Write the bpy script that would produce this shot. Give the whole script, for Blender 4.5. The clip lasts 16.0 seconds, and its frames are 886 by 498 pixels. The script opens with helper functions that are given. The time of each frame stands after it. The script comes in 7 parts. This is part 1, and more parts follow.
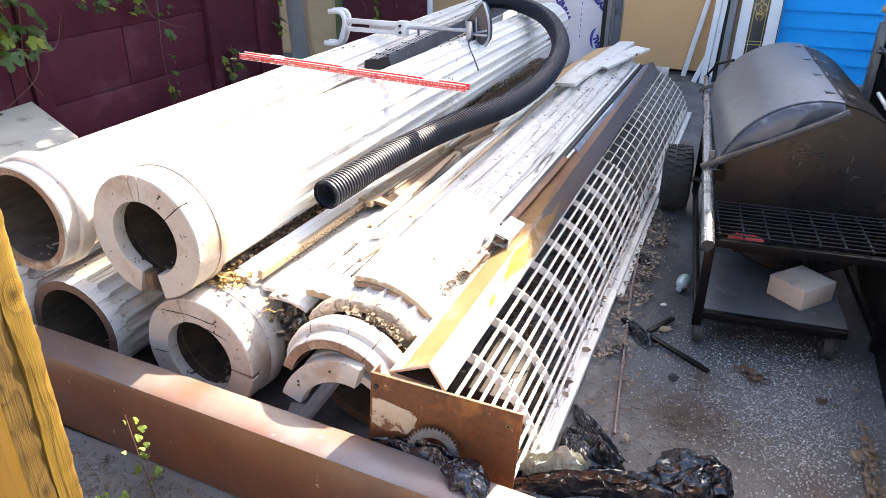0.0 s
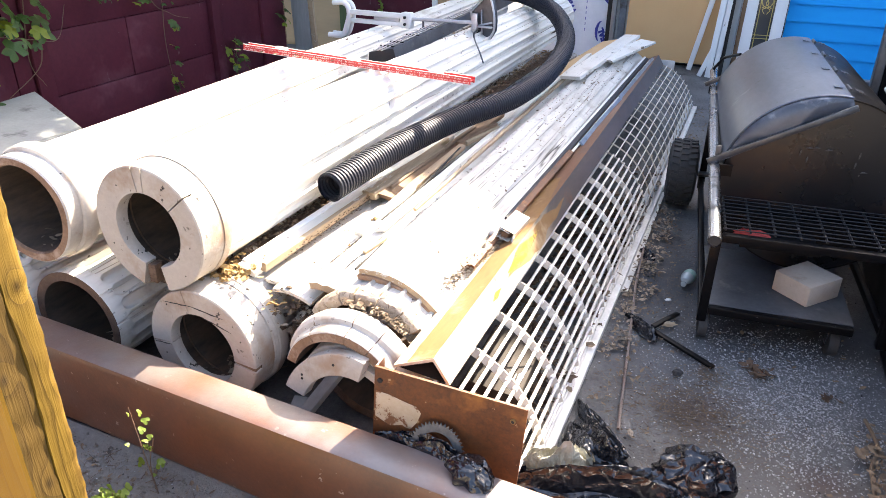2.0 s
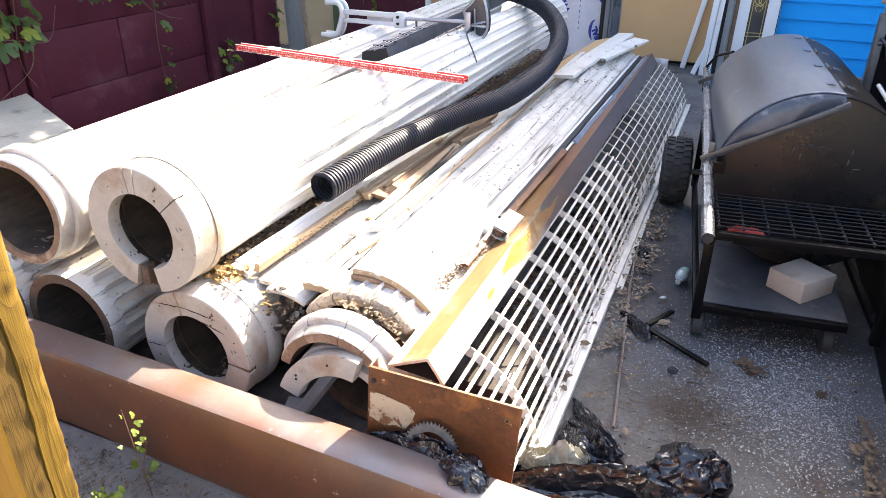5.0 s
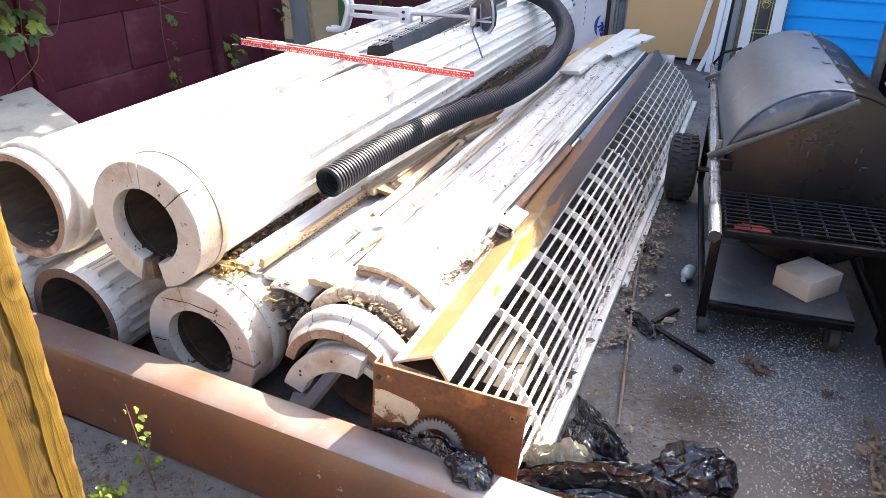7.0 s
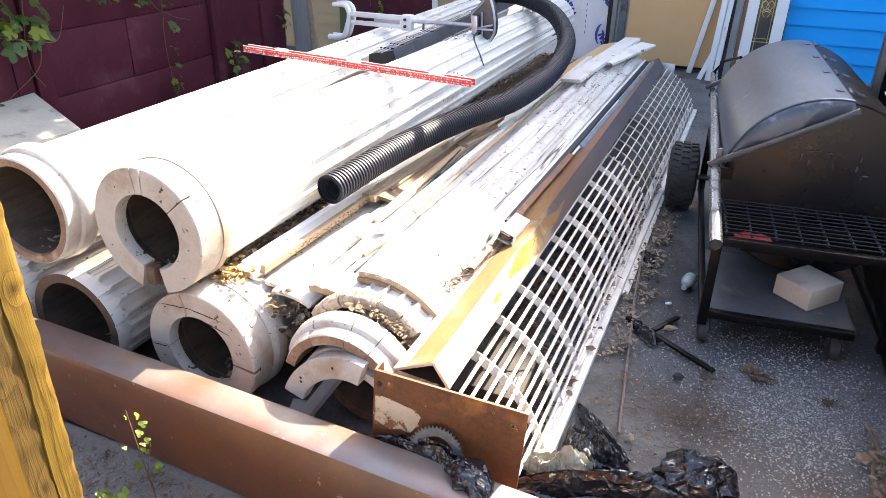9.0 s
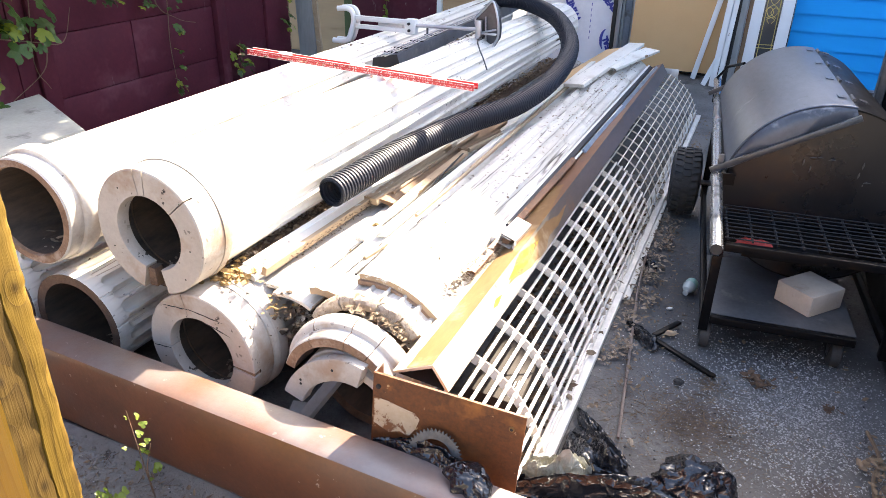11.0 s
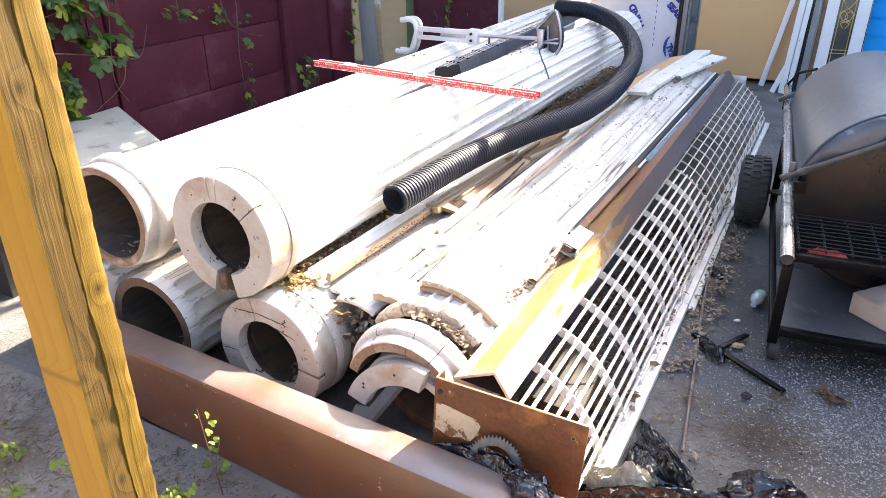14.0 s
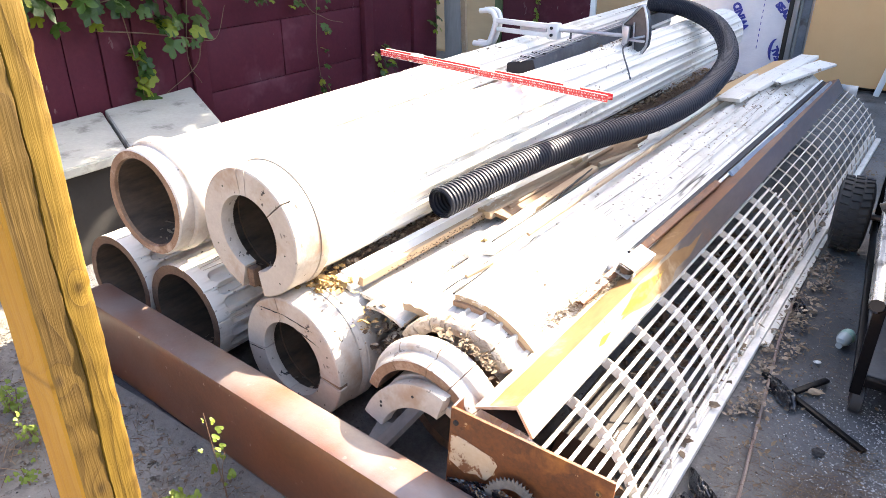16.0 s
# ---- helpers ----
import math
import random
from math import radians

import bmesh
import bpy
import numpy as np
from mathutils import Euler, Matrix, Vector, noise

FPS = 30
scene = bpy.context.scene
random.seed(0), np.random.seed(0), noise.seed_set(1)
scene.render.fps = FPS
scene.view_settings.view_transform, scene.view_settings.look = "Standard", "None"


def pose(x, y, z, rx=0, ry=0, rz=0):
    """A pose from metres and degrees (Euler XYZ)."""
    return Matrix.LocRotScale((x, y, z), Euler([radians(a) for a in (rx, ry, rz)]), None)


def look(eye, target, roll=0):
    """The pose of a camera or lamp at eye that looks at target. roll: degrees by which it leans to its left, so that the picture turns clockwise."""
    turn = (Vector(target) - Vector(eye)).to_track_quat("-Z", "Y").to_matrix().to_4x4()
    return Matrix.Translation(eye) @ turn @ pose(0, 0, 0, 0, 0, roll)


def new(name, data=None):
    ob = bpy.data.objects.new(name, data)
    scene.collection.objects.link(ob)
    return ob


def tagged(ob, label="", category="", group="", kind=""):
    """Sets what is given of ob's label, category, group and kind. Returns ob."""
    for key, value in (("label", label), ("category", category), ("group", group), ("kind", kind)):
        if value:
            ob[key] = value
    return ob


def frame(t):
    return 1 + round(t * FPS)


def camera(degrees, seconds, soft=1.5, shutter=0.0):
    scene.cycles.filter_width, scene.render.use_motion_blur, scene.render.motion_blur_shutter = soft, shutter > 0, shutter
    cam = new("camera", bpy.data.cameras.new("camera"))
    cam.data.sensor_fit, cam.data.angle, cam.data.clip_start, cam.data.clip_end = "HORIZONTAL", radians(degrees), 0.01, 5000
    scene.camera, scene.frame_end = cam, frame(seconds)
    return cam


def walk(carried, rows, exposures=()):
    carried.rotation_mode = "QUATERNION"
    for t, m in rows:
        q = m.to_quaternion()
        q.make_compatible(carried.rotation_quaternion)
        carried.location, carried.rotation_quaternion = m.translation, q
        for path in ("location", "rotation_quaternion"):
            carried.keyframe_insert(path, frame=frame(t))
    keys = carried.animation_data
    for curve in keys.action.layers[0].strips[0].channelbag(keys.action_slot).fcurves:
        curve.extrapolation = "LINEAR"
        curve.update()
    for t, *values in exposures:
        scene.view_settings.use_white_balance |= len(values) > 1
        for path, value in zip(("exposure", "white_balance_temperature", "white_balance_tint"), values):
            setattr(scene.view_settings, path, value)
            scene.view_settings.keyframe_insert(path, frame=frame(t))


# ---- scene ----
cam = camera(63.15, 16.0, soft=0.5)
PATH = [
    (0, (0.0000, 0.0000, 1.6000), (-0.6926, 1.6551, 0.7163), 0.37),
    (0.5, (-0.0016, 0.0017, 1.5972), (-0.7020, 1.6491, 0.7053), 0.39),
    (1, (-0.0037, 0.0038, 1.5949), (-0.6932, 1.6485, 0.6895), 0.55),
    (1.5, (-0.0097, 0.0069, 1.5971), (-0.7076, 1.6468, 0.6895), 0.59),
    (2, (-0.0121, 0.0083, 1.5971), (-0.7065, 1.6529, 0.6953), 0.67),
    (2.5, (-0.0134, 0.0092, 1.5969), (-0.7020, 1.6546, 0.6921), 0.63),
    (3, (-0.0117, 0.0081, 1.5961), (-0.7061, 1.6546, 0.6979), 0.90),
    (3.5, (-0.0075, 0.0080, 1.5965), (-0.7031, 1.6602, 0.7098), 0.40),
    (4, (-0.0061, 0.0112, 1.5946), (-0.6936, 1.6601, 0.6955), 0.32),
    (6.5, (-0.0136, 0.0174, 1.5928), (-0.6988, 1.6640, 0.6876), 0.54),
    (7, (-0.0164, 0.0201, 1.5908), (-0.7066, 1.6606, 0.6782), 0.63),
    (7.5, (-0.0155, 0.0178, 1.5913), (-0.7081, 1.6635, 0.6901), 0.81),
    (8, (-0.0148, 0.0152, 1.5901), (-0.7060, 1.6652, 0.6958), 1.01),
    (8.5, (-0.0186, 0.0168, 1.5924), (-0.7105, 1.6656, 0.6964), 0.90),
    (11, (-0.0075, 0.0154, 1.5938), (-0.7128, 1.6639, 0.7078), 1.14),
    (11.5, (0.0023, 0.0096, 1.5937), (-0.7211, 1.6588, 0.7237), 0.97),
    (12, (0.0083, 0.0049, 1.5939), (-0.7202, 1.6477, 0.7161), 1.00),
    (12.5, (0.0027, 0.0022, 1.5951), (-0.7225, 1.6443, 0.7135), 1.13),
    (13, (-0.0053, -0.0019, 1.5952), (-0.7064, 1.6487, 0.7098), 1.25),
    (13.5, (-0.0105, 0.0024, 1.5968), (-0.7653, 1.6246, 0.7029), 0.21),
    (14, (-0.0115, -0.0036, 1.5924), (-0.8672, 1.5853, 0.7302), -0.60),
    (14.5, (-0.0042, -0.0034, 1.5874), (-0.9053, 1.5497, 0.7066), -0.23),
    (15, (0.0018, 0.0189, 1.5770), (-0.8994, 1.5382, 0.6392), 0.15),
    (15.5, (0.0056, 0.1127, 1.5846), (-0.9733, 1.6125, 0.6944), 0.08),
    (16, (0.0124, 0.2363, 1.5647), (-1.0378, 1.6920, 0.6827), 0.29),
]
walk(cam, [(t, look(eye, target, roll)) for t, eye, target, roll in PATH],
     exposures=[(0, 2.66, 7000, 11), (13.0, 2.66, 7000, 11), (13.8, 2.84, 7000, 11), (16, 2.84, 7000, 11)])

# ---- world, sun ----
SUN_AZ, SUN_EL = radians(14), radians(37)
world = bpy.data.worlds.new("sky")
scene.world = world
world.use_nodes = True
wn = world.node_tree.nodes
sky = wn.new("ShaderNodeTexSky")
sky.sky_type, sky.sun_disc = "NISHITA", False
sky.sun_elevation, sky.sun_rotation = SUN_EL, SUN_AZ
sky.air_density, sky.dust_density, sky.ozone_density = 0.8, 2.5, 0.6
wn["Background"].inputs["Strength"].default_value = 0.15
world.node_tree.links.new(sky.outputs[0], wn["Background"].inputs["Color"])
sun_way = Vector((math.sin(SUN_AZ) * math.cos(SUN_EL), math.cos(SUN_AZ) * math.cos(SUN_EL), math.sin(SUN_EL)))
lamp = bpy.data.lights.new("sun", "SUN")
lamp.energy, lamp.angle, lamp.color = 5.0, radians(0.53), (1.0, 0.92, 0.79)
sun = new("sun", lamp)
sun.matrix_world = look(sun_way * 30, (0, 0, 0))


# ---- materials ----
def surface(name, c1, c2, rough=(0.5, 0.8), metal=0.0, stretch=(1, 1, 1), size=6.0, fine=40.0, bump=0.3,
            chips=None, stains=None, pieces=0.0, spec=0.5, depth=0.004, dust=None, grain=None, cracks=None, sunlit_end=None, flecks=None, islands=False):
    """A weathered surface: two colours mixed at two scales, chips = (colour, amount, size, stretch, metal), stains = (colour, amount, size)."""
    m = bpy.data.materials.new(name)
    m.use_nodes = True
    nt = m.node_tree
    n, l = nt.nodes, nt.links
    b = n["Principled BSDF"]
    b.inputs["Specular IOR Level"].default_value = spec
    co = n.new("ShaderNodeTexCoord")
    geo = n.new("ShaderNodeObjectInfo")

    def mapped(st, shift=0.0):
        mp = n.new("ShaderNodeMapping")
        mp.inputs["Scale"].default_value = st
        mp.inputs["Location"].default_value = (shift, shift * 1.7, shift * 0.6)
        l.new(co.outputs["Object"], mp.inputs["Vector"])
        return mp.outputs[0]

    def tex(vec, scale, detail=6, rgh=0.6):
        t = n.new("ShaderNodeTexNoise")
        t.inputs["Scale"].default_value, t.inputs["Detail"].default_value, t.inputs["Roughness"].default_value = scale, detail, rgh
        l.new(vec, t.inputs["Vector"])
        return t.outputs["Fac"]

    def ramp(fac, a, z):
        r = n.new("ShaderNodeMapRange")
        r.inputs["From Min"].default_value, r.inputs["From Max"].default_value = a, z
        l.new(fac, r.inputs["Value"])
        return r.outputs["Result"]

    def mix(fac, a, z):
        x = n.new("ShaderNodeMix")
        x.data_type = "RGBA"
        for sock, v in ((x.inputs["Factor"], fac), (x.inputs[6], a), (x.inputs[7], z)):
            if isinstance(v, (tuple, list)):
                sock.default_value = (*v, 1)
            elif isinstance(v, (int, float)):
                sock.default_value = v
            else:
                l.new(v, sock)
        return x.outputs[2]

    def math_node(op, a, z):
        x = n.new("ShaderNodeMath")
        x.operation = op
        for sock, v in zip(x.inputs, (a, z)):
            if isinstance(v, (int, float)):
                sock.default_value = v
            else:
                l.new(v, sock)
        return x.outputs[0]

    v = mapped(stretch)
    big, small = tex(v, size), tex(v, fine, 4, 0.7)
    both = math_node("ADD", math_node("MULTIPLY", big, 0.65), math_node("MULTIPLY", small, 0.35))
    fac = ramp(both, 0.32, 0.68)
    if pieces:
        each = n.new("ShaderNodeNewGeometry").outputs["Random Per Island"] if islands else geo.outputs["Random"]
        fac = math_node("ADD", math_node("MULTIPLY", fac, 1 - pieces), math_node("MULTIPLY", each, pieces))
    col = mix(fac, c1, c2)
    if grain:
        gc, gs, gst = grain
        wv = n.new("ShaderNodeTexWave")
        wv.wave_type, wv.bands_direction = "BANDS", "DIAGONAL"
        for key, val in (("Scale", gs), ("Distortion", 9.0), ("Detail", 3.0), ("Detail Scale", 0.6), ("Detail Roughness", 0.6)):
            wv.inputs[key].default_value = val
        l.new(mapped(gst, 1.3), wv.inputs["Vector"])
        col = mix(ramp(wv.outputs["Fac"], 0.66, 0.86), col, gc)
    # Blend to a pale tone at low Y, painting in a sunlit stretch
    if sunlit_end:
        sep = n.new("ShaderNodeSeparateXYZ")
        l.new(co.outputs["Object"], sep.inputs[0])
        ff = ramp(math_node("ADD", sep.outputs["Y"], math_node("MULTIPLY", math_node("SUBTRACT", big, 0.5), 3.0)), sunlit_end[2], sunlit_end[1])
        col = mix(ff, col, sunlit_end[0])
    rg = n.new("ShaderNodeMapRange")
    rg.inputs["To Min"].default_value, rg.inputs["To Max"].default_value = rough
    l.new(big, rg.inputs["Value"])
    rg_out = rg.outputs["Result"]
    height = small
    if stains:
        sc, amount, ssz = stains
        sf = ramp(tex(mapped((1, 1, 1), 3.1), ssz, 5, 0.65), 0.70 - amount, 0.78 - amount * 0.6)
        col = mix(sf, col, sc)
    if chips:
        cc, amount, csz, cst, cmetal = chips
        cf = ramp(tex(mapped(cst, 7.3), csz, 8, 0.72), 0.74 - amount, 0.765 - amount)
        col = mix(cf, col, mix(small, cc, tuple(x * 0.55 for x in cc)))
        height = math_node("SUBTRACT", small, math_node("MULTIPLY", cf, 1.2))
        rg_out = math_node("MAXIMUM", rg_out, math_node("MULTIPLY", cf, 0.8))
        if metal:
            b_metal = math_node("MULTIPLY", math_node("SUBTRACT", 1.0, cf), metal)
            l.new(b_metal, b.inputs["Metallic"])
    if cracks:
        kc, kw, ks, kst = cracks
        line = math_node("ABSOLUTE", math_node("SUBTRACT", tex(mapped(kst, 5.5), ks, 3, 0.5), 0.5), 0.0)
        kf = math_node("MULTIPLY", math_node("SUBTRACT", 1.0, ramp(line, 0.0, kw)), ramp(tex(mapped((1, 1, 1), 8.8), 2.5, 3, 0.5), 0.45, 0.6))
        col = mix(kf, col, kc)
        height = math_node("SUBTRACT", height, kf)
    if flecks:
        kc, ka, ks, kst = flecks
        kf = math_node("MULTIPLY", ramp(tex(mapped(kst, 2.2), ks, 3, 0.6), 0.735 - ka, 0.755 - ka), ramp(tex(mapped((1, 1, 1), 4.4), 4.0, 3, 0.6), 0.35, 0.6))
        col = mix(kf, col, kc)
        height = math_node("SUBTRACT", height, math_node("MULTIPLY", kf, 0.7))
    if metal and not chips:
        b.inputs["Metallic"].default_value = metal
    # Pale dust on faces that point up, also toned to lift a sunlit top
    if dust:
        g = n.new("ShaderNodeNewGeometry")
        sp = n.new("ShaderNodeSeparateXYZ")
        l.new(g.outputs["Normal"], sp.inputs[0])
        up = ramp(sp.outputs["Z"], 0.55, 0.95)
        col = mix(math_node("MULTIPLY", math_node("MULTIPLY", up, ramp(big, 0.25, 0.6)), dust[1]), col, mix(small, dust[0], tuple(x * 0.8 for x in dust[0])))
    l.new(col, b.inputs["Base Color"])
    l.new(rg_out, b.inputs["Roughness"])
    bp = n.new("ShaderNodeBump")
    bp.inputs["Strength"].default_value, bp.inputs["Distance"].default_value = bump, depth
    l.new(height, bp.inputs["Height"])
    l.new(bp.outputs[0], b.inputs["Normal"])
    return m


LONG = (1, 0.12, 1)
M_PAINT = surface("old white paint", (0.80, 0.765, 0.70), (0.655, 0.61, 0.54), (0.45, 0.7), stretch=(1, 0.25, 1), size=5, fine=60, bump=0.25,
                  chips=((0.30, 0.23, 0.16), 0.035, 10, (1, 0.5, 1), 0), stains=((0.52, 0.46, 0.385), 0.13, 3), cracks=((0.20, 0.155, 0.11), 0.007, 9, (1, 0.04, 1)), flecks=((0.10, 0.08, 0.065), 0.07, 44, (1, 0.6, 1)))
M_SHELL = surface("streaked white shell paint", (0.72, 0.685, 0.62), (0.44, 0.41, 0.365), (0.5, 0.75), stretch=(1, 0.09, 1), size=16, fine=90, bump=0.35,
                  chips=((0.24, 0.17, 0.115), 0.085, 9, (1, 0.16, 1), 0), stains=((0.44, 0.40, 0.34), 0.16, 4), cracks=((0.055, 0.040, 0.028), 0.017, 12, (1, 0.03, 1)), flecks=((0.08, 0.065, 0.05), 0.085, 40, (1, 0.6, 1)))
M_PEEL = surface("peeling white paint", (0.60, 0.575, 0.53), (0.30, 0.283, 0.257), (0.55, 0.8), stretch=(1, 0.07, 1), size=17, fine=90, bump=0.5,
                 chips=((0.22, 0.16, 0.115), 0.15, 9, (1, 0.22, 1), 0), stains=((0.38, 0.31, 0.24), 0.18, 4), cracks=((0.050, 0.034, 0.024), 0.020, 11, (1, 0.035, 1)), flecks=((0.07, 0.055, 0.045), 0.095, 36, (1, 0.5, 1)))
M_RING = surface("ring paint", (0.56, 0.505, 0.43), (0.40, 0.345, 0.285), (0.5, 0.75), size=6, fine=70, bump=0.3,
                 chips=((0.13, 0.075, 0.045), 0.07, 15, (1, 1, 0.5), 0), stains=((0.36, 0.25, 0.17), 0.16, 4), flecks=((0.05, 0.04, 0.032), 0.085, 34, (1, 1, 0.7)))
M_RAW = surface("bare old wood", (0.30, 0.20, 0.12), (0.16, 0.10, 0.06), (0.7, 0.9), stretch=LONG, size=14, fine=80, bump=0.6, pieces=0.3)
M_TAN = surface("weathered tan wood", (0.46, 0.35, 0.23), (0.28, 0.19, 0.115), (0.65, 0.85), stretch=LONG, size=16, fine=90, bump=0.5, pieces=0.3,
                chips=((0.7, 0.66, 0.58), 0.16, 5, (1, 0.3, 1), 0))
M_END = surface("brown end grain", (0.19, 0.115, 0.07), (0.09, 0.056, 0.038), (0.7, 0.9), size=30, fine=120, bump=0.6)
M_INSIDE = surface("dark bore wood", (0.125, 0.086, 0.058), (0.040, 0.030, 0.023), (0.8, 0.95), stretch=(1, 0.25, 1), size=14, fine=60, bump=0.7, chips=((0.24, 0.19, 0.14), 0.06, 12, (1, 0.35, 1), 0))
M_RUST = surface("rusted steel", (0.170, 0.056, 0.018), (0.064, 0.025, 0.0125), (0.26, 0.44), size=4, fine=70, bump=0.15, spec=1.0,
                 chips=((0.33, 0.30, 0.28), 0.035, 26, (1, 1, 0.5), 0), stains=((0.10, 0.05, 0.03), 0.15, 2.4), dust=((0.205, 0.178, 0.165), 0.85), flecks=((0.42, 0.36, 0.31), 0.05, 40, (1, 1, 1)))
# Both angle steels turn pale at the near end, where sun falls
M_ANGLE = surface("rusty angle steel, near end painted sunlit", (0.225, 0.098, 0.040), (0.115, 0.055, 0.030), (0.42, 0.6), metal=0.1, stretch=(1, 0.25, 1), size=5, fine=50, bump=0.2, spec=0.5,
                  chips=((0.33, 0.16, 0.05), 0.08, 6, (1, 0.35, 1), 0), stains=((0.085, 0.058, 0.045), 0.16, 3), sunlit_end=((0.66, 0.57, 0.42), 1.9, 2.75))
M_ANGLEDARK = surface("dark grey steel flank", (0.125, 0.098, 0.085), (0.070, 0.058, 0.054), (0.4, 0.6), metal=0.2, stretch=(1, 0.25, 1), size=5, fine=50, bump=0.2, stains=((0.14, 0.070, 0.035), 0.13, 4), sunlit_end=((0.60, 0.50, 0.35), 1.95, 2.75))
M_GALV = surface("white galvanised steel", (0.77, 0.725, 0.66), (0.56, 0.52, 0.46), (0.4, 0.7), metal=0.0, size=14, fine=90, bump=0.25, flecks=((0.20, 0.16, 0.12), 0.07, 40, (1, 1, 1)),
                 chips=((0.30, 0.22, 0.16), 0.05, 20, (1, 1, 1), 0))
M_ALU = surface("dull aluminium", (0.62, 0.63, 0.64), (0.45, 0.46, 0.48), (0.3, 0.5), metal=0.85, size=10, fine=90, bump=0.12)
M_CASTING = surface("cast grey metal", (0.10, 0.103, 0.11), (0.05, 0.052, 0.058), (0.22, 0.42), metal=0.6, size=20, fine=120, bump=0.3)
M_PLASTIC = surface("black corrugated plastic", (0.008, 0.010, 0.018), (0.013, 0.016, 0.026), (0.42, 0.58), size=10, fine=60, bump=0.08, spec=0.3, stains=((0.06, 0.053, 0.046), 0.05, 14))
M_BLACK = surface("black painted steel", (0.0038, 0.0038, 0.0046), (0.007, 0.0067, 0.007), (0.28, 0.5), size=4, fine=60, bump=0.12, spec=0.09,
                  chips=((0.08, 0.045, 0.025), 0.03, 16, (1, 1, 1), 0), stains=((0.016, 0.010, 0.0065), 0.15, 4), flecks=((0.20, 0.19, 0.18), 0.015, 30, (1, 1, 1)))
M_WIRE = surface("dark steel wire", (0.009, 0.0095, 0.011), (0.022, 0.022, 0.023), (0.4, 0.6), size=20, fine=60, bump=0.1, spec=0.2)
M_LID = surface("sun faded black lid", (0.040, 0.048, 0.064), (0.125, 0.142, 0.175), (0.24, 0.44), metal=0.5, stretch=(1, 0.35, 1), size=3.2, fine=40, bump=0.10, spec=0.7, stains=((0.26, 0.275, 0.31), 0.10, 3.5), chips=((0.46, 0.46, 0.48), 0.03, 6, (3, 0.4, 1), 0), flecks=((0.02, 0.02, 0.022), 0.06, 30, (1, 1, 1)))
M_LIDEND = surface("dusty domed black steel", (0.035, 0.04, 0.052), (0.085, 0.094, 0.115), (0.26, 0.42), size=6, fine=50, bump=0.10, spec=0.5, stains=((0.27, 0.28, 0.30), 0.13, 7))
M_SHELF = surface("scuffed grey shelf", (0.085, 0.087, 0.094), (0.035, 0.0355, 0.038), (0.35, 0.6), size=4, fine=50, bump=0.15, spec=0.45, stains=((0.15, 0.14, 0.13), 0.13, 5))
M_RUBBER = surface("tyre rubber", (0.022, 0.022, 0.022), (0.05, 0.048, 0.045), (0.7, 0.9), size=14, fine=80, bump=0.3)
M_RED = surface("red painted aluminium", (0.55, 0.035, 0.04), (0.42, 0.03, 0.03), (0.35, 0.6), size=20, fine=90, bump=0.1, chips=((0.7, 0.66, 0.62), 0.07, 30, (1, 1, 1), 0))
M_WHITE = surface("white enamel", (0.76, 0.75, 0.73), (0.66, 0.65, 0.62), (0.35, 0.6), size=8, fine=60, bump=0.1, chips=((0.4, 0.36, 0.3), 0.05, 18, (1, 1, 1), 0))
M_BOARDWHITE = surface("white primed board", (0.88, 0.87, 0.85), (0.78, 0.765, 0.74), (0.5, 0.75), stretch=(1, 0.2, 1), size=6, fine=60, bump=0.25, pieces=0.3,
                       chips=((0.36, 0.28, 0.2), 0.06, 10, (1, 0.4, 1), 0))


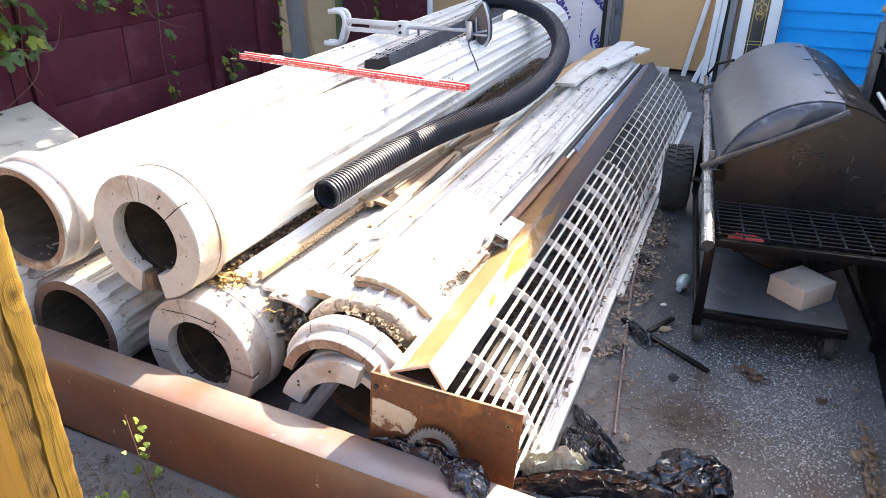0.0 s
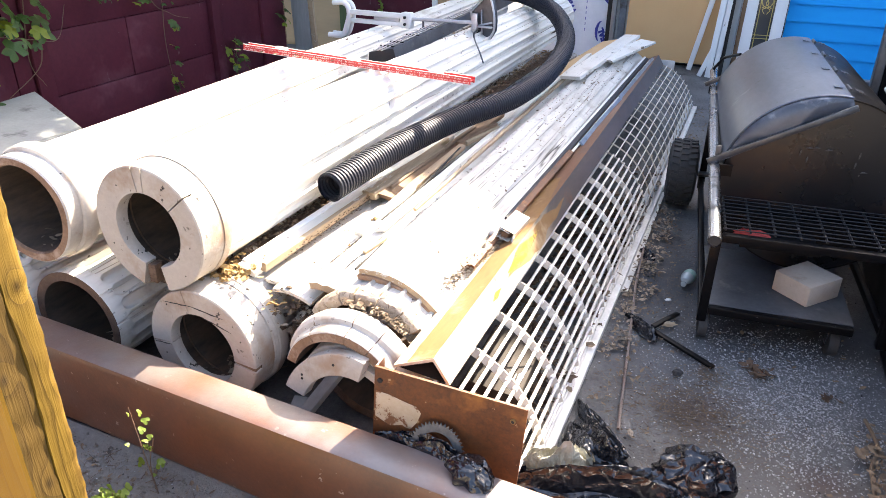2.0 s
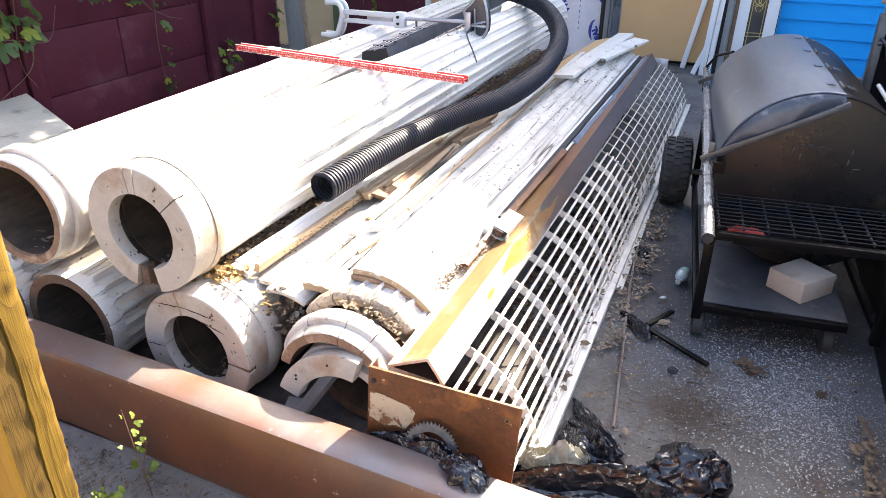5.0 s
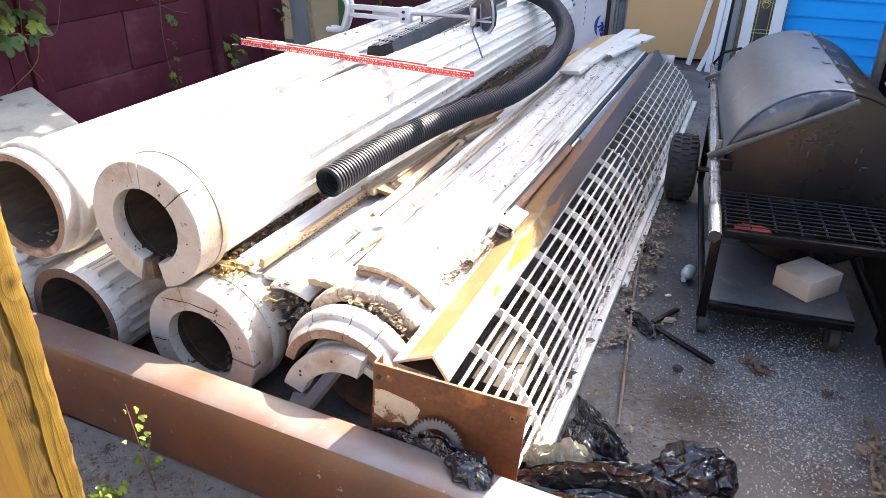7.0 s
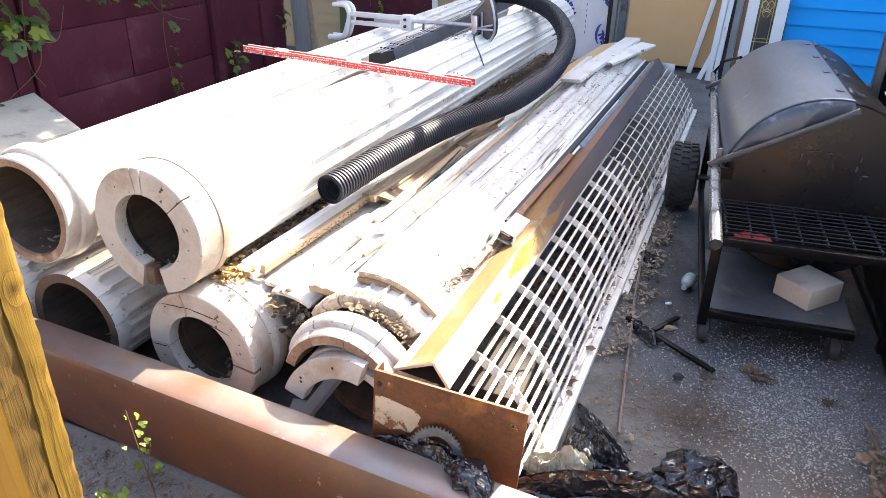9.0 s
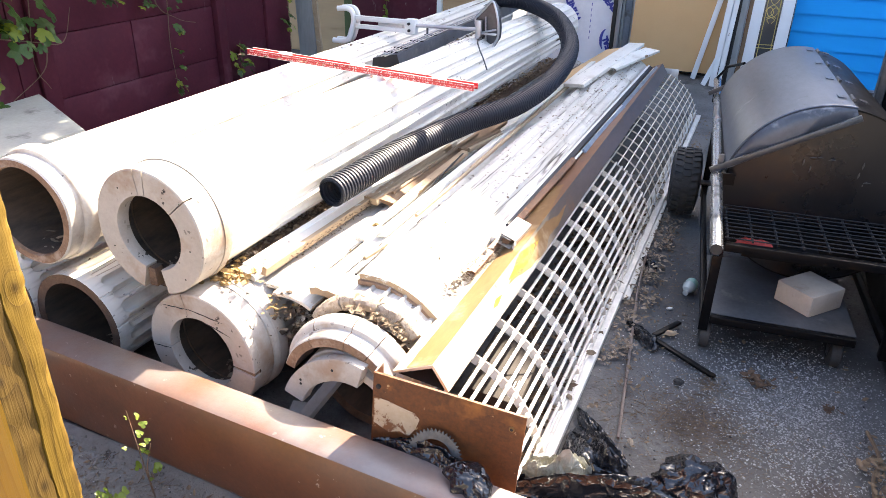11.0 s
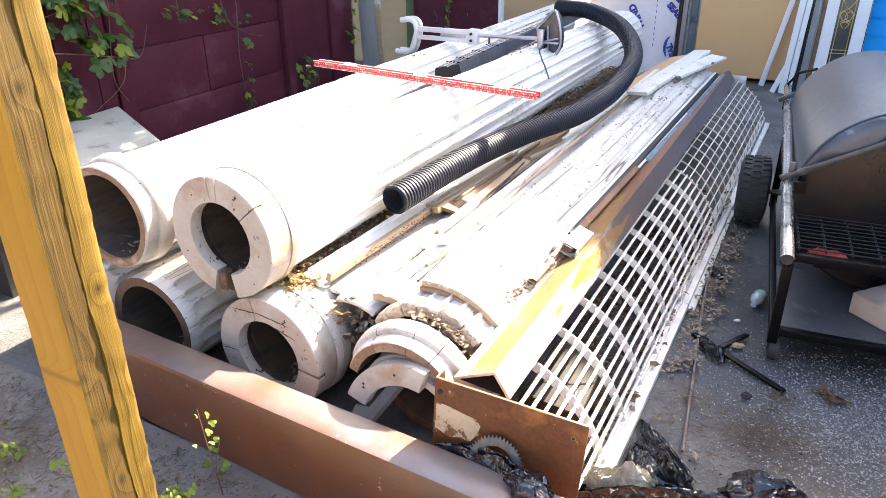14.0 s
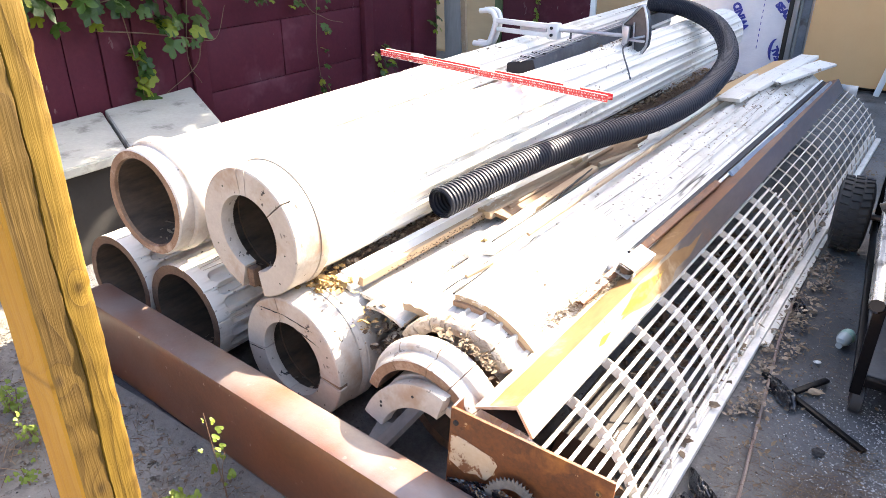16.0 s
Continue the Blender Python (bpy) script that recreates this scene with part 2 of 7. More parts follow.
def lumber(name, light, dark, knots, rings=5.5, rough=(0.6, 0.85)):
    """Sawn softwood standing upright: bands along z that bend round knots (y, z, radius)."""
    m = bpy.data.materials.new(name)
    m.use_nodes = True
    n, l = m.node_tree.nodes, m.node_tree.links
    b = n["Principled BSDF"]
    b.inputs["Specular IOR Level"].default_value = 0.25
    co = n.new("ShaderNodeTexCoord").outputs["Object"]

    def calc(op, *vals):
        x = n.new("ShaderNodeMath")
        x.operation = op
        for sock, v in zip(x.inputs, vals):
            if isinstance(v, (int, float)):
                sock.default_value = v
            else:
                l.new(v, sock)
        return x.outputs[0]

    def grainy(stretch, scale, detail, rgh=0.55):
        mp = n.new("ShaderNodeMapping")
        mp.inputs["Scale"].default_value = stretch
        l.new(co, mp.inputs["Vector"])
        t = n.new("ShaderNodeTexNoise")
        t.inputs["Scale"].default_value, t.inputs["Detail"].default_value, t.inputs["Roughness"].default_value = scale, detail, rgh
        l.new(mp.outputs[0], t.inputs["Vector"])
        return t.outputs["Fac"]

    def ranged(v, a, z, lo=0.0, hi=1.0):
        r = n.new("ShaderNodeMapRange")
        for key, val in (("From Min", a), ("From Max", z), ("To Min", lo), ("To Max", hi)):
            r.inputs[key].default_value = val
        l.new(v, r.inputs["Value"])
        return r.outputs["Result"]

    def blend(fac, a, z):
        x = n.new("ShaderNodeMix")
        x.data_type = "RGBA"
        l.new(fac, x.inputs["Factor"])
        for sock, v in ((x.inputs[6], a), (x.inputs[7], z)):
            if isinstance(v, tuple):
                sock.default_value = (*v, 1)
            else:
                l.new(v, sock)
        return x.outputs[2]

    sep = n.new("ShaderNodeSeparateXYZ")
    l.new(co, sep.inputs[0])
    phase = calc("ADD", calc("MULTIPLY", grainy((1, 1, 0.22), 6.0, 2.0), rings), calc("MULTIPLY", calc("ADD", sep.outputs["X"], sep.outputs["Y"]), 22.0))
    core = None
    for ky, kz, kr in knots:
        dy = calc("SUBTRACT", sep.outputs["Y"], ky)
        dz = calc("MULTIPLY", calc("SUBTRACT", sep.outputs["Z"], kz), 0.62)
        d2 = calc("DIVIDE", calc("ADD", calc("MULTIPLY", dy, dy), calc("MULTIPLY", dz, dz)), kr * kr)
        bell = calc("POWER", 2.718, calc("MULTIPLY", d2, -0.45))
        phase = calc("ADD", phase, calc("MULTIPLY", bell, 1.5))
        spot = calc("POWER", 2.718, calc("MULTIPLY", d2, -5.0))
        core = spot if core is None else calc("MAXIMUM", core, spot)
    saw = calc("FRACT", phase)
    line = ranged(saw, 0.0, 1.0)
    late = calc("POWER", line, 3.0)
    fibre = grainy((1, 1, 0.03), 150.0, 3.0, 0.7)
    patch = grainy((1, 1, 0.25), 9.0, 3.0)
    tone = calc("ADD", calc("MULTIPLY", late, 0.55), calc("MULTIPLY", calc("SUBTRACT", fibre, 0.5), 0.4))
    tone = calc("ADD", tone, calc("MULTIPLY", calc("SUBTRACT", patch, 0.5), 1.1))
    col = blend(ranged(tone, -0.25, 0.8), light, dark)
    if core is not None:
        col = blend(calc("MULTIPLY", core, 0.8), col, tuple(v * 0.5 for v in dark))
    l.new(col, b.inputs["Base Color"])
    l.new(ranged(patch, 0.0, 1.0, rough[0], rough[1]), b.inputs["Roughness"])
    bp = n.new("ShaderNodeBump")
    bp.inputs["Strength"].default_value, bp.inputs["Distance"].default_value = 0.5, 0.003
    l.new(calc("ADD", fibre, calc("MULTIPLY", late, 0.5)), bp.inputs["Height"])
    l.new(bp.outputs[0], b.inputs["Normal"])
    return m


KNOTS = [(0.790, 0.905, 0.017), (0.713, 0.735, 0.015), (0.826, 0.672, 0.018), (0.735, 1.32, 0.017), (0.735, 0.45, 0.016)]
# Plank sides: ochre and brown wood, halved in tone for their shaded face
M_POST = lumber("treated lumber, shade toned in", (0.165, 0.098, 0.011), (0.080, 0.042, 0.006), KNOTS)
M_POSTBROWN = lumber("brown lumber, shade toned in", (0.106, 0.061, 0.011), (0.056, 0.031, 0.007), KNOTS)
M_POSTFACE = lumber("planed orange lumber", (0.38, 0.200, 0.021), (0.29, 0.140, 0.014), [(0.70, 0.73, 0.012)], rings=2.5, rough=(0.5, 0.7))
M_GROUND = surface("dirty concrete", (0.050, 0.0495, 0.050), (0.185, 0.178, 0.172), (0.6, 0.95), size=3.4, fine=60, bump=0.8, depth=0.009,
                   chips=((0.27, 0.265, 0.26), 0.06, 60, (1, 1, 1), 0), stains=((0.036, 0.034, 0.034), 0.15, 2.6), flecks=((0.025, 0.022, 0.02), 0.085, 45, (1, 1, 1)))
M_BURGUNDY = surface("burgundy paint", (0.092, 0.0175, 0.028), (0.060, 0.012, 0.021), (0.5, 0.75), size=2.5, fine=40, bump=0.25, spec=0.18, stains=((0.125, 0.045, 0.06), 0.15, 1.6), flecks=((0.16, 0.10, 0.11), 0.035, 22, (1, 1, 0.4)))
M_BLUE = surface("bright blue siding paint", (0.004, 0.42, 0.93), (0.004, 0.37, 0.86), (0.55, 0.75), stretch=(0.2, 1, 1), size=6, fine=50, bump=0.12, spec=0.12)
M_BEIGE = surface("beige siding paint", (0.50, 0.33, 0.17), (0.40, 0.26, 0.14), (0.5, 0.7), stretch=(0.2, 1, 1), size=6, fine=50, bump=0.15, pieces=0.3)
M_WRAP = surface("house wrap", (0.74, 0.76, 0.81), (0.58, 0.61, 0.68), (0.3, 0.5), size=4, fine=5, bump=0.6, depth=0.03)
M_INK = surface("blue print", (0.03, 0.04, 0.25), (0.04, 0.05, 0.32), (0.4, 0.6), size=20, fine=60, bump=0.05)
M_MDF = surface("tan hardboard", (0.62, 0.385, 0.175), (0.57, 0.35, 0.155), (0.5, 0.7), size=3, fine=120, bump=0.1)
M_GREYWOOD = surface("greyed plywood", (0.30, 0.30, 0.29), (0.2, 0.2, 0.195), (0.7, 0.9), stretch=(1, 1, 0.15), size=10, fine=60, bump=0.3)
M_SLAB = surface("pale stone slab", (0.42, 0.42, 0.37), (0.29, 0.29, 0.26), (0.6, 0.85), size=3, fine=50, bump=0.25, stains=((0.12, 0.12, 0.10), 0.14, 5), chips=((0.10, 0.10, 0.09), 0.05, 9, (1, 3, 1), 0))
M_BAG = surface("black plastic bag", (0.009, 0.009, 0.011), (0.015, 0.015, 0.018), (0.10, 0.26), size=9, fine=22, bump=0.25, depth=0.006, spec=0.7, stains=((0.05, 0.045, 0.038), 0.04, 6))
M_LEAF = surface("vine leaf", (0.022, 0.058, 0.012), (0.075, 0.14, 0.022), (0.3, 0.5), size=10, fine=60, bump=0.2, pieces=0.6)
# Bright copy of the leaf colour, painting leaves with sun behind them
M_LEAFLIT = surface("backlit yellow-green vine leaf", (0.14, 0.20, 0.012), (0.24, 0.27, 0.02), (0.4, 0.6), size=10, fine=60, bump=0.2, pieces=0.5)
M_STEM = surface("vine stem", (0.16, 0.10, 0.06), (0.09, 0.055, 0.035), (0.7, 0.9), size=20, fine=60, bump=0.3)
M_DEAD = surface("dead leaves", (0.24, 0.165, 0.098), (0.055, 0.036, 0.022), (0.7, 0.9), size=20, fine=60, bump=0.3, pieces=0.65, islands=True)
M_PALELEAF = surface("pale dry leaves", (0.40, 0.315, 0.225), (0.066, 0.043, 0.030), (0.7, 0.9), size=30, fine=80, bump=0.3, pieces=0.7, islands=True)
M_GOLD = surface("golden torn wood fibres", (0.40, 0.255, 0.085), (0.20, 0.115, 0.045), (0.7, 0.9), size=30, fine=80, bump=0.4, pieces=0.6, islands=True)
M_STONE = surface("pale gravel", (0.46, 0.455, 0.45), (0.12, 0.118, 0.115), (0.6, 0.9), size=20, fine=80, bump=0.3, pieces=0.75, islands=True)
M_BLOCK = surface("pale stone block", (0.47, 0.405, 0.335), (0.37, 0.31, 0.25), (0.7, 0.9), size=6, fine=60, bump=0.4, stains=((0.30, 0.24, 0.18), 0.12, 9))
M_DARK = surface("dark void", (0.02, 0.018, 0.017), (0.03, 0.027, 0.025), (0.7, 0.9), size=5, fine=40, bump=0.2)
M_BLUEMETAL = surface("blue grey flashing", (0.26, 0.30, 0.35), (0.13, 0.155, 0.19), (0.22, 0.42), metal=0.35, size=8, fine=60, bump=0.15, stains=((0.10, 0.10, 0.105), 0.14, 6))


M_PALECON = surface("pale crumbling concrete", (0.25, 0.23, 0.20), (0.135, 0.122, 0.104), (0.8, 0.95), size=3, fine=45, bump=0.8, depth=0.01,
                    chips=((0.10, 0.088, 0.072), 0.11, 12, (1, 1, 1), 0), stains=((0.095, 0.080, 0.062), 0.2, 2.2), flecks=((0.06, 0.05, 0.04), 0.09, 30, (1, 1, 1)))
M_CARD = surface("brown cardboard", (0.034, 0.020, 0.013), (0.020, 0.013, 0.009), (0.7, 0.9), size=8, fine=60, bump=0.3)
M_ROT = surface("rotten wood", (0.13, 0.085, 0.055), (0.055, 0.036, 0.024), (0.8, 0.95), size=22, fine=90, bump=0.9, depth=0.01)
M_FLAKE = surface("flaking cream paint on rust", (0.58, 0.47, 0.34), (0.46, 0.33, 0.2), (0.6, 0.85), size=14, fine=60, bump=0.4, chips=((0.28, 0.12, 0.05), 0.2, 14, (1, 1, 1), 0))
M_YELLOW = surface("yellow paint", (0.42, 0.30, 0.012), (0.36, 0.22, 0.012), (0.4, 0.6), size=14, fine=60, bump=0.2, chips=((0.24, 0.135, 0.045), 0.24, 26, (1, 0.35, 1), 0))
M_OCHRE = surface("ochre patina", (0.255, 0.140, 0.045), (0.175, 0.086, 0.028), (0.5, 0.7), stretch=(1, 0.3, 1), size=9, fine=60, bump=0.2, stains=((0.36, 0.25, 0.14), 0.17, 6))
M_SIDING = surface("brown added wall", (0.26, 0.22, 0.18), (0.19, 0.16, 0.13), (0.6, 0.85), size=2, fine=40, bump=0.2, stains=((0.28, 0.24, 0.20), 0.1, 1.5))
M_WEED = surface("young weed leaf", (0.10, 0.17, 0.018), (0.21, 0.26, 0.03), (0.4, 0.6), size=20, fine=60, bump=0.1)
M_TUBE = surface("bright worn steel tube", (0.42, 0.44, 0.47), (0.16, 0.165, 0.18), (0.16, 0.36), metal=0.9, stretch=(1, 0.3, 1), size=9, fine=60, bump=0.06, stains=((0.05, 0.05, 0.055), 0.14, 12))
M_PLATE = surface("deep rusted plate", (0.23, 0.078, 0.022), (0.045, 0.022, 0.015), (0.4, 0.65), size=4.5, fine=70, bump=0.3, spec=0.4, stains=((0.30, 0.115, 0.03), 0.14, 7), chips=((0.022, 0.017, 0.016), 0.09, 5, (1, 1, 1), 0), flecks=((0.40, 0.25, 0.13), 0.05, 34, (1, 1, 1)))
M_HOOP = surface("dusty cream hoop steel", (0.62, 0.535, 0.43), (0.42, 0.35, 0.27), (0.5, 0.75), size=14, fine=90, bump=0.25, chips=((0.33, 0.24, 0.17), 0.06, 18, (1, 1, 1), 0))
M_PLANK = surface("brown weathered plank", (0.30, 0.185, 0.105), (0.17, 0.10, 0.058), (0.7, 0.9), stretch=LONG, size=14, fine=80, bump=0.5)
M_BARK = surface("brown bark crumbs", (0.13, 0.075, 0.042), (0.06, 0.036, 0.022), (0.8, 0.95), size=30, fine=90, bump=0.4)
M_DISC = surface("dirty saw steel", (0.16, 0.155, 0.15), (0.07, 0.066, 0.062), (0.4, 0.6), metal=0.3, size=20, fine=90, bump=0.2, stains=((0.05, 0.04, 0.035), 0.15, 12))
M_TORN = surface("crumbling cream wood", (0.60, 0.52, 0.42), (0.36, 0.28, 0.20), (0.75, 0.95), size=22, fine=90, bump=0.8, depth=0.008, stains=((0.22, 0.155, 0.10), 0.16, 20), cracks=((0.16, 0.11, 0.08), 0.008, 16, (1, 1, 1)))
M_CAP = surface("heat stained black steel", (0.0048, 0.005, 0.0062), (0.009, 0.009, 0.0105), (0.20, 0.38), size=4, fine=60, bump=0.1, spec=0.45, stains=((0.038, 0.019, 0.009), 0.20, 2.6), flecks=((0.22, 0.21, 0.20), 0.012, 26, (1, 1, 1)))
M_COLLAR = surface("worn collar paint", (0.64, 0.595, 0.53), (0.46, 0.415, 0.36), (0.5, 0.75), size=9, fine=70, bump=0.35,
                   chips=((0.20, 0.13, 0.085), 0.075, 13, (1, 1, 1), 0), stains=((0.44, 0.35, 0.27), 0.16, 7), flecks=((0.06, 0.045, 0.035), 0.085, 34, (1, 1, 1)))
M_CORE = surface("pinkish brown sawn wood", (0.36, 0.225, 0.14), (0.17, 0.095, 0.055), (0.7, 0.9), size=18, fine=90, bump=0.6, stains=((0.46, 0.34, 0.25), 0.14, 14))
M_CHANNEL = surface("slate blue folded steel", (0.085, 0.105, 0.135), (0.040, 0.048, 0.062), (0.25, 0.45), metal=0.4, size=8, fine=60, bump=0.1, stains=((0.15, 0.16, 0.175), 0.12, 7))
M_MOSS = surface("mossy green timber", (0.10, 0.13, 0.05), (0.06, 0.08, 0.03), (0.7, 0.9), stretch=(1, 1, 0.15), size=10, fine=60, bump=0.3)
M_GLASS = surface("dull window glass", (0.03, 0.036, 0.042), (0.05, 0.056, 0.062), (0.10, 0.2), size=3, fine=20, bump=0.02, spec=0.4)
M_BRASS = surface("brass leading", (0.55, 0.45, 0.13), (0.40, 0.32, 0.08), (0.3, 0.5), size=20, fine=60, bump=0.1)
M_REDCLOTH = surface("red cloth", (0.42, 0.05, 0.035), (0.30, 0.03, 0.025), (0.7, 0.9), size=20, fine=90, bump=0.3)
M_FILM = surface("dusty grey plastic film", (0.30, 0.285, 0.22), (0.08, 0.075, 0.06), (0.25, 0.5), size=16, fine=26, bump=0.6, depth=0.01, stains=((0.36, 0.34, 0.27), 0.2, 8))
M_CLEAR = surface("cloudy clear plastic", (0.45, 0.50, 0.50), (0.36, 0.42, 0.42), (0.1, 0.25), size=20, fine=60, bump=0.1, spec=0.8)
M_GREENLABEL = surface("green bottle label", (0.05, 0.30, 0.22), (0.45, 0.5, 0.45), (0.3, 0.5), size=40, fine=90, bump=0.05)


def ground_patches(m, patches):
    """Soft-edged patches of soil, rust, dust and plain darker tone on the ground: (x, y, radius, colour, strength)."""
    n, l = m.node_tree.nodes, m.node_tree.links
    b = n["Principled BSDF"]
    col = b.inputs["Base Color"].links[0].from_socket
    co = n.new("ShaderNodeTexCoord").outputs["Object"]
    t = n.new("ShaderNodeTexNoise")
    t.inputs["Scale"].default_value, t.inputs["Detail"].default_value, t.inputs["Roughness"].default_value = 5.0, 7.0, 0.7
    l.new(co, t.inputs["Vector"])
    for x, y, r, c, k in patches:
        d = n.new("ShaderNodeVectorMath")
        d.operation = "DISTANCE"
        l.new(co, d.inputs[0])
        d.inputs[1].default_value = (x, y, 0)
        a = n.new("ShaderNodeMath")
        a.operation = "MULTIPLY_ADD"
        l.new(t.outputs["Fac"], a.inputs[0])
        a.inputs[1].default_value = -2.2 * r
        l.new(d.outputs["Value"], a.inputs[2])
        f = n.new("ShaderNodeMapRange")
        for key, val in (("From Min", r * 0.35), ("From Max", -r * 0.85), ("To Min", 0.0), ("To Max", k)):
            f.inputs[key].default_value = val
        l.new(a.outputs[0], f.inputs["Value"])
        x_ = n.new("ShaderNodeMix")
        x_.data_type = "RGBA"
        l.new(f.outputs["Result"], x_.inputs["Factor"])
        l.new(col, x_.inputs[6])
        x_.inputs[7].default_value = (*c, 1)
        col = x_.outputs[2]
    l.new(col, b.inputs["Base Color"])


ground_patches(M_GROUND, [(0.02, 2.12, 0.36, (0.088, 0.076, 0.064), 0.7), (0.45, 1.95, 0.36, (0.086, 0.077, 0.067), 0.7), (0.03, 2.17, 0.13, (0.062, 0.035, 0.028), 0.65), (0.42, 1.95, 0.08, (0.07, 0.04, 0.031), 0.6), (-0.12, 2.42, 0.20, (0.085, 0.088, 0.096), 0.6),
                        # the (0.35, 2.85) patch darkens the ground under the smoker cart
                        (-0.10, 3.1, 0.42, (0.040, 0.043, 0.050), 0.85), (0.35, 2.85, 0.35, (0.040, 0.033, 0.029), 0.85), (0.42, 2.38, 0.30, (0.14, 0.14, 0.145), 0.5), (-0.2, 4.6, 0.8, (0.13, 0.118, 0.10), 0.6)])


def let_light_through(m, share):
    """Thin leaves: part of the light passes."""
    n, l = m.node_tree.nodes, m.node_tree.links
    b = n["Principled BSDF"]
    tr = n.new("ShaderNodeBsdfTranslucent")
    l.new(b.inputs["Base Color"].links[0].from_socket, tr.inputs["Color"])
    mx = n.new("ShaderNodeMixShader")
    mx.inputs[0].default_value = share
    l.new(b.outputs[0], mx.inputs[1])
    l.new(tr.outputs[0], mx.inputs[2])
    l.new(mx.outputs[0], n["Material Output"].inputs["Surface"])


def crease(m, scale, strength):
    """Sharp small creases of crumpled film over the finer relief."""
    n, l = m.node_tree.nodes, m.node_tree.links
    b = n["Principled BSDF"]
    co = n.new("ShaderNodeTexCoord").outputs["Object"]
    last = b.inputs["Normal"].links[0].from_socket
    for k, share in ((1.0, 1.0), (2.6, 0.6)):
        t = n.new("ShaderNodeTexNoise")
        t.inputs["Scale"].default_value, t.inputs["Detail"].default_value, t.inputs["Distortion"].default_value = scale * k, 1.0, 0.6
        l.new(co, t.inputs["Vector"])
        low = n.new("ShaderNodeMath")
        low.operation = "SUBTRACT"
        l.new(t.outputs["Fac"], low.inputs[0])
        low.inputs[1].default_value = 0.5
        ridge = n.new("ShaderNodeMath")
        ridge.operation = "ABSOLUTE"
        l.new(low.outputs[0], ridge.inputs[0])
        bp = n.new("ShaderNodeBump")
        bp.invert = True
        bp.inputs["Strength"].default_value, bp.inputs["Distance"].default_value = strength * share, 0.5 / (scale * k)
        l.new(ridge.outputs[0], bp.inputs["Height"])
        l.new(last, bp.inputs["Normal"])
        last = bp.outputs[0]
    l.new(last, b.inputs["Normal"])



crease(M_BAG, 14.0, 0.7)
crease(M_FILM, 18.0, 0.8)
for leafy in (M_LEAF, M_LEAFLIT, M_WEED):
    let_light_through(leafy, 0.4)


# ---- building helpers ----
def thing(name, label, category, loc=(0, 0, 0), group="", kind="", m=None):
    e = new(name)
    e.empty_display_size = 0.05
    e.matrix_basis = m if m is not None else Matrix.Translation(loc)
    return tagged(e, label, category, group, kind)


def finish(bm, material, smooth):
    bmesh.ops.recalc_face_normals(bm, faces=bm.faces[:])
    me = bpy.data.meshes.new("mesh")
    bm.to_mesh(me)
    bm.free()
    for mt in (material if isinstance(material, (list, tuple)) else [material]):
        me.materials.append(mt)
    if smooth:
        for p in me.polygons:
            p.use_smooth = True
        me.set_sharp_from_angle(angle=radians(smooth))
    return me


def part(name, bm, material, parent, label="", smooth=35, local=False, up=None):
    """One mesh object under a thing or a part. Its mesh is in world places, or, if local, in those of the thing."""
    ob = new(name, finish(bm, material, smooth))
    ob.parent = parent
    if not local:
        m = parent.matrix_basis.copy()
        if parent.parent:
            m = parent.parent.matrix_basis @ parent.matrix_parent_inverse @ m
        ob.matrix_parent_inverse = m.inverted()
    return tagged(ob, label)


def single(name, bm, material, label, category, kind="", group="", smooth=35):
    return tagged(new(name, finish(bm, material, smooth)), label, category, group, kind)


def box(bm, x0, x1, y0, y1, z0, z1, m=None, bevel=0.0):
    vs = [bm.verts.new((x, y, z)) for x in (x0, x1) for y in (y0, y1) for z in (z0, z1)]
    fs = [bm.faces.new([vs[i] for i in q]) for q in ((0, 1, 3, 2), (4, 6, 7, 5), (0, 4, 5, 1), (2, 3, 7, 6), (0, 2, 6, 4), (1, 5, 7, 3))]
    if bevel:
        es = {e for f in fs for e in f.edges}
        r = bmesh.ops.bevel(bm, geom=list(es), offset=bevel, segments=2, affect="EDGES", profile=0.5)
        vs = list({v for v in vs if v.is_valid} | set(r["verts"]))
    if m is not None:
        bmesh.ops.transform(bm, matrix=m, verts=vs)
    return vs


def tube(bm, pts, r, n=12, caps=True, radii=None):
    pts = [Vector(p) for p in pts]
    rings = []
    side = None
    for i, p in enumerate(pts):
        d = (pts[min(i + 1, len(pts) - 1)] - pts[max(i - 1, 0)]).normalized()
        if side is None:
            side = d.orthogonal().normalized()
        side = (side - d * side.dot(d)).normalized()
        up = d.cross(side)
        rr = radii[i] if radii else r
        rings.append([bm.verts.new(p + (side * math.cos(a) + up * math.sin(a)) * rr) for a in (2 * math.pi * k / n for k in range(n))])
    for a, b in zip(rings, rings[1:]):
        for k in range(n):
            bm.faces.new((a[k], a[(k + 1) % n], b[(k + 1) % n], b[k]))
    if caps:
        bm.faces.new(rings[0][::-1])
        bm.faces.new(rings[-1])


def spline(pts, steps=10):
    """A smooth line through the points (Catmull-Rom)."""
    P = [Vector(p) for p in pts]
    P = [2 * P[0] - P[1]] + P + [2 * P[-1] - P[-2]]
    out = []
    for i in range(1, len(P) - 2):
        for k in range(steps):
            t = k / steps
            a, b, c, d = P[i - 1], P[i], P[i + 1], P[i + 2]
            out.append(0.5 * ((2 * b) + (c - a) * t + (2 * a - 5 * b + 4 * c - d) * t * t + (3 * b - a - 3 * c + d) * t ** 3))
    out.append(P[-2])
    return out


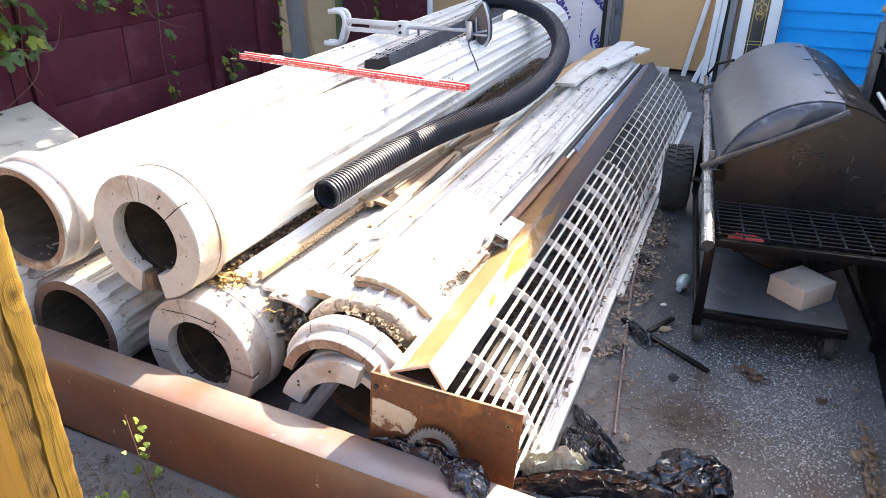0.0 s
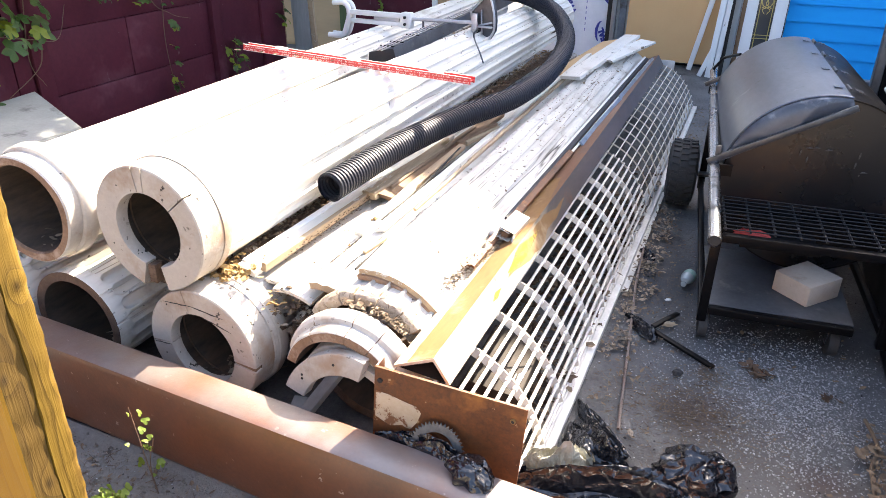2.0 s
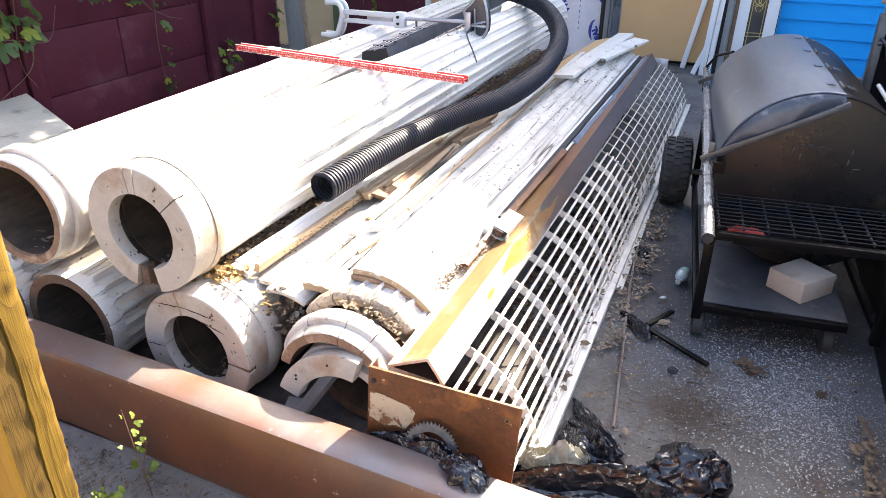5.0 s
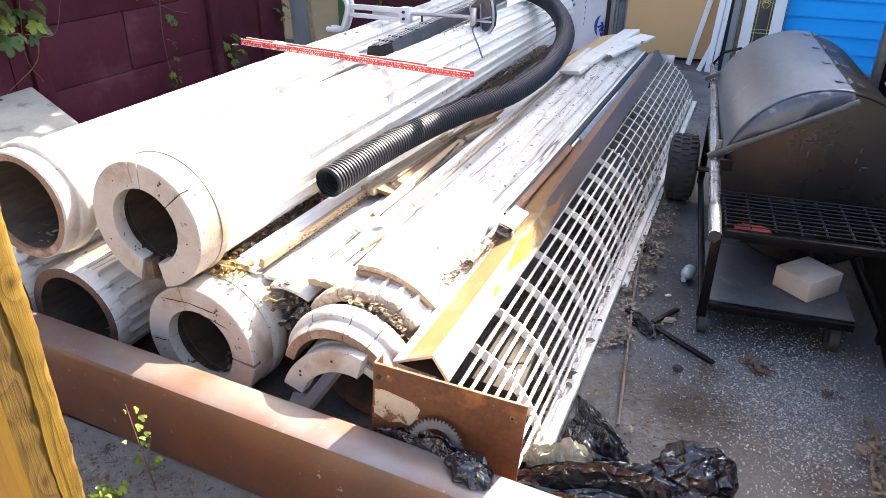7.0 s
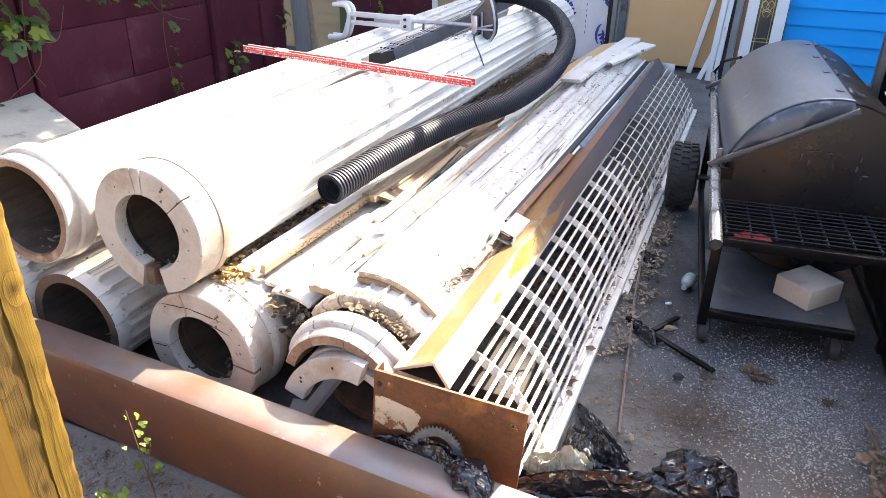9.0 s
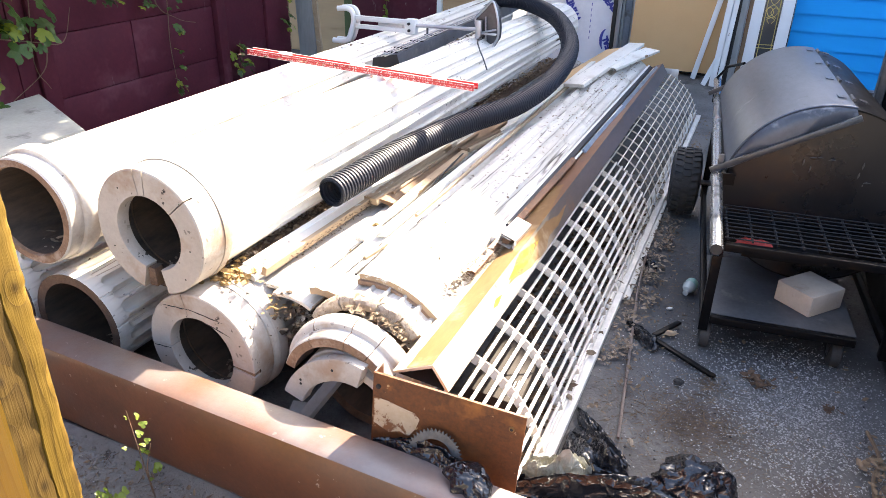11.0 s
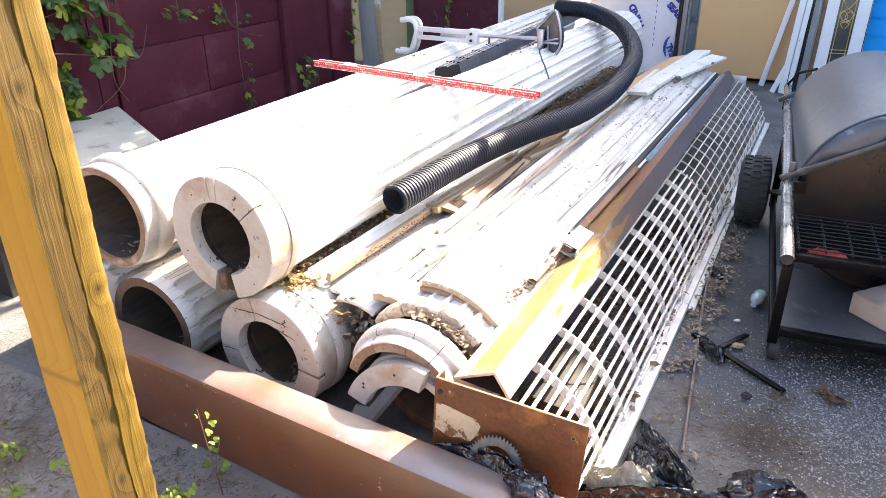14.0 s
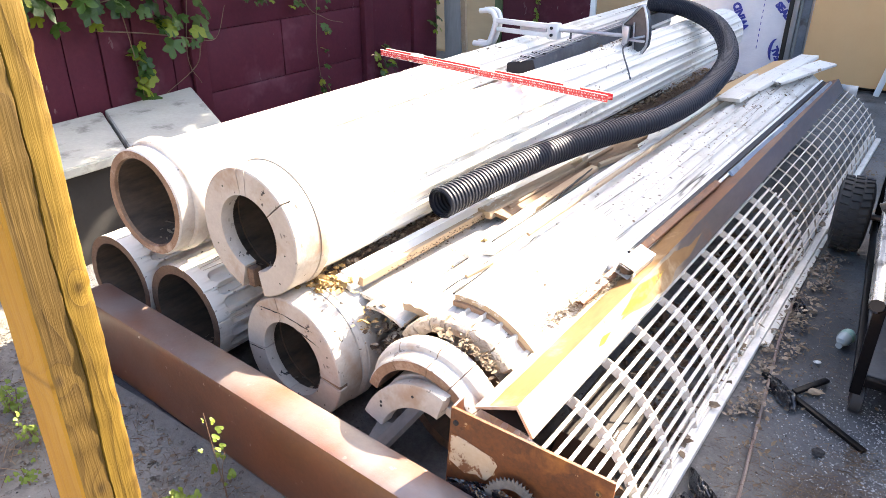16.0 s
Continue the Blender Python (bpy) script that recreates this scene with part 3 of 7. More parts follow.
def barrel(bm, sections, a0=0.0, a1=360.0, n=96, shape=None, wobble=0.0, seed=0.0, mats=(0, 1, 2)):
    """A hollow barrel along y: sections are (y, outer radius, inner radius); angles from +x towards +z; shape(angle, y) is added to the outer radius.
    mats: the slots of outside, inside and ends."""
    full = abs(a1 - a0) >= 359.9
    k = n if full else n + 1
    angs = [radians(a0 + (a1 - a0) * i / n) for i in range(k)]
    outer, inner = [], []
    for y, ro, ri in sections:
        w = lambda a: wobble * noise.noise((math.cos(a) * 1.5 + seed, math.sin(a) * 1.5, y * 1.2))
        outer.append([bm.verts.new(((ro + w(a) + (shape(a, y) if shape else 0)) * math.cos(a), y, (ro + w(a) + (shape(a, y) if shape else 0)) * math.sin(a))) for a in angs])
        inner.append([bm.verts.new((ri * math.cos(a), y, ri * math.sin(a))) for a in angs])
    span = range(k if full else k - 1)
    for i in range(len(sections) - 1):
        for j in span:
            q = (j + 1) % k
            bm.faces.new((outer[i][j], outer[i][q], outer[i + 1][q], outer[i + 1][j])).material_index = mats[0]
            bm.faces.new((inner[i][j], inner[i + 1][j], inner[i + 1][q], inner[i][q])).material_index = mats[1]
    for i in (0, -1):
        for j in span:
            q = (j + 1) % k
            bm.faces.new((outer[i][j], inner[i][j], inner[i][q], outer[i][q])).material_index = mats[2]
    if not full:
        for j in (0, -1):
            for i in range(len(sections) - 1):
                bm.faces.new((outer[i][j], outer[i + 1][j], inner[i + 1][j], inner[i][j])).material_index = mats[2]


def flutes(count, depth, y_start, y_end, phase=0.0):
    """Hollow flutes with rounded stops at both ends."""
    def shape(a, y):
        u = ((a + phase) / (2 * math.pi) * count) % 1.0
        s = (u - 0.5) / 0.40
        if abs(s) >= 1:
            return 0.0
        across = min(1.0, 1.9 * math.sqrt(1 - s * s)) * (0.8 + 0.2 * (1 - s * s))
        along = min(1.0, max(0.0, (y - y_start) / 0.05 - 0.55 * (1 - math.sqrt(1 - s * s))), max(0.0, (y_end - y) / 0.05))
        return -depth * across * min(1, along * 4)

    def jointed(a, y):
        v = (a / (2 * math.pi) * 10 + 0.25) % 1.0
        return shape(a, y) - (0.004 if abs(v - 0.5) < 0.010 else 0.0)
    return jointed


def crumple(bm, c, size, seed, turn=0.0, level=4, amount=0.35, floor=0.004, folds=7):
    """A crumpled lump of sheet: a blob creased by folds in random directions, flat below."""
    rnd = random.Random(int(seed * 100) + 7)
    dirs = [(Vector((rnd.gauss(0, 1), rnd.gauss(0, 1), rnd.gauss(0, 1))).normalized() * rnd.uniform(0.9, 2.6) * (1 + 0.22 * k), rnd.uniform(0, 2), 1.0 / (1 + 0.45 * k)) for k in range(folds)]
    total = sum(w for _, _, w in dirs)
    r = bmesh.ops.create_icosphere(bm, subdivisions=level, radius=1)
    m = Matrix.Translation(c) @ pose(0, 0, 0, 0, 0, turn) @ Matrix.Diagonal((*size, 1))
    for v in r["verts"]:
        p = v.co.copy()
        q = p + Vector((noise.noise(p * 1.3 + Vector((seed, 0, 0))), noise.noise(p * 1.3 + Vector((0, seed, 4))), noise.noise(p * 1.3 + Vector((9, 0, seed))))) * 0.5
        h = sum(w * (1 - abs((q.dot(d) + o) % 2 - 1) * 2) for d, o, w in dirs) / total
        v.co = m @ (p * (0.85 + amount * 1.5 * h))
        v.co.z = max(v.co.z, floor)


def stations(y0, y1, n, dense=()):
    ys = [y0 + (y1 - y0) * i / n for i in range(n + 1)]
    return sorted(set(round(y, 4) for y in ys + list(dense)))


# ---- ground ----
bm = bmesh.new()
N = 90
def ground_z(x, y):
    d = math.hypot(x + 0.5, y - 3)
    return 0.012 * noise.noise((x * 1.1, y * 1.1, 0.3)) * min(1, max(0, 1.4 - d / 9)) - 0.006
xs = sorted(set([-200, -80, -30, -14] + [round(-8 + 14 * i / N, 3) for i in range(N + 1)] + [14, 30, 80, 200]))
ys = sorted(set([-200, -80, -30, -10] + [round(-3 + 14 * i / N, 3) for i in range(N + 1)] + [16, 30, 80, 200]))
grid = [[bm.verts.new((x, y, ground_z(x, y))) for x in xs] for y in ys]
for r0, r1 in zip(grid, grid[1:]):
    for i in range(len(xs) - 1):
        bm.faces.new((r0[i], r0[i + 1], r1[i + 1], r1[i]))
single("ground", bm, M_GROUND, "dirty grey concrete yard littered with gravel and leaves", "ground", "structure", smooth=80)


# ---- columns ----
def column(label, near, far, r0=0.197, r1=0.165, bore=0.15, end_y=0.0, ring=None, seed=0.0, material=M_PAINT, end=M_END, count=20, flute_from=0.16, phase=0.0, depth=0.019):
    """A hollow fluted wooden column lying down, near end first."""
    near, far = Vector(near), Vector(far)
    d = far - near
    m = Matrix.Translation(near) @ d.to_track_quat("Y", "Z").to_matrix().to_4x4()
    L = d.length
    t = thing("fluted_column", label, "column", group="pile of porch columns", m=m)
    bm = bmesh.new()
    sh = flutes(count, depth, flute_from, L - 0.12, phase)
    ysl = stations(end_y, L, 14, [flute_from + q for q in (0, 0.005, 0.010, 0.016, 0.022, 0.030, 0.038, 0.048, 0.06)])
    barrel(bm, [(y, r0 + (r1 - r0) * max(0, y - 0.3) / L, bore) for y in ysl], n=count * 16, shape=sh, wobble=0.003, seed=seed)
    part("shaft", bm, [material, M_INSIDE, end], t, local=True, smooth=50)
    return t, L


# upper pair
col_a, LA = column("upper hollow white fluted column with weathered bare rim", (-2.155, 1.50, 0.612), (-2.34, 6.6, 0.60), r0=0.182, r1=0.165, bore=0.155, end_y=0.0, seed=1.0, flute_from=0.4, depth=0.013)
bm = bmesh.new()
barrel(bm, [(0.048, 0.186, 0.17), (0.051, 0.200, 0.17), (0.062, 0.206, 0.17), (0.088, 0.208, 0.17), (0.105, 0.203, 0.17), (0.112, 0.188, 0.17)], n=96, wobble=0.005, seed=4)
part("collar", bm, M_COLLAR, col_a, "chipped white collar moulding", local=True)
bm = bmesh.new()
barrel(bm, [(-0.012, 0.185, 0.160), (-0.006, 0.190, 0.157), (0.048, 0.190, 0.156), (0.085, 0.186, 0.156)], n=96, wobble=0.005, seed=5, mats=(0, 1, 1))
part("rim", bm, [M_COLLAR, M_CORE], col_a, "weathered brown rim", local=True)

col_b, LB = column("upper white fluted column with thick ring base", (-1.63, 1.60, 0.635), (-1.62, 6.15, 0.62), r0=0.198, r1=0.172, bore=0.16, seed=2.0, flute_from=0.30, depth=0.017)


def nails(parent, spots, y):
    for a, r in spots:
        bm = bmesh.new()
        x, z = r * math.cos(radians(a)), r * math.sin(radians(a))
        tube(bm, [(x, y - 0.0008, z), (x, y + 0.004, z)], 0.0028, 8)
        part("nail_head", bm, M_DARK, parent, local=True)


def ring_base(parent, segments, y0, y1, r_in, r_out, seed):
    """A thick end ring out of wedge blocks with fine gaps."""
    for a0, a1 in segments:
        bm = bmesh.new()
        barrel(bm, [(y0, r_out - 0.004, r_in + 0.002), (y0 + 0.004, r_out, r_in), (y1 - 0.006, r_out, r_in), (y1, r_out - 0.005, r_in)], a0, a1, n=max(6, int((a1 - a0) / 4)), wobble=0.002, seed=seed, mats=(0, 0, 0))
        part("ring_block", bm, M_RING, parent, local=True)


ring_base(col_b, [(-78, 39.6), (41, 85.6), (86.8, 96.6), (97.6, 254)], -0.10, -0.055, 0.123, 0.208, 1)
bm = bmesh.new()
barrel(bm, [(-0.0615, 0.2068, 0.168), (0.0, 0.2075, 0.168)], n=96, wobble=0.002, seed=1.5, mats=(0, 1, 1))
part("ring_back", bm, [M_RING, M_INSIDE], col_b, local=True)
bm = bmesh.new()
barrel(bm, [(0.0, 0.2, 0.17), (0.003, 0.211, 0.17), (0.03, 0.213, 0.17), (0.05, 0.203, 0.17)], n=96, wobble=0.002, seed=3)
part("collar", bm, M_RING, col_b, local=True)
bm = bmesh.new()
box(bm, -0.035, -0.005, -0.095, -0.06, -0.19, -0.125, bevel=0.004)
part("wood_plug", bm, M_END, col_b, "brown wooden plug in the gap", local=True)

nails(col_b, [(125, 0.165), (205, 0.17), (60, 0.18), (-10, 0.16), (-47, 0.18)], -0.10)
# ground row
col_c, LC = column("white column with cracked ring base on the ground", (-1.49, 1.60, 0.235), (-1.42, 5.95, 0.215), r0=0.198, r1=0.17, bore=0.16, seed=3.0, flute_from=0.14, material=M_PEEL)
ring_base(col_c, [(-100, -9.0), (-4.2, 104), (105, 184), (185, 259)], -0.10, -0.06, 0.127, 0.212, 2)
bm = bmesh.new()
barrel(bm, [(-0.094, 0.208, 0.130), (-0.06, 0.208, 0.130)], -8.9, -4.3, n=4, mats=(0, 0, 0))
part("joint_filler", bm, M_RAW, col_c, "brown wood in the open joint", local=True)
for x0, x1, z, tilt in ((-0.135, -0.02, 0.150, 3), (-0.03, 0.105, 0.158, -7), (0.02, 0.13, 0.128, -16), (-0.205, -0.13, -0.022, 2)):
    bm = bmesh.new()
    tube(bm, [(x0 + (x1 - x0) * k / 6, -0.0998, z + (x1 - x0) * k / 6 * math.tan(radians(tilt)) + 0.003 * noise.noise((k * 1.7, z * 30, 0))) for k in range(7)], 0.0016, 6, radii=[0.0006, 0.0014, 0.0020, 0.0016, 0.0022, 0.0012, 0.0005])
    part("crack", bm, M_DARK, col_c, local=True)
bm = bmesh.new()
barrel(bm, [(-0.0665, 0.2108, 0.168), (0.0, 0.2115, 0.168)], n=96, wobble=0.003, seed=2.5, mats=(0, 1, 1))
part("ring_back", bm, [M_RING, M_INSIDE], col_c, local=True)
bm = bmesh.new()
barrel(bm, [(0.0, 0.2, 0.17), (0.004, 0.214, 0.17), (0.020, 0.219, 0.17), (0.024, 0.214, 0.17), (0.028, 0.219, 0.17), (0.06, 0.221, 0.17), (0.09, 0.205, 0.17)], n=128, wobble=0.007, seed=6)
part("collar", bm, M_COLLAR, col_c, "cracked collar moulding", local=True)

nails(col_c, [(131, 0.185), (200, 0.17), (57, 0.165), (24, 0.18), (-40, 0.18)], -0.10)
col_d, LD = column("hollow fluted column with rounded flute stops on the ground", (-2.045, 1.50, 0.20), (-2.05, 5.95, 0.19), r0=0.192, r1=0.17, bore=0.158, seed=4.0, flute_from=0.05, material=M_PAINT, depth=0.024, count=22)
col_e, LE = column("hollow fluted column with brown cut end beside the post", (-2.45, 1.50, 0.205), (-2.47, 5.95, 0.195), r0=0.19, r1=0.17, bore=0.158, seed=5.0, flute_from=0.06, material=M_PAINT, depth=0.024, count=22)

col_f, LF = column("crushed ground column under split half shells", (-0.952, 1.66, 0.205), (-0.95, 5.8, 0.20), r0=0.198, r1=0.17, bore=0.165, seed=6.0, flute_from=0.14, material=M_PEEL)


def split_collar(label, centre, sections, a0, a1, mats, gaps=(), seed=8.0):
    """A half collar lying loose: sections (y, outer, inner) about its own axis, in blocks with fine joints."""
    t = thing("half_collar", label, "column collar", group="pile of porch columns", m=Matrix.Translation(centre))
    cuts = [a0] + list(gaps) + [a1]
    for b0, b1 in zip(cuts, cuts[1:]):
        bm = bmesh.new()
        barrel(bm, sections, b0 + 0.35, b1 - 0.35, n=max(8, int((b1 - b0) / 2)), wobble=0.0025, seed=seed, mats=(0, 1, 2))
        part("collar_block", bm, mats, t, local=True, smooth=28)
    return t


split_collar("broken half collar with two white bands and brown wooden core", (-0.955, 1.475, 0.262),
             [(0.0, 0.188, 0.160), (0.004, 0.1915, 0.160), (0.036, 0.199, 0.160), (0.040, 0.196, 0.160), (0.043, 0.197, 0.160), (0.047, 0.210, 0.160), (0.060, 0.219, 0.160), (0.080, 0.222, 0.160), (0.098, 0.217, 0.160), (0.106, 0.205, 0.160)],
             2, 164, [M_COLLAR, M_END, M_CORE], (31, 58, 83, 121))
split_collar("inner white half ring inside the broken collar", (-0.950, 1.50, 0.243),
             [(0.0, 0.150, 0.136), (0.003, 0.153, 0.134), (0.05, 0.155, 0.134), (0.055, 0.152, 0.134)], 8, 166, [M_COLLAR, M_INSIDE, M_COLLAR], (74,), 3.0)
split_collar("grey half ring deep inside the broken collar", (-0.925, 1.475, 0.200),
             [(0.0, 0.168, 0.142), (0.05, 0.170, 0.142)], 20, 112, [M_COLLAR, M_INSIDE, M_COLLAR], (), 5.0)


def half_shell(label, near, far, r, thick, a0, a1, seed, flute_from, material=M_SHELL):
    near, far = Vector(near), Vector(far)
    d = far - near
    m = Matrix.Translation(near) @ d.to_track_quat("Y", "Z").to_matrix().to_4x4()
    t = thing("split_column_shell", label, "column shell", group="pile of porch columns", m=m)
    bm = bmesh.new()
    L = d.length
    sh = flutes(int(round(2 * math.pi * r / 0.056)), 0.012, flute_from, L - 0.05)
    barrel(bm, [(y, r, r - thick) for y in stations(0, L, 14, [flute_from + q for q in (0, 0.01, 0.02, 0.04, 0.06)])], a0, a1, n=int((a1 - a0) / 1.5), shape=sh, wobble=0.006, seed=seed)
    part("shell", bm, [material, M_INSIDE, M_TAN], t, local=True, smooth=50)
    return t


half_shell("fluted half shell of a split column", (-0.950, 1.645, 0.262), (-0.965, 5.6, 0.250), 0.236, 0.038, 40, 146, 11, 0.03, M_PEEL)
half_shell("upper white half shell of a split column", (-0.990, 1.745, 0.207), (-1.005, 5.75, 0.200), 0.314, 0.020, 40, 98, 12, 0.30)
# torn inner layer under the upper shell's rim
t = thing("shell_rim", "tan wooden rim layer under the upper half shell", "wood layer", m=Matrix.Translation((-0.990, 1.738, 0.203)))
bm = bmesh.new()
barrel(bm, [(0.0, 0.2955, 0.280), (0.004, 0.297, 0.280), (0.10, 0.2965, 0.280)], 42, 99, n=50, wobble=0.003, seed=3, mats=(0, 0, 0))
part("layer", bm, M_CORE, t, local=True)

# cream crumbling blocks along the split rim of the lower shell
for k, (a0, a1) in enumerate(((42, 59), (60, 79), (80.5, 98), (99, 113), (114.5, 129), (130.5, 146))):
    bm = bmesh.new()
    barrel(bm, [(-0.016, 0.226, 0.204), (-0.010, 0.235, 0.197), (0.012, 0.241, 0.196), (0.034, 0.239, 0.197)], a0, a1, n=14, wobble=0.006, seed=20 + k * 3.0, mats=(0, 0, 0))
    for v in bm.verts:
        v.co += Vector((noise.noise(v.co * 42), noise.noise(v.co * 42 + Vector((3, 0, 0))), noise.noise(v.co * 42 + Vector((0, 5, 0))))) * 0.0055
    bmesh.ops.translate(bm, vec=(-0.950, 1.645, 0.262), verts=bm.verts[:])
    single("torn_wood", bm, M_TORN, "cracked cream wooden block on the split column rim", "debris", smooth=40, group="torn wood on the rim")

# loose half ring in front of the crushed column
t = thing("half_ring", "loose white half ring leaning by the beam", "ring", (-0.905, 1.42, 0.0))
ring_m = Matrix.Translation((-0.909, 1.418, 0.194)) @ pose(0, 0, 0, -6, 0, 0)
bm = bmesh.new()
barrel(bm, [(0, 0.212, 0.152), (0.003, 0.217, 0.1495), (0.040, 0.217, 0.1495), (0.043, 0.213, 0.1495)], 75, 162, n=34, wobble=0.002, seed=9, mats=(0, 0, 0))
bmesh.ops.transform(bm, matrix=ring_m, verts=bm.verts[:])
part("ring_block", bm, M_RING, t)
for a, r in ((141, 0.190), (144, 0.182), (103, 0.185)):
    bm = bmesh.new()
    x, z = r * math.cos(radians(a)), r * math.sin(radians(a))
    tube(bm, [ring_m @ Vector((x, -0.001, z)), ring_m @ Vector((x, 0.004, z))], 0.0042, 8)
    part("nail_hole", bm, M_DARK, t)
for a, b, w, h in (((-1.165, 1.47, 0.0), (-1.05, 1.66, 0.19), 0.05, 0.02), ((-1.14, 1.42, 0.0), (-1.175, 1.60, 0.05), 0.07, 0.03)):
    bm = bmesh.new()
    d = Vector(b) - Vector(a)
    box(bm, -w / 2, w / 2, 0, d.length, 0, h, m=Matrix.Translation(a) @ d.to_track_quat("Y", "Z").to_matrix().to_4x4(), bevel=0.003)
    single("wood_block", bm, M_GREYWOOD, "grey wooden offcut lying behind the beam", "block")

# unseen planks added between the upper pair to stop sun leaking through
bm = bmesh.new()
box(bm, -1.955, -1.825, 1.70, 1.745, 0.43, 0.70, bevel=0.004)
single("wood_block", bm, M_RAW, "hidden wooden chock added between the upper columns to block sun", "block")

bm = bmesh.new()
box(bm, -0.085, 0.085, 0, 4.0, -0.012, 0.012, m=Matrix.Translation((-1.888, 1.68, 0.50)) @ pose(0, 0, 0, 0, 0, 1.2), bevel=0.003)
single("wood_plank", bm, M_RAW, "hidden plank added between the upper columns to block sun", "plank")
for c, sz, sd in (((-1.895, 1.64, 0.455), (0.05, 0.05, 0.035), 41.0), ((-1.90, 1.78, 0.46), (0.06, 0.12, 0.03), 42.0), ((-2.30, 1.66, 0.42), (0.06, 0.09, 0.03), 43.0)):
    bm = bmesh.new()
    crumple(bm, c, sz, sd, 0, 3, 0.4, 0.1)
    single("rotten_wood", bm, M_RAW, "crumbling brown wood lump under the upper columns", "debris", smooth=30)

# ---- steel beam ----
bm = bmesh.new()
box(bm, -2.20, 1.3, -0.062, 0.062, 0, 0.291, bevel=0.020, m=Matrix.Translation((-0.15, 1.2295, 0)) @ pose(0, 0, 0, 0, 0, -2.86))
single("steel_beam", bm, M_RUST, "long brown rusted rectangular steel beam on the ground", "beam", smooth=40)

# ---- angle iron with end plate ----
t = thing("angle_iron", "long rusty angle iron with yellow patina and end plate", "steel angle", (-0.62, 1.45, 0.2))
def angle_profile(y, x, z):
    k = 0.008
    return [(x, y, z), (x + 0.047, y, z - 0.072), (x + 0.040, y, z - 0.077), (x - 0.003, y, z - 0.011), (x - 0.118, y, z - 0.062), (x - 0.121, y, z - 0.055)]
bm = bmesh.new()
rows = [[bm.verts.new(p) for p in angle_profile(y, -0.645 - 0.008 * (y - 1.45), 0.472 - 0.002 * (y - 1.45))] for y in (1.455, 2.0, 2.6, 3.3, 4.0, 4.8, 5.75)]
for a, b in zip(rows, rows[1:]):
    for i in range(6):
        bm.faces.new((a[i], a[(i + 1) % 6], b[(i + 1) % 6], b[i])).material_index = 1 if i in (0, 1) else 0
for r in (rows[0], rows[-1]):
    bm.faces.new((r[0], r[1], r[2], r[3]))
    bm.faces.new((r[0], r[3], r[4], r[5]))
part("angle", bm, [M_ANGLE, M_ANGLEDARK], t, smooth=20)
# Near-black sheet closes the angle's hollow, standing in for its shade
bm = bmesh.new()
rows = [[bm.verts.new((-0.645 - 0.008 * (y - 1.45) + dx, y, 0.472 + dz)) for dx, dz in ((-0.117, -0.066), (0.039, -0.080), (0.039, -0.083), (-0.117, -0.069))] for y in (1.47, 5.74)]
for i in range(4):
    bm.faces.new((rows[0][i], rows[0][(i + 1) % 4], rows[1][(i + 1) % 4], rows[1][i]))
part("bottom_web", bm, M_DARK, t)
bm = bmesh.new()
rows = []
for i in range(37):
    y = 1.458 + 1.5 * i / 36
    u0, u1 = 0.32 + 0.05 * noise.noise((y * 4, 1, 0)) + 0.02 * noise.noise((y * 25, 3, 0)), 0.985 - 0.3 * max(0, (y - 2.6) / 0.36) + 0.03 * noise.noise((y * 9, 2, 0))
    u0, u1 = min(u0, 0.70), max(min(u1, 0.985), 0.72)
    rows.append([bm.verts.new((-0.645 - 0.008 * (y - 1.45) - 0.121 * (1 - u) - 0.0004, y, 0.472 - 0.002 * (y - 1.45) - 0.055 * (1 - u) + 0.0011)) for u in (u0, u1)])
for a, b in zip(rows, rows[1:]):
    bm.faces.new((a[0], a[1], b[1], b[0]))
part("ochre_patina", bm, M_OCHRE, t, "ochre yellow patina band")
def flank_patch(y0, y1, u0, u1, material, name, label, seed, lift):
    bm = bmesh.new()
    rows = []
    n = 26
    for i in range(n + 1):
        y = y0 + (y1 - y0) * i / n
        k = min(1, 3 * i / n, 2.0 * (n - i) / n)
        mid = (u0 + u1) / 2 + 0.12 * noise.noise((y * 7, seed, 0))
        half = (u1 - u0) / 2 * k * (1 + 0.35 * noise.noise((y * 16, seed, 4))) + 0.004
        rows.append([bm.verts.new((-0.645 - 0.008 * (y - 1.45) + 0.047 * u + lift, y, 0.472 - 0.002 * (y - 1.45) - 0.072 * u + lift * 0.66)) for u in (max(0.02, mid - half), min(0.97, mid + half))])
    for a, b in zip(rows, rows[1:]):
        bm.faces.new((a[0], a[1], b[1], b[0]))
    part(name, bm, material, t, label)


flank_patch(2.02, 2.78, 0.10, 0.90, M_OCHRE, "ochre_patina", "ochre rust bloom on the flank", 5.0, 0.0009)
flank_patch(2.03, 2.40, 0.10, 0.62, M_YELLOW, "yellow_paint", "flaking bright yellow paint", 1.0, 0.0014)
flank_patch(1.86, 1.95, 0.45, 0.65, M_YELLOW, "yellow_paint", "flaking bright yellow paint", 2.0, 0.0014)
bm = bmesh.new()
m = Matrix.Translation((-0.574, 1.380, 0.346)) @ pose(0, 0, 0, 0, 3.5, 3) @ Matrix.Diagonal((0.957, 0.957, 0.957, 1))
box(bm, -0.218, 0.215, -0.004, 0.004, -0.16, 0.115, m=m)
plate = part("end_plate", bm, M_PLATE, t, "rusted square end plate with bolt holes")
bm = bmesh.new()
rim = [(-0.212 + 0.0 * k, z) for k, z in ((0, 0.035), (0, -0.055))] + [(-0.165, -0.075), (-0.13, -0.06), (-0.105, -0.07), (-0.085, -0.035), (-0.075, 0.0), (-0.09, 0.018), (-0.12, 0.022), (-0.17, 0.032)]
fa = [bm.verts.new(m @ Vector((x, -0.0055, z))) for x, z in rim]
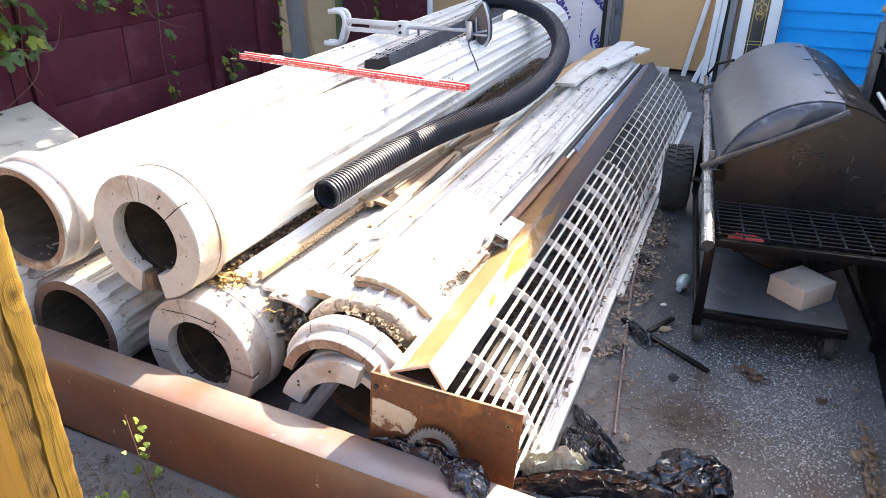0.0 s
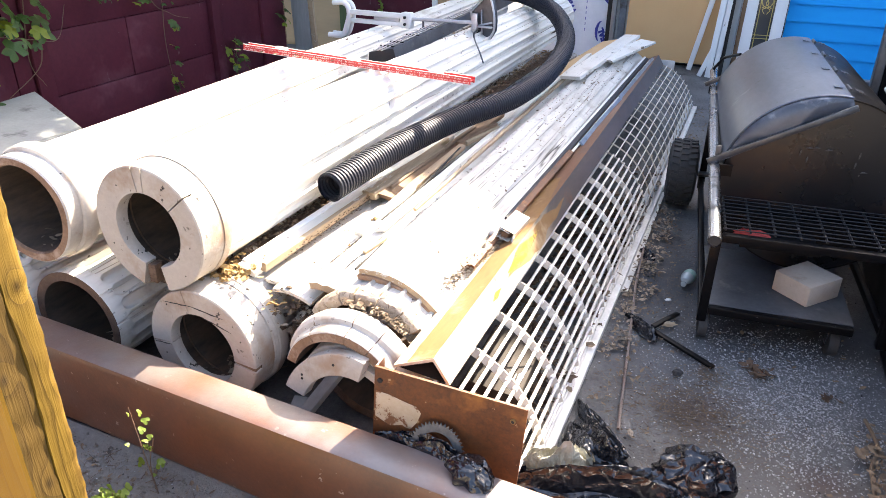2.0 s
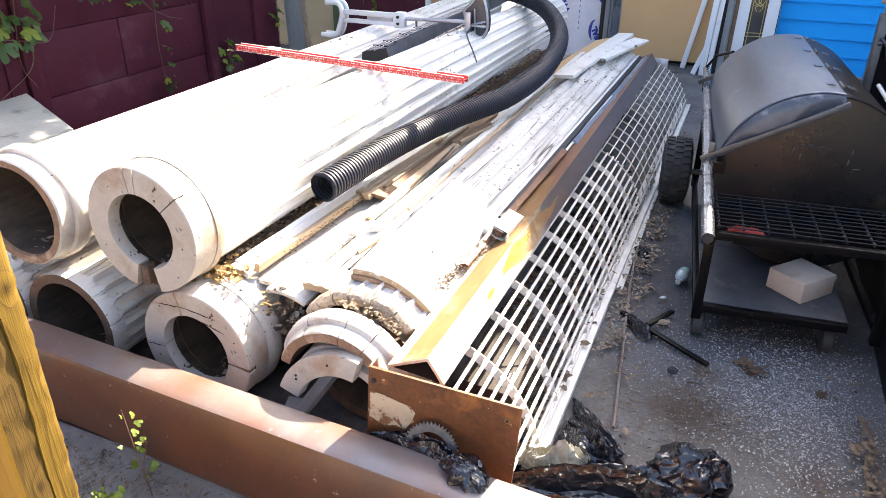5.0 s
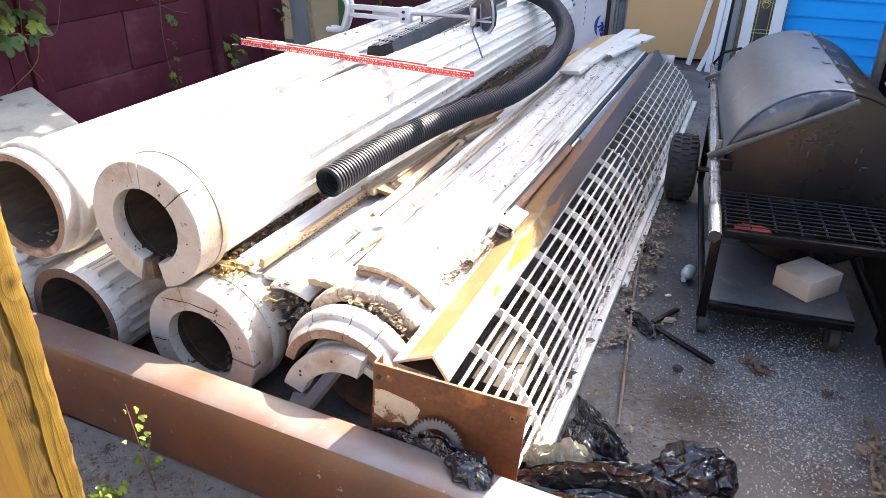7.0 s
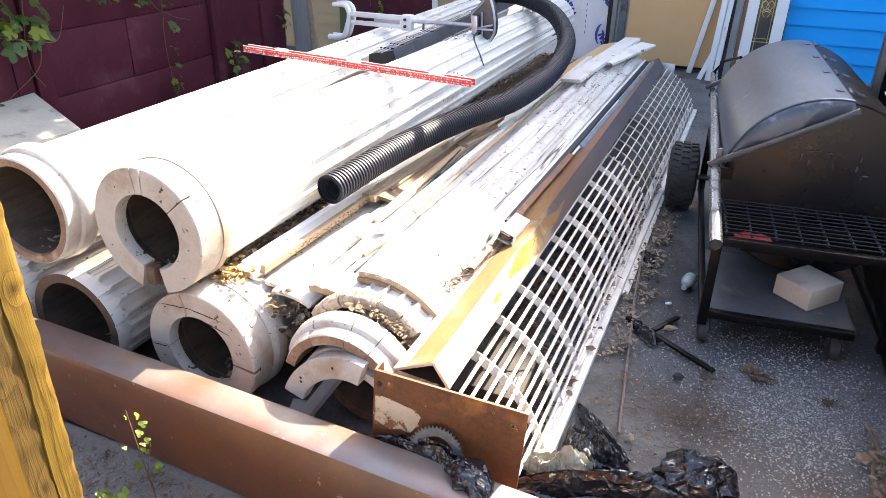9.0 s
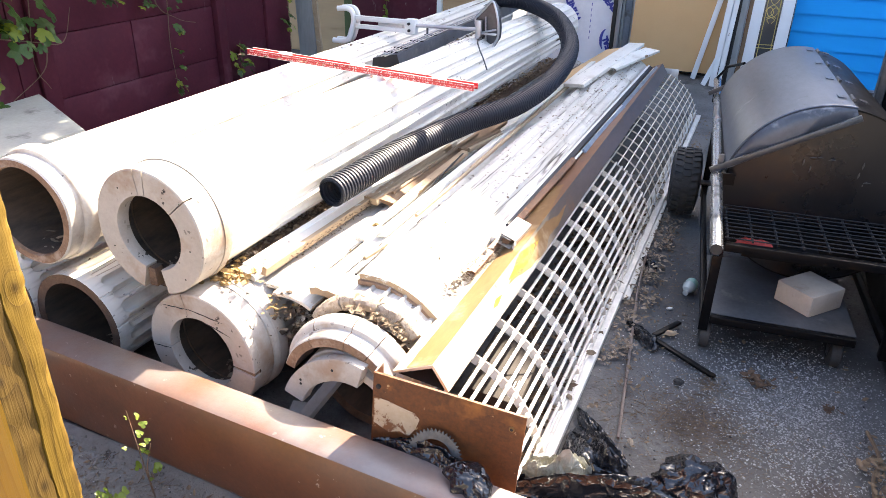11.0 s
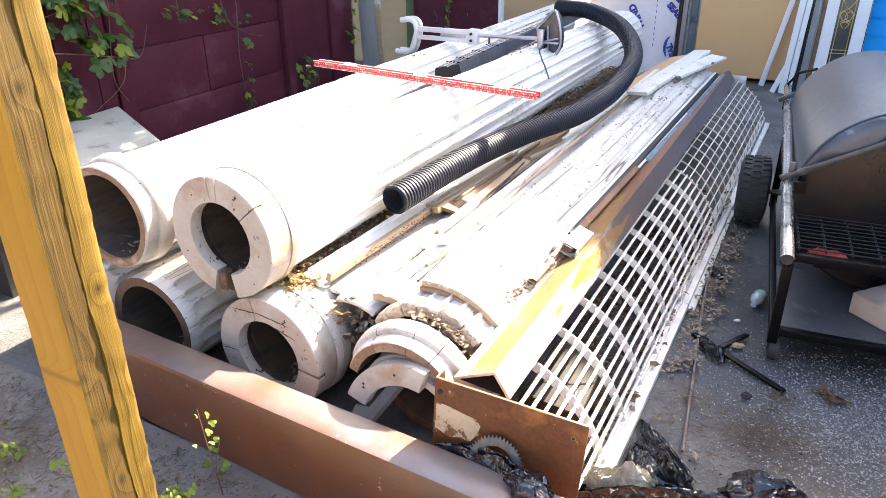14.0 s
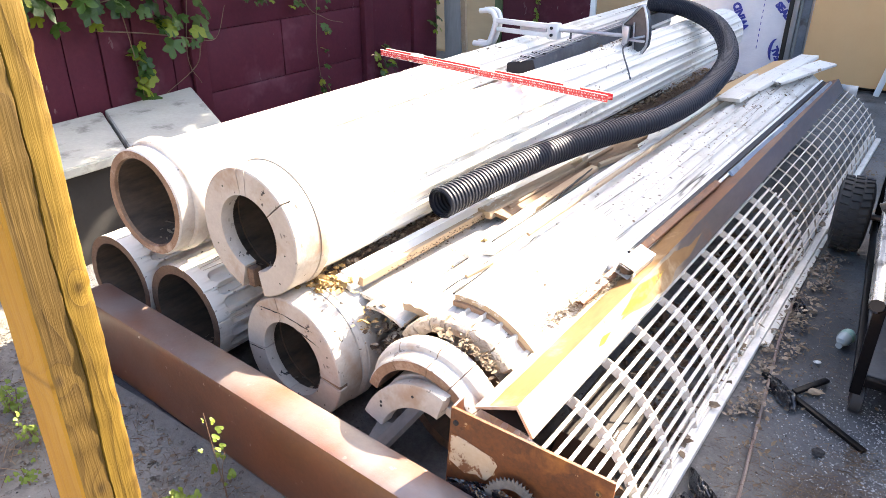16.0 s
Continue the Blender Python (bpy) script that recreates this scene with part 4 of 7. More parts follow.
fb = [bm.verts.new(m @ Vector((x, -0.0042, z))) for x, z in rim]
bm.faces.new(fa)
for i in range(len(rim)):
    bm.faces.new((fa[i], fa[(i + 1) % len(rim)], fb[(i + 1) % len(rim)], fb[i]))
part("paint_remnant", bm, M_FLAKE, plate, "pale flaking paint remnant")
bm = bmesh.new()
box(bm, -0.218, -0.212, 0.004, 0.05, -0.1, 0.115, m=m)
part("return_flange", bm, M_RUST, t)

# ---- concave grate ----
t = thing("rod_grate", "long curved white steel rod grate", "grate", (-0.45, 3.5, 0.0))
GX, GZ, GA, GB = -0.77, -0.055, 0.385, 0.416
ROD_ANGLES = [12.5 + 5.2 * i for i in range(14)]
def arc(a, out=0.0):
    """A point of the grate's oval section, out metres outside the rods."""
    return GX + (GA + out) * math.cos(radians(a)), GZ + (GB + out) * math.sin(radians(a))
HOOPS = [1.50 + 0.2245 * i for i in range(10)] + [3.72 + 0.15 * i for i in range(16)]
for y in HOOPS:
    bm = bmesh.new()
    near = y < 3.7
    low, high = (0.012, 0.006) if near else (0.003, 0.004)
    lean = 0.010 if near else 0.0
    prof = [arc(a, r) for a in [ROD_ANGLES[0] - 4] + ROD_ANGLES + [ROD_ANGLES[-1] + 4] for r in (-low, high)]
    # the plates lean back a little, their inner edge towards the near end
    A = [bm.verts.new((p[0], y - 0.0025 + (lean if i % 2 else -lean), p[1])) for i, p in enumerate(prof)]
    B = [bm.verts.new((p[0], y + 0.0025 + (lean if i % 2 else -lean), p[1])) for i, p in enumerate(prof)]
    for i in range(0, len(prof) - 2, 2):
        for V in (A, B):
            bm.faces.new((V[i], V[i + 1], V[i + 3], V[i + 2]))
        bm.faces.new((A[i], A[i + 2], B[i + 2], B[i]))
        bm.faces.new((A[i + 1], A[i + 3], B[i + 3], B[i + 1]))
    hoop = part("hoop", bm, M_HOOP, t, smooth=15)
    if near:
        for a in ROD_ANGLES:
            x, z = arc(a)
            bm = bmesh.new()
            tube(bm, [(x, y - 0.014, z), (x, y - 0.010, z), (x, y + 0.010, z), (x, y + 0.014, z)], 0.0085, 8, radii=[0.0068, 0.0088, 0.0088, 0.0068])
            part("nut", bm, M_GALV, hoop)
for i, a in enumerate(ROD_ANGLES):
    bm = bmesh.new()
    x, z = arc(a)
    tube(bm, [(x + 0.004 * noise.noise((y, i * 1.7, 0.5)), y, z + 0.004 * noise.noise((y, i * 1.3, 5.5))) for y in (1.44, 1.6, 1.8, 2.0, 2.3, 2.55, 2.8, 3.05, 3.3, 3.55, 3.74)], 0.0060, 8)
    part("rod", bm, M_GALV, t)
for i in range(10):
    bm = bmesh.new()
    x, z = arc(12.5 + 6.3 * i, 0.008)
    tube(bm, [(x + 0.004 * noise.noise((y, i * 1.7, 9.5)), y, z) for y in (3.70, 4.0, 4.3, 4.65, 5.0, 5.5, 5.99)], 0.0036, 6)
    part("rod", bm, M_GALV, t)
bm = bmesh.new()
box(bm, -0.715, -0.575, 5.97, 5.976, 0.26, 0.385, bevel=0.001)
part("far_plate", bm, M_ALU, t, "grey drilled end plate")
for x0, x1, z1, mt, lb in ((-0.393, -0.360, 0.030, M_GALV, "white painted bottom rail"), (-0.418, -0.396, 0.044, M_ALU, "grey steel rail web"), (-0.442, -0.421, 0.030, M_GALV, "white painted bottom rail")):
    bm = bmesh.new()
    box(bm, x0, x1, 1.60, 6.05, 0.0, z1, bevel=0.003)
    part("bottom_rail", bm, mt, t, lb)
bm = bmesh.new()
box(bm, -0.020, 0.020, 0, 1.25, 0, 0.010, m=Matrix.Translation((-0.352, 2.86, 0.001)) @ pose(0, 0, 0, 0, 0, 0.5), bevel=0.002)
single("steel_strip", bm, M_GALV, "flat white steel strip lying beside the rail", "strip")

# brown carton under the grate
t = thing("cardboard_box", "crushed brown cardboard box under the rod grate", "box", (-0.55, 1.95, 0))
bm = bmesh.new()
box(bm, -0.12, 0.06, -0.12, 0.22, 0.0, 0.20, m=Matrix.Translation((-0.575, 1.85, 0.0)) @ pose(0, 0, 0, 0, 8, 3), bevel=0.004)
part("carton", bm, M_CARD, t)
for k in range(4):
    bm = bmesh.new()
    box(bm, 0.0 + 0.010 * k, 0.0035 + 0.010 * k, -0.05, -0.015 + 0.010 * (k % 2), 0.2005, 0.202, m=Matrix.Translation((-0.575, 1.85, 0.002)) @ pose(0, 0, 0, 0, 8, 3))
    part("printed_bar", bm, M_WHITE, t)

# ---- corrugated drain pipe ----
t = thing("corrugated_pipe", "black corrugated plastic drain pipe lying over the columns", "pipe", (-1.36, 2.13, 0.45))
path = spline([(-1.372, 2.135, 0.588), (-1.335, 2.65, 0.60), (-1.262, 3.13, 0.60), (-1.13, 3.62, 0.605), (-1.07, 4.10, 0.66), (-1.13, 4.62, 0.74), (-1.36, 5.12, 0.82), (-1.68, 5.42, 0.87), (-2.0, 5.62, 0.86)], 40)
pitch, pts, radii = 0.0185, [], []
fine_path, runs = [path[0]], [0.0]
for a, b in zip(path, path[1:]):
    fine_path.append(b)
    runs.append(runs[-1] + (b - a).length)
def along(u):
    k = max(0, min(len(runs) - 2, int(np.searchsorted(runs, u)) - 1))
    return fine_path[k].lerp(fine_path[k + 1], (u - runs[k]) / max(1e-6, runs[k + 1] - runs[k]))
for i in range(int(runs[-1] / pitch) - 1):
    low = 0.0512 + 0.0050 * min(1.0, max(0.0, (i * pitch - 0.5) / 1.3))
    for f, r in ((0.0, low), (0.28, low), (0.42, 0.0578), (0.86, 0.0578)):
        pts.append(along((i + f) * pitch))
        radii.append(r)
bm = bmesh.new()
tube(bm, pts, 0.056, 24, caps=False, radii=radii)
tube(bm, pts[:120], 0.047, 24, caps=False, radii=[r - 0.006 for r in radii[:120]])
part("pipe", bm, M_PLASTIC, t, smooth=28)

# ---- wooden post ----
t = thing("wooden_post", "treated yellow lumber post with a long wavy split", "post", (-1.285, 0.757, 0))
def post_split(z):
    return 0.762 + 0.010 * noise.noise((z * 3.1, 4.2, 0)) + 0.004 * noise.noise((z * 11, 1.2, 0)) + 0.0012 * noise.noise((z * 45, 2.2, 0))


for half in (0, 1):
    bm = bmesh.new()
    vs = []
    for i in range(221):
        z = -0.02 + 2.62 * i / 220
        w = lambda k: 0.0025 * noise.noise((k * 3.1, 0.4 + half * 7, z * 5)) + 0.0012 * noise.noise((k, 2 + half * 3, z * 22))
        c, x0, x1 = 0.005, -1.346 + w(1), -1.224 + w(2) * 1.6
        sp = post_split(z)
        jag = 0.004 * noise.noise((z * 30, 8.1, 0)) + 0.003 * max(0, noise.noise((z * 9, 3.3, 0)))
        if half == 0:
            y0 = 0.697 + w(3)
            ring = ((x0, y0 + c, z), (x0 + c, y0, z), (x1 - c, y0, z), (x1, y0 + c, z), (x1 + w(5), (y0 + sp) / 2, z), (x1 - 0.0008, sp - 0.0028, z), (x1 - 0.0028, sp - 0.0008, z), (x0, sp - 0.0008, z))
        else:
            y1 = 0.816 + w(4)
            ring = ((x0, sp + 0.0005, z), (x1 - 0.0028, sp + 0.0003, z), (x1 + 0.0006, sp + 0.0016, z), (x1 + 0.001 + w(5), (y1 + sp) / 2, z), (x1 + jag * 0.6, y1 - 0.012, z), (x1 - 0.003 + jag, y1 - 0.004 + jag, z), (x1 - 0.008, y1, z), (x0, y1, z))
        vs.append([bm.verts.new(p) for p in ring])
    for a, b in zip(vs, vs[1:]):
        for i in range(8):
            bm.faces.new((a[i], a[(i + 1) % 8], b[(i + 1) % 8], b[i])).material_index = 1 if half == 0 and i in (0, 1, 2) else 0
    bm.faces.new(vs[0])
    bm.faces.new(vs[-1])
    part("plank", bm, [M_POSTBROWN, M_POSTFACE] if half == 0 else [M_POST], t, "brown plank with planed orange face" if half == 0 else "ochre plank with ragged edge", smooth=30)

# ---- far house ----
WY = 7.75
house = thing("house", "house with house wrap and bright blue clapboards, upper outline added for shade", "house", (0, WY, 0), kind="structure")
bm = bmesh.new()
# upper heights are unseen, set so the roofline's shadow ends on the pile
outline = [(-2.4, -0.05), (-2.4, 3.6), (0.3, 4.54), (3.2, 5.283), (8.8, 3.772), (8.8, -0.05)]
A = [bm.verts.new((x, WY, z)) for x, z in outline]
B = [bm.verts.new((x, WY + 6, z)) for x, z in outline]
bm.faces.new(A)
bm.faces.new(B[::-1])
for i in range(6):
    bm.faces.new((A[i], A[(i + 1) % 6], B[(i + 1) % 6], B[i]))
part("wall", bm, M_WRAP, house, "blue-grey wrinkled house wrap", smooth=0)
bm = bmesh.new()
box(bm, -1.28, 0.19, WY - 0.03, WY - 0.003, -0.05, 0.10)
part("foundation", bm, M_DARK, house, "dark foundation strip")
for i in range(11):
    z = 0.020 + 0.157 * i
    bm = bmesh.new()
    q = [bm.verts.new(p) for p in ((0.2, WY - 0.026, z), (1.9, WY - 0.026, z), (1.9, WY - 0.008, z + 0.163), (0.2, WY - 0.008, z + 0.163), (0.2, WY - 0.004, z), (1.9, WY - 0.004, z))]
    bm.faces.new(q[:4])
    bm.faces.new((q[0], q[4], q[5], q[1]))
    bm.faces.new((q[0], q[3], q[4]))
    part("clapboard", bm, M_BLUE, house, smooth=0)
for x0, x1, mt, d in ((-1.475, -1.435, M_DARK, 0.04), (-1.43, -1.385, M_ALU, 0.055), (-1.38, -1.355, M_GREYWOOD, 0.03), (-1.35, -1.285, M_BLUEMETAL, 0.045), (-1.28, -1.245, M_ALU, 0.06), (0.12, 0.195, M_DARK, 0.05)):
    bm = bmesh.new()
    box(bm, x0, x1, WY - d, WY - 0.003, 0.0, 2.4, bevel=0.004)
    part("jamb", bm, mt, house)


def lettering(text, size, m, material, parent):
    cu = bpy.data.curves.new("letters", "FONT")
    cu.body, cu.size, cu.extrude, cu.offset = text, size, 0.0008, 0.006
    tmp = bpy.data.objects.new("letters", cu)
    me = bpy.data.meshes.new_from_object(tmp)
    bpy.data.objects.remove(tmp)
    me.materials.clear()
    me.materials.append(material)
    ob = new("lettering", me)
    ob.parent = parent
    ob.matrix_parent_inverse = parent.matrix_basis.inverted()
    ob.matrix_basis = m
    return ob


WRAP_WORDS = ((-1.80, 0.43, "WIND", 119, 0.095), (-1.60, 0.655, "SEAL", -45, 0.08), (-1.66, 0.86, "WATER", -45, 0.08), (-1.44, 0.14, "SEAL", 115, 0.08), (-2.13, 0.98, "WIND", 119, 0.095))
LOGO = (-1.52, 0.25)
for x, z, word, rot, size in WRAP_WORDS:
    lettering(word, size, Matrix.Translation((x, WY - 0.006, z)) @ pose(0, 0, 0, 90, 0, 0) @ pose(0, 0, 0, 0, 0, rot), M_INK, house)
bm = bmesh.new()
tube(bm, [(LOGO[0] + 0.055 * math.cos(radians(a)), WY - 0.005, LOGO[1] + 0.11 * math.sin(radians(a))) for a in range(100, 250, 10)], 0.012, 6, radii=[0.003 + 0.012 * math.sin(math.pi * k / 14) for k in range(15)])
part("logo_swoosh", bm, M_INK, house)
for i in range(14):
    bm = bmesh.new()
    z = 0.25 + 0.055 * i
    box(bm, -0.0035, 0.0035, -0.004, -0.002, 0, 0.028, m=Matrix.Translation((-1.70, WY, z)) @ pose(0, 0, 0, 0, 1, 0))
    part("printed_dash", bm, M_INK, house)

bm = bmesh.new()
box(bm, -0.72, 0.14, -0.006, 0.006, 0, 1.5, m=Matrix.Translation((-0.53, WY - 0.16, 0.045)) @ pose(0, 0, 0, -5, 0, 0))
single("hardboard_sheet", bm, M_MDF, "tan hardboard sheet leaning on the house wall", "board")
# the M_DARK strip paints the shaded gap between two boards
for x, y, rx, ry, w, mt, length in ((-0.585, 7.52, -3, 10, 0.048, M_BOARDWHITE, 1.9), (-0.465, 7.28, -9, 19, 0.045, M_BOARDWHITE, 0.42), (-0.385, 7.26, -6, 2.5, 0.052, M_BOARDWHITE, 1.9), (-0.331, 7.265, -6, 2.5, 0.042, M_BOARDWHITE, 1.9), (-0.285, 7.34, -6, 1.5, 0.035, M_DARK, 1.9), (-0.240, 7.32, -6, 1.0, 0.055, M_GREYWOOD, 1.9), (-0.188, 7.36, -6, 1.0, 0.04, M_PLANK, 1.9)):
    bm = bmesh.new()
    box(bm, -w / 2, w / 2, -0.02, 0.02, 0, length, m=Matrix.Translation((x, y, 0.0)) @ pose(0, 0, 0, rx, ry, 0), bevel=0.003)
    single("trim_board", bm, mt, "long strip leaning on the house, painted board except the near-black gap strip", "board", group="leaning boards")
# old window sash with leaded glass
m = Matrix.Translation((-0.168, 7.32, 0.0)) @ pose(0, 0, 0, -6, 0.8, 0)
sash = thing("window_sash", "white wooden window sash leaning on the house", "window", (-0.02, 7.38, 0))
for x0, x1, z0, z1 in ((0, 0.095, 0, 1.8), (0.240, 0.340, 0, 1.8), (0.095, 0.240, 0, 0.12), (0.095, 0.240, 1.68, 1.8)):
    bm = bmesh.new()
    box(bm, x0, x1, -0.022, 0.022, z0, z1, m=m, bevel=0.004)
    part("sash_rail", bm, M_BOARDWHITE, sash)
bm = bmesh.new()
box(bm, 0.095, 0.240, -0.003, 0.003, 0.12, 1.68, m=m)
part("pane", bm, M_GLASS, sash, "grey glass pane")
for pts in [[(0.115, 0.14), (0.115, 1.66)], [(0.222, 0.14), (0.222, 1.66)]] + [[(0.098, 0.375 + 0.03 * k), (0.237, 0.380 + 0.03 * k)] for k in range(2)] + \
        [spline([(0.168 + s * 0.055, 0.84), (0.168 + s * 0.02, 0.77), (0.168 - s * 0.045, 0.72), (0.168 - s * 0.03, 0.66), (0.168 + s * 0.03, 0.63), (0.168 + s * 0.01, 0.59)], 5) for s in (-1, 1)] + \
        [spline([(0.168 + s * 0.06, 0.70), (0.168 + s * 0.02, 0.73), (0.168 - s * 0.01, 0.68), (0.168 + s * 0.04, 0.64)], 5) for s in (-1, 1)]:
    bm = bmesh.new()
    tube(bm, [m @ Vector((p[0], -0.006, p[1])) for p in pts], 0.0035, 5)
    part("leading", bm, M_BRASS, sash)

# ---- neighbouring house ----
NY = 6.9
bm = bmesh.new()
# upper wall and eave are unseen, added to shade the burgundy wall
box(bm, -7.0, -2.45, NY, NY + 0.2, -0.05, 5.267)
box(bm, -7.0, -2.12, NY - 0.25, NY + 0.6, 5.267, 5.367)
nw = single("wall_north", bm, M_BEIGE, "beige siding wall of the neighbouring house", "wall", "structure", smooth=0)
for i in range(16):
    z = 0.02 + 0.125 * i
    for x0, x1 in ((-6.2, -4.13), (-3.0, -2.45)):
        bm = bmesh.new()
        q = [bm.verts.new(p) for p in ((x0, NY - 0.022, z), (x1, NY - 0.022, z), (x1, NY - 0.006, z + 0.13), (x0, NY - 0.006, z + 0.13), (x0, NY - 0.002, z), (x1, NY - 0.002, z))]
        bm.faces.new(q[:4])
        bm.faces.new((q[0], q[4], q[5], q[1]))
        part("clapboard", bm, M_BEIGE, nw, smooth=0)
d1 = thing("door_1", "dark burgundy door with white trim", "door", (-3.55, NY, 0), kind="structure")
bm = bmesh.new()
box(bm, -4.03, -3.06, NY - 0.03, NY - 0.002, 0, 2.05, bevel=0.004)
part("leaf", bm, M_BURGUNDY, d1)
for x0, x1, mt in ((-4.12, -4.035, M_MOSS), (-3.055, -3.005, M_BOARDWHITE)):
    bm = bmesh.new()
    box(bm, x0, x1, NY - 0.045, NY - 0.002, 0, 2.1, bevel=0.004)
    part("trim", bm, mt, d1)

# ---- burgundy wall ----
bm = bmesh.new()
box(bm, -4.7, -3.87, -3.0, 5.45, -0.02, 3.2)
wall_west = single("wall_west", bm, M_BURGUNDY, "burgundy painted board wall overgrown with vine", "wall", "structure", smooth=0)
y = -0.4
while y < 2.9:
    w = random.uniform(0.17, 0.24)
    bm = bmesh.new()
    dx = random.uniform(-0.006, 0.004)
    box(bm, -3.868, -3.848 + dx, y + 0.004, min(y + w, 2.93) - 0.004, 0, 2.2, bevel=0.003)
    part("plank", bm, M_BURGUNDY, wall_west)
    y += w
for y0, y1, z0, z1, x in ((2.95, 3.06, 0, 2.3, -3.835), (3.065, 4.50, 0, 0.42, -3.855), (3.065, 3.70, 0.425, 0.80, -3.857), (3.705, 4.50, 0.425, 0.80, -3.853), (3.065, 4.50, 0.805, 2.3, -3.855), (4.505, 4.60, 0, 2.3, -3.81), (4.605, 5.12, 0, 2.3, -3.85), (5.125, 5.44, 0, 2.3, -3.825)):
    bm = bmesh.new()
    box(bm, -3.868, x, y0, y1, z0, z1, bevel=0.004)
    part("panel", bm, M_BURGUNDY, wall_west)
# greyed sheet and strip beyond the wall
bm = bmesh.new()
box(bm, 0, 0.17, -0.01, 0.01, 0, 1.2, m=Matrix.Translation((-3.84, 5.62, 0.0)) @ pose(0, 0, 0, -4, -5, 0))
single("plywood_strip", bm, M_GREYWOOD, "greyed plywood strip leaning behind the burgundy wall", "board")
bm = bmesh.new()
box(bm, 0, 0.045, -0.015, 0.015, 0, 1.2, m=Matrix.Translation((-3.655, 5.63, 0.0)) @ pose(0, 0, 0, -4, -6, 0))
single("yellow_lath", bm, M_TAN, "yellowed wooden lath leaning beside the grey plywood", "board")

# ---- unseen walls added behind and beside the camera ----
bm = bmesh.new()
box(bm, -9, 9, -5.2, -5.0, -0.05, 2.4)
single("wall_south", bm, M_SIDING, "unseen brown wall added behind the camera to steer fill light", "wall", "structure", smooth=0)
bm = bmesh.new()
box(bm, 4.0, 4.2, -5.0, 7.5, -0.05, 1.8)
single("wall_east", bm, M_GREYWOOD, "unseen grey board fence added to close the yard", "wall", "structure", smooth=0)
# pale concrete in front of the beam
bm = bmesh.new()
n = 40
grid = [[bm.verts.new((-7.0 + 7.0 * i / n, -3.0 + 4.25 * j / n, 0.003 + 0.006 * noise.noise((i * 0.6, j * 0.6, 2.0)))) for i in range(n + 1)] for j in range(n + 1)]
for r0, r1 in zip(grid, grid[1:]):
    for i in range(n):
        bm.faces.new((r0[i], r0[i + 1], r1[i + 1], r1[i]))
single("pavement", bm, M_PALECON, "pale crumbling concrete in front of the beam", "pavement", "structure", smooth=80)

# ---- slabs ----
for quad, z, label in (((-3.82, 2.90, -3.75, 2.285, -3.02, 1.975, -3.03, 2.505), 0.502, "pale marbled stone slab beside the burgundy wall"), ((-3.75, 2.268, -3.70, 1.62, -3.0, 1.33, -3.02, 1.958), 0.498, "pale stone slab in dappled sunlight")):
    bm = bmesh.new()
    low = [bm.verts.new((quad[2 * k], quad[2 * k + 1], z - 0.045)) for k in range(4)]
    high = [bm.verts.new((quad[2 * k], quad[2 * k + 1], z)) for k in range(4)]
    bm.faces.new(low)
    bm.faces.new(high[::-1])
    for k in range(4):
        bm.faces.new((low[k], low[(k + 1) % 4], high[(k + 1) % 4], high[k]))
    bmesh.ops.recalc_face_normals(bm, faces=bm.faces[:])
    bmesh.ops.bevel(bm, geom=bm.edges[:], offset=0.006, segments=2, affect="EDGES")
    single("stone_slab", bm, M_SLAB, label, "slab", group="stone slabs")
# near-black block fills the space under the slabs
bm = bmesh.new()
box(bm, -3.66, -3.10, 1.6, 2.35, -0.01, 0.452)
single("slab_stand", bm, M_DARK, "near-black block under the stone slabs", "stand")

# ---- boards and strips on the pile ----
def board(name, label, near, far, w, th, roll=0.0, material=M_BOARDWHITE, bend=0.0, category="board", group="boards on the pile", bevel=0.003):
    near, far = Vector(near), Vector(far)
    d = far - near
    m = Matrix.Translation(near) @ d.to_track_quat("Y", "Z").to_matrix().to_4x4() @ pose(0, 0, 0, 0, roll, 0)
    bm = bmesh.new()
    n = 12
    rows = []
    for i in range(n + 1):
        u = i / n
        z = -bend * 4 * u * (1 - u)
        e = 0.15 * w * (noise.noise((near.x * 9, near.y, i * 2.3)) if i in (0, n) else 0)
        rows.append([bm.verts.new(m @ Vector((x, d.length * u + e * k, z + h))) for k, (x, h) in enumerate(((-w / 2, 0), (w / 2, 0), (w / 2, th), (w / 2 - bevel, th + bevel), (-w / 2 + bevel, th + bevel), (-w / 2, th)))])
    for a, b in zip(rows, rows[1:]):
        for i in range(6):
            bm.faces.new((a[i], a[(i + 1) % 6], b[(i + 1) % 6], b[i]))
    bm.faces.new(rows[0])
    bm.faces.new(rows[-1][::-1])
    return single(name, bm, material, label, category, group=group)


board("trim_moulding", "white painted moulding lying in the gap beside the upper column", (-1.435, 1.69, 0.436), (-1.405, 3.35, 0.43), 0.075, 0.018, 12, M_PAINT)
board("trim_moulding", "narrow tan-edged moulding strip on the pile", (-1.385, 1.72, 0.44), (-1.36, 3.30, 0.43), 0.02, 0.028, 8, M_TAN)
board("dirt_plank", "brown dirt-covered plank in the gap beside the upper column", (-1.515, 1.70, 0.432), (-1.475, 5.7, 0.420), 0.06, 0.006, 8, M_BARK)
board("trim_moulding", "thin white moulding along the half shell", (-1.145, 2.10, 0.468), (-1.135, 5.4, 0.475), 0.04, 0.018, -14, M_PAINT)
board("shelf_board", "smooth white board lying on the far end of the pile", (-1.03, 4.42, 0.53), (-0.94, 6.05, 0.52), 0.125, 0.02, -4, M_PAINT)
board("shelf_board", "broken white board lying askew on the pile", (-0.95, 5.05, 0.528), (-0.79, 5.95, 0.515), 0.115, 0.016, 5, M_PAINT)
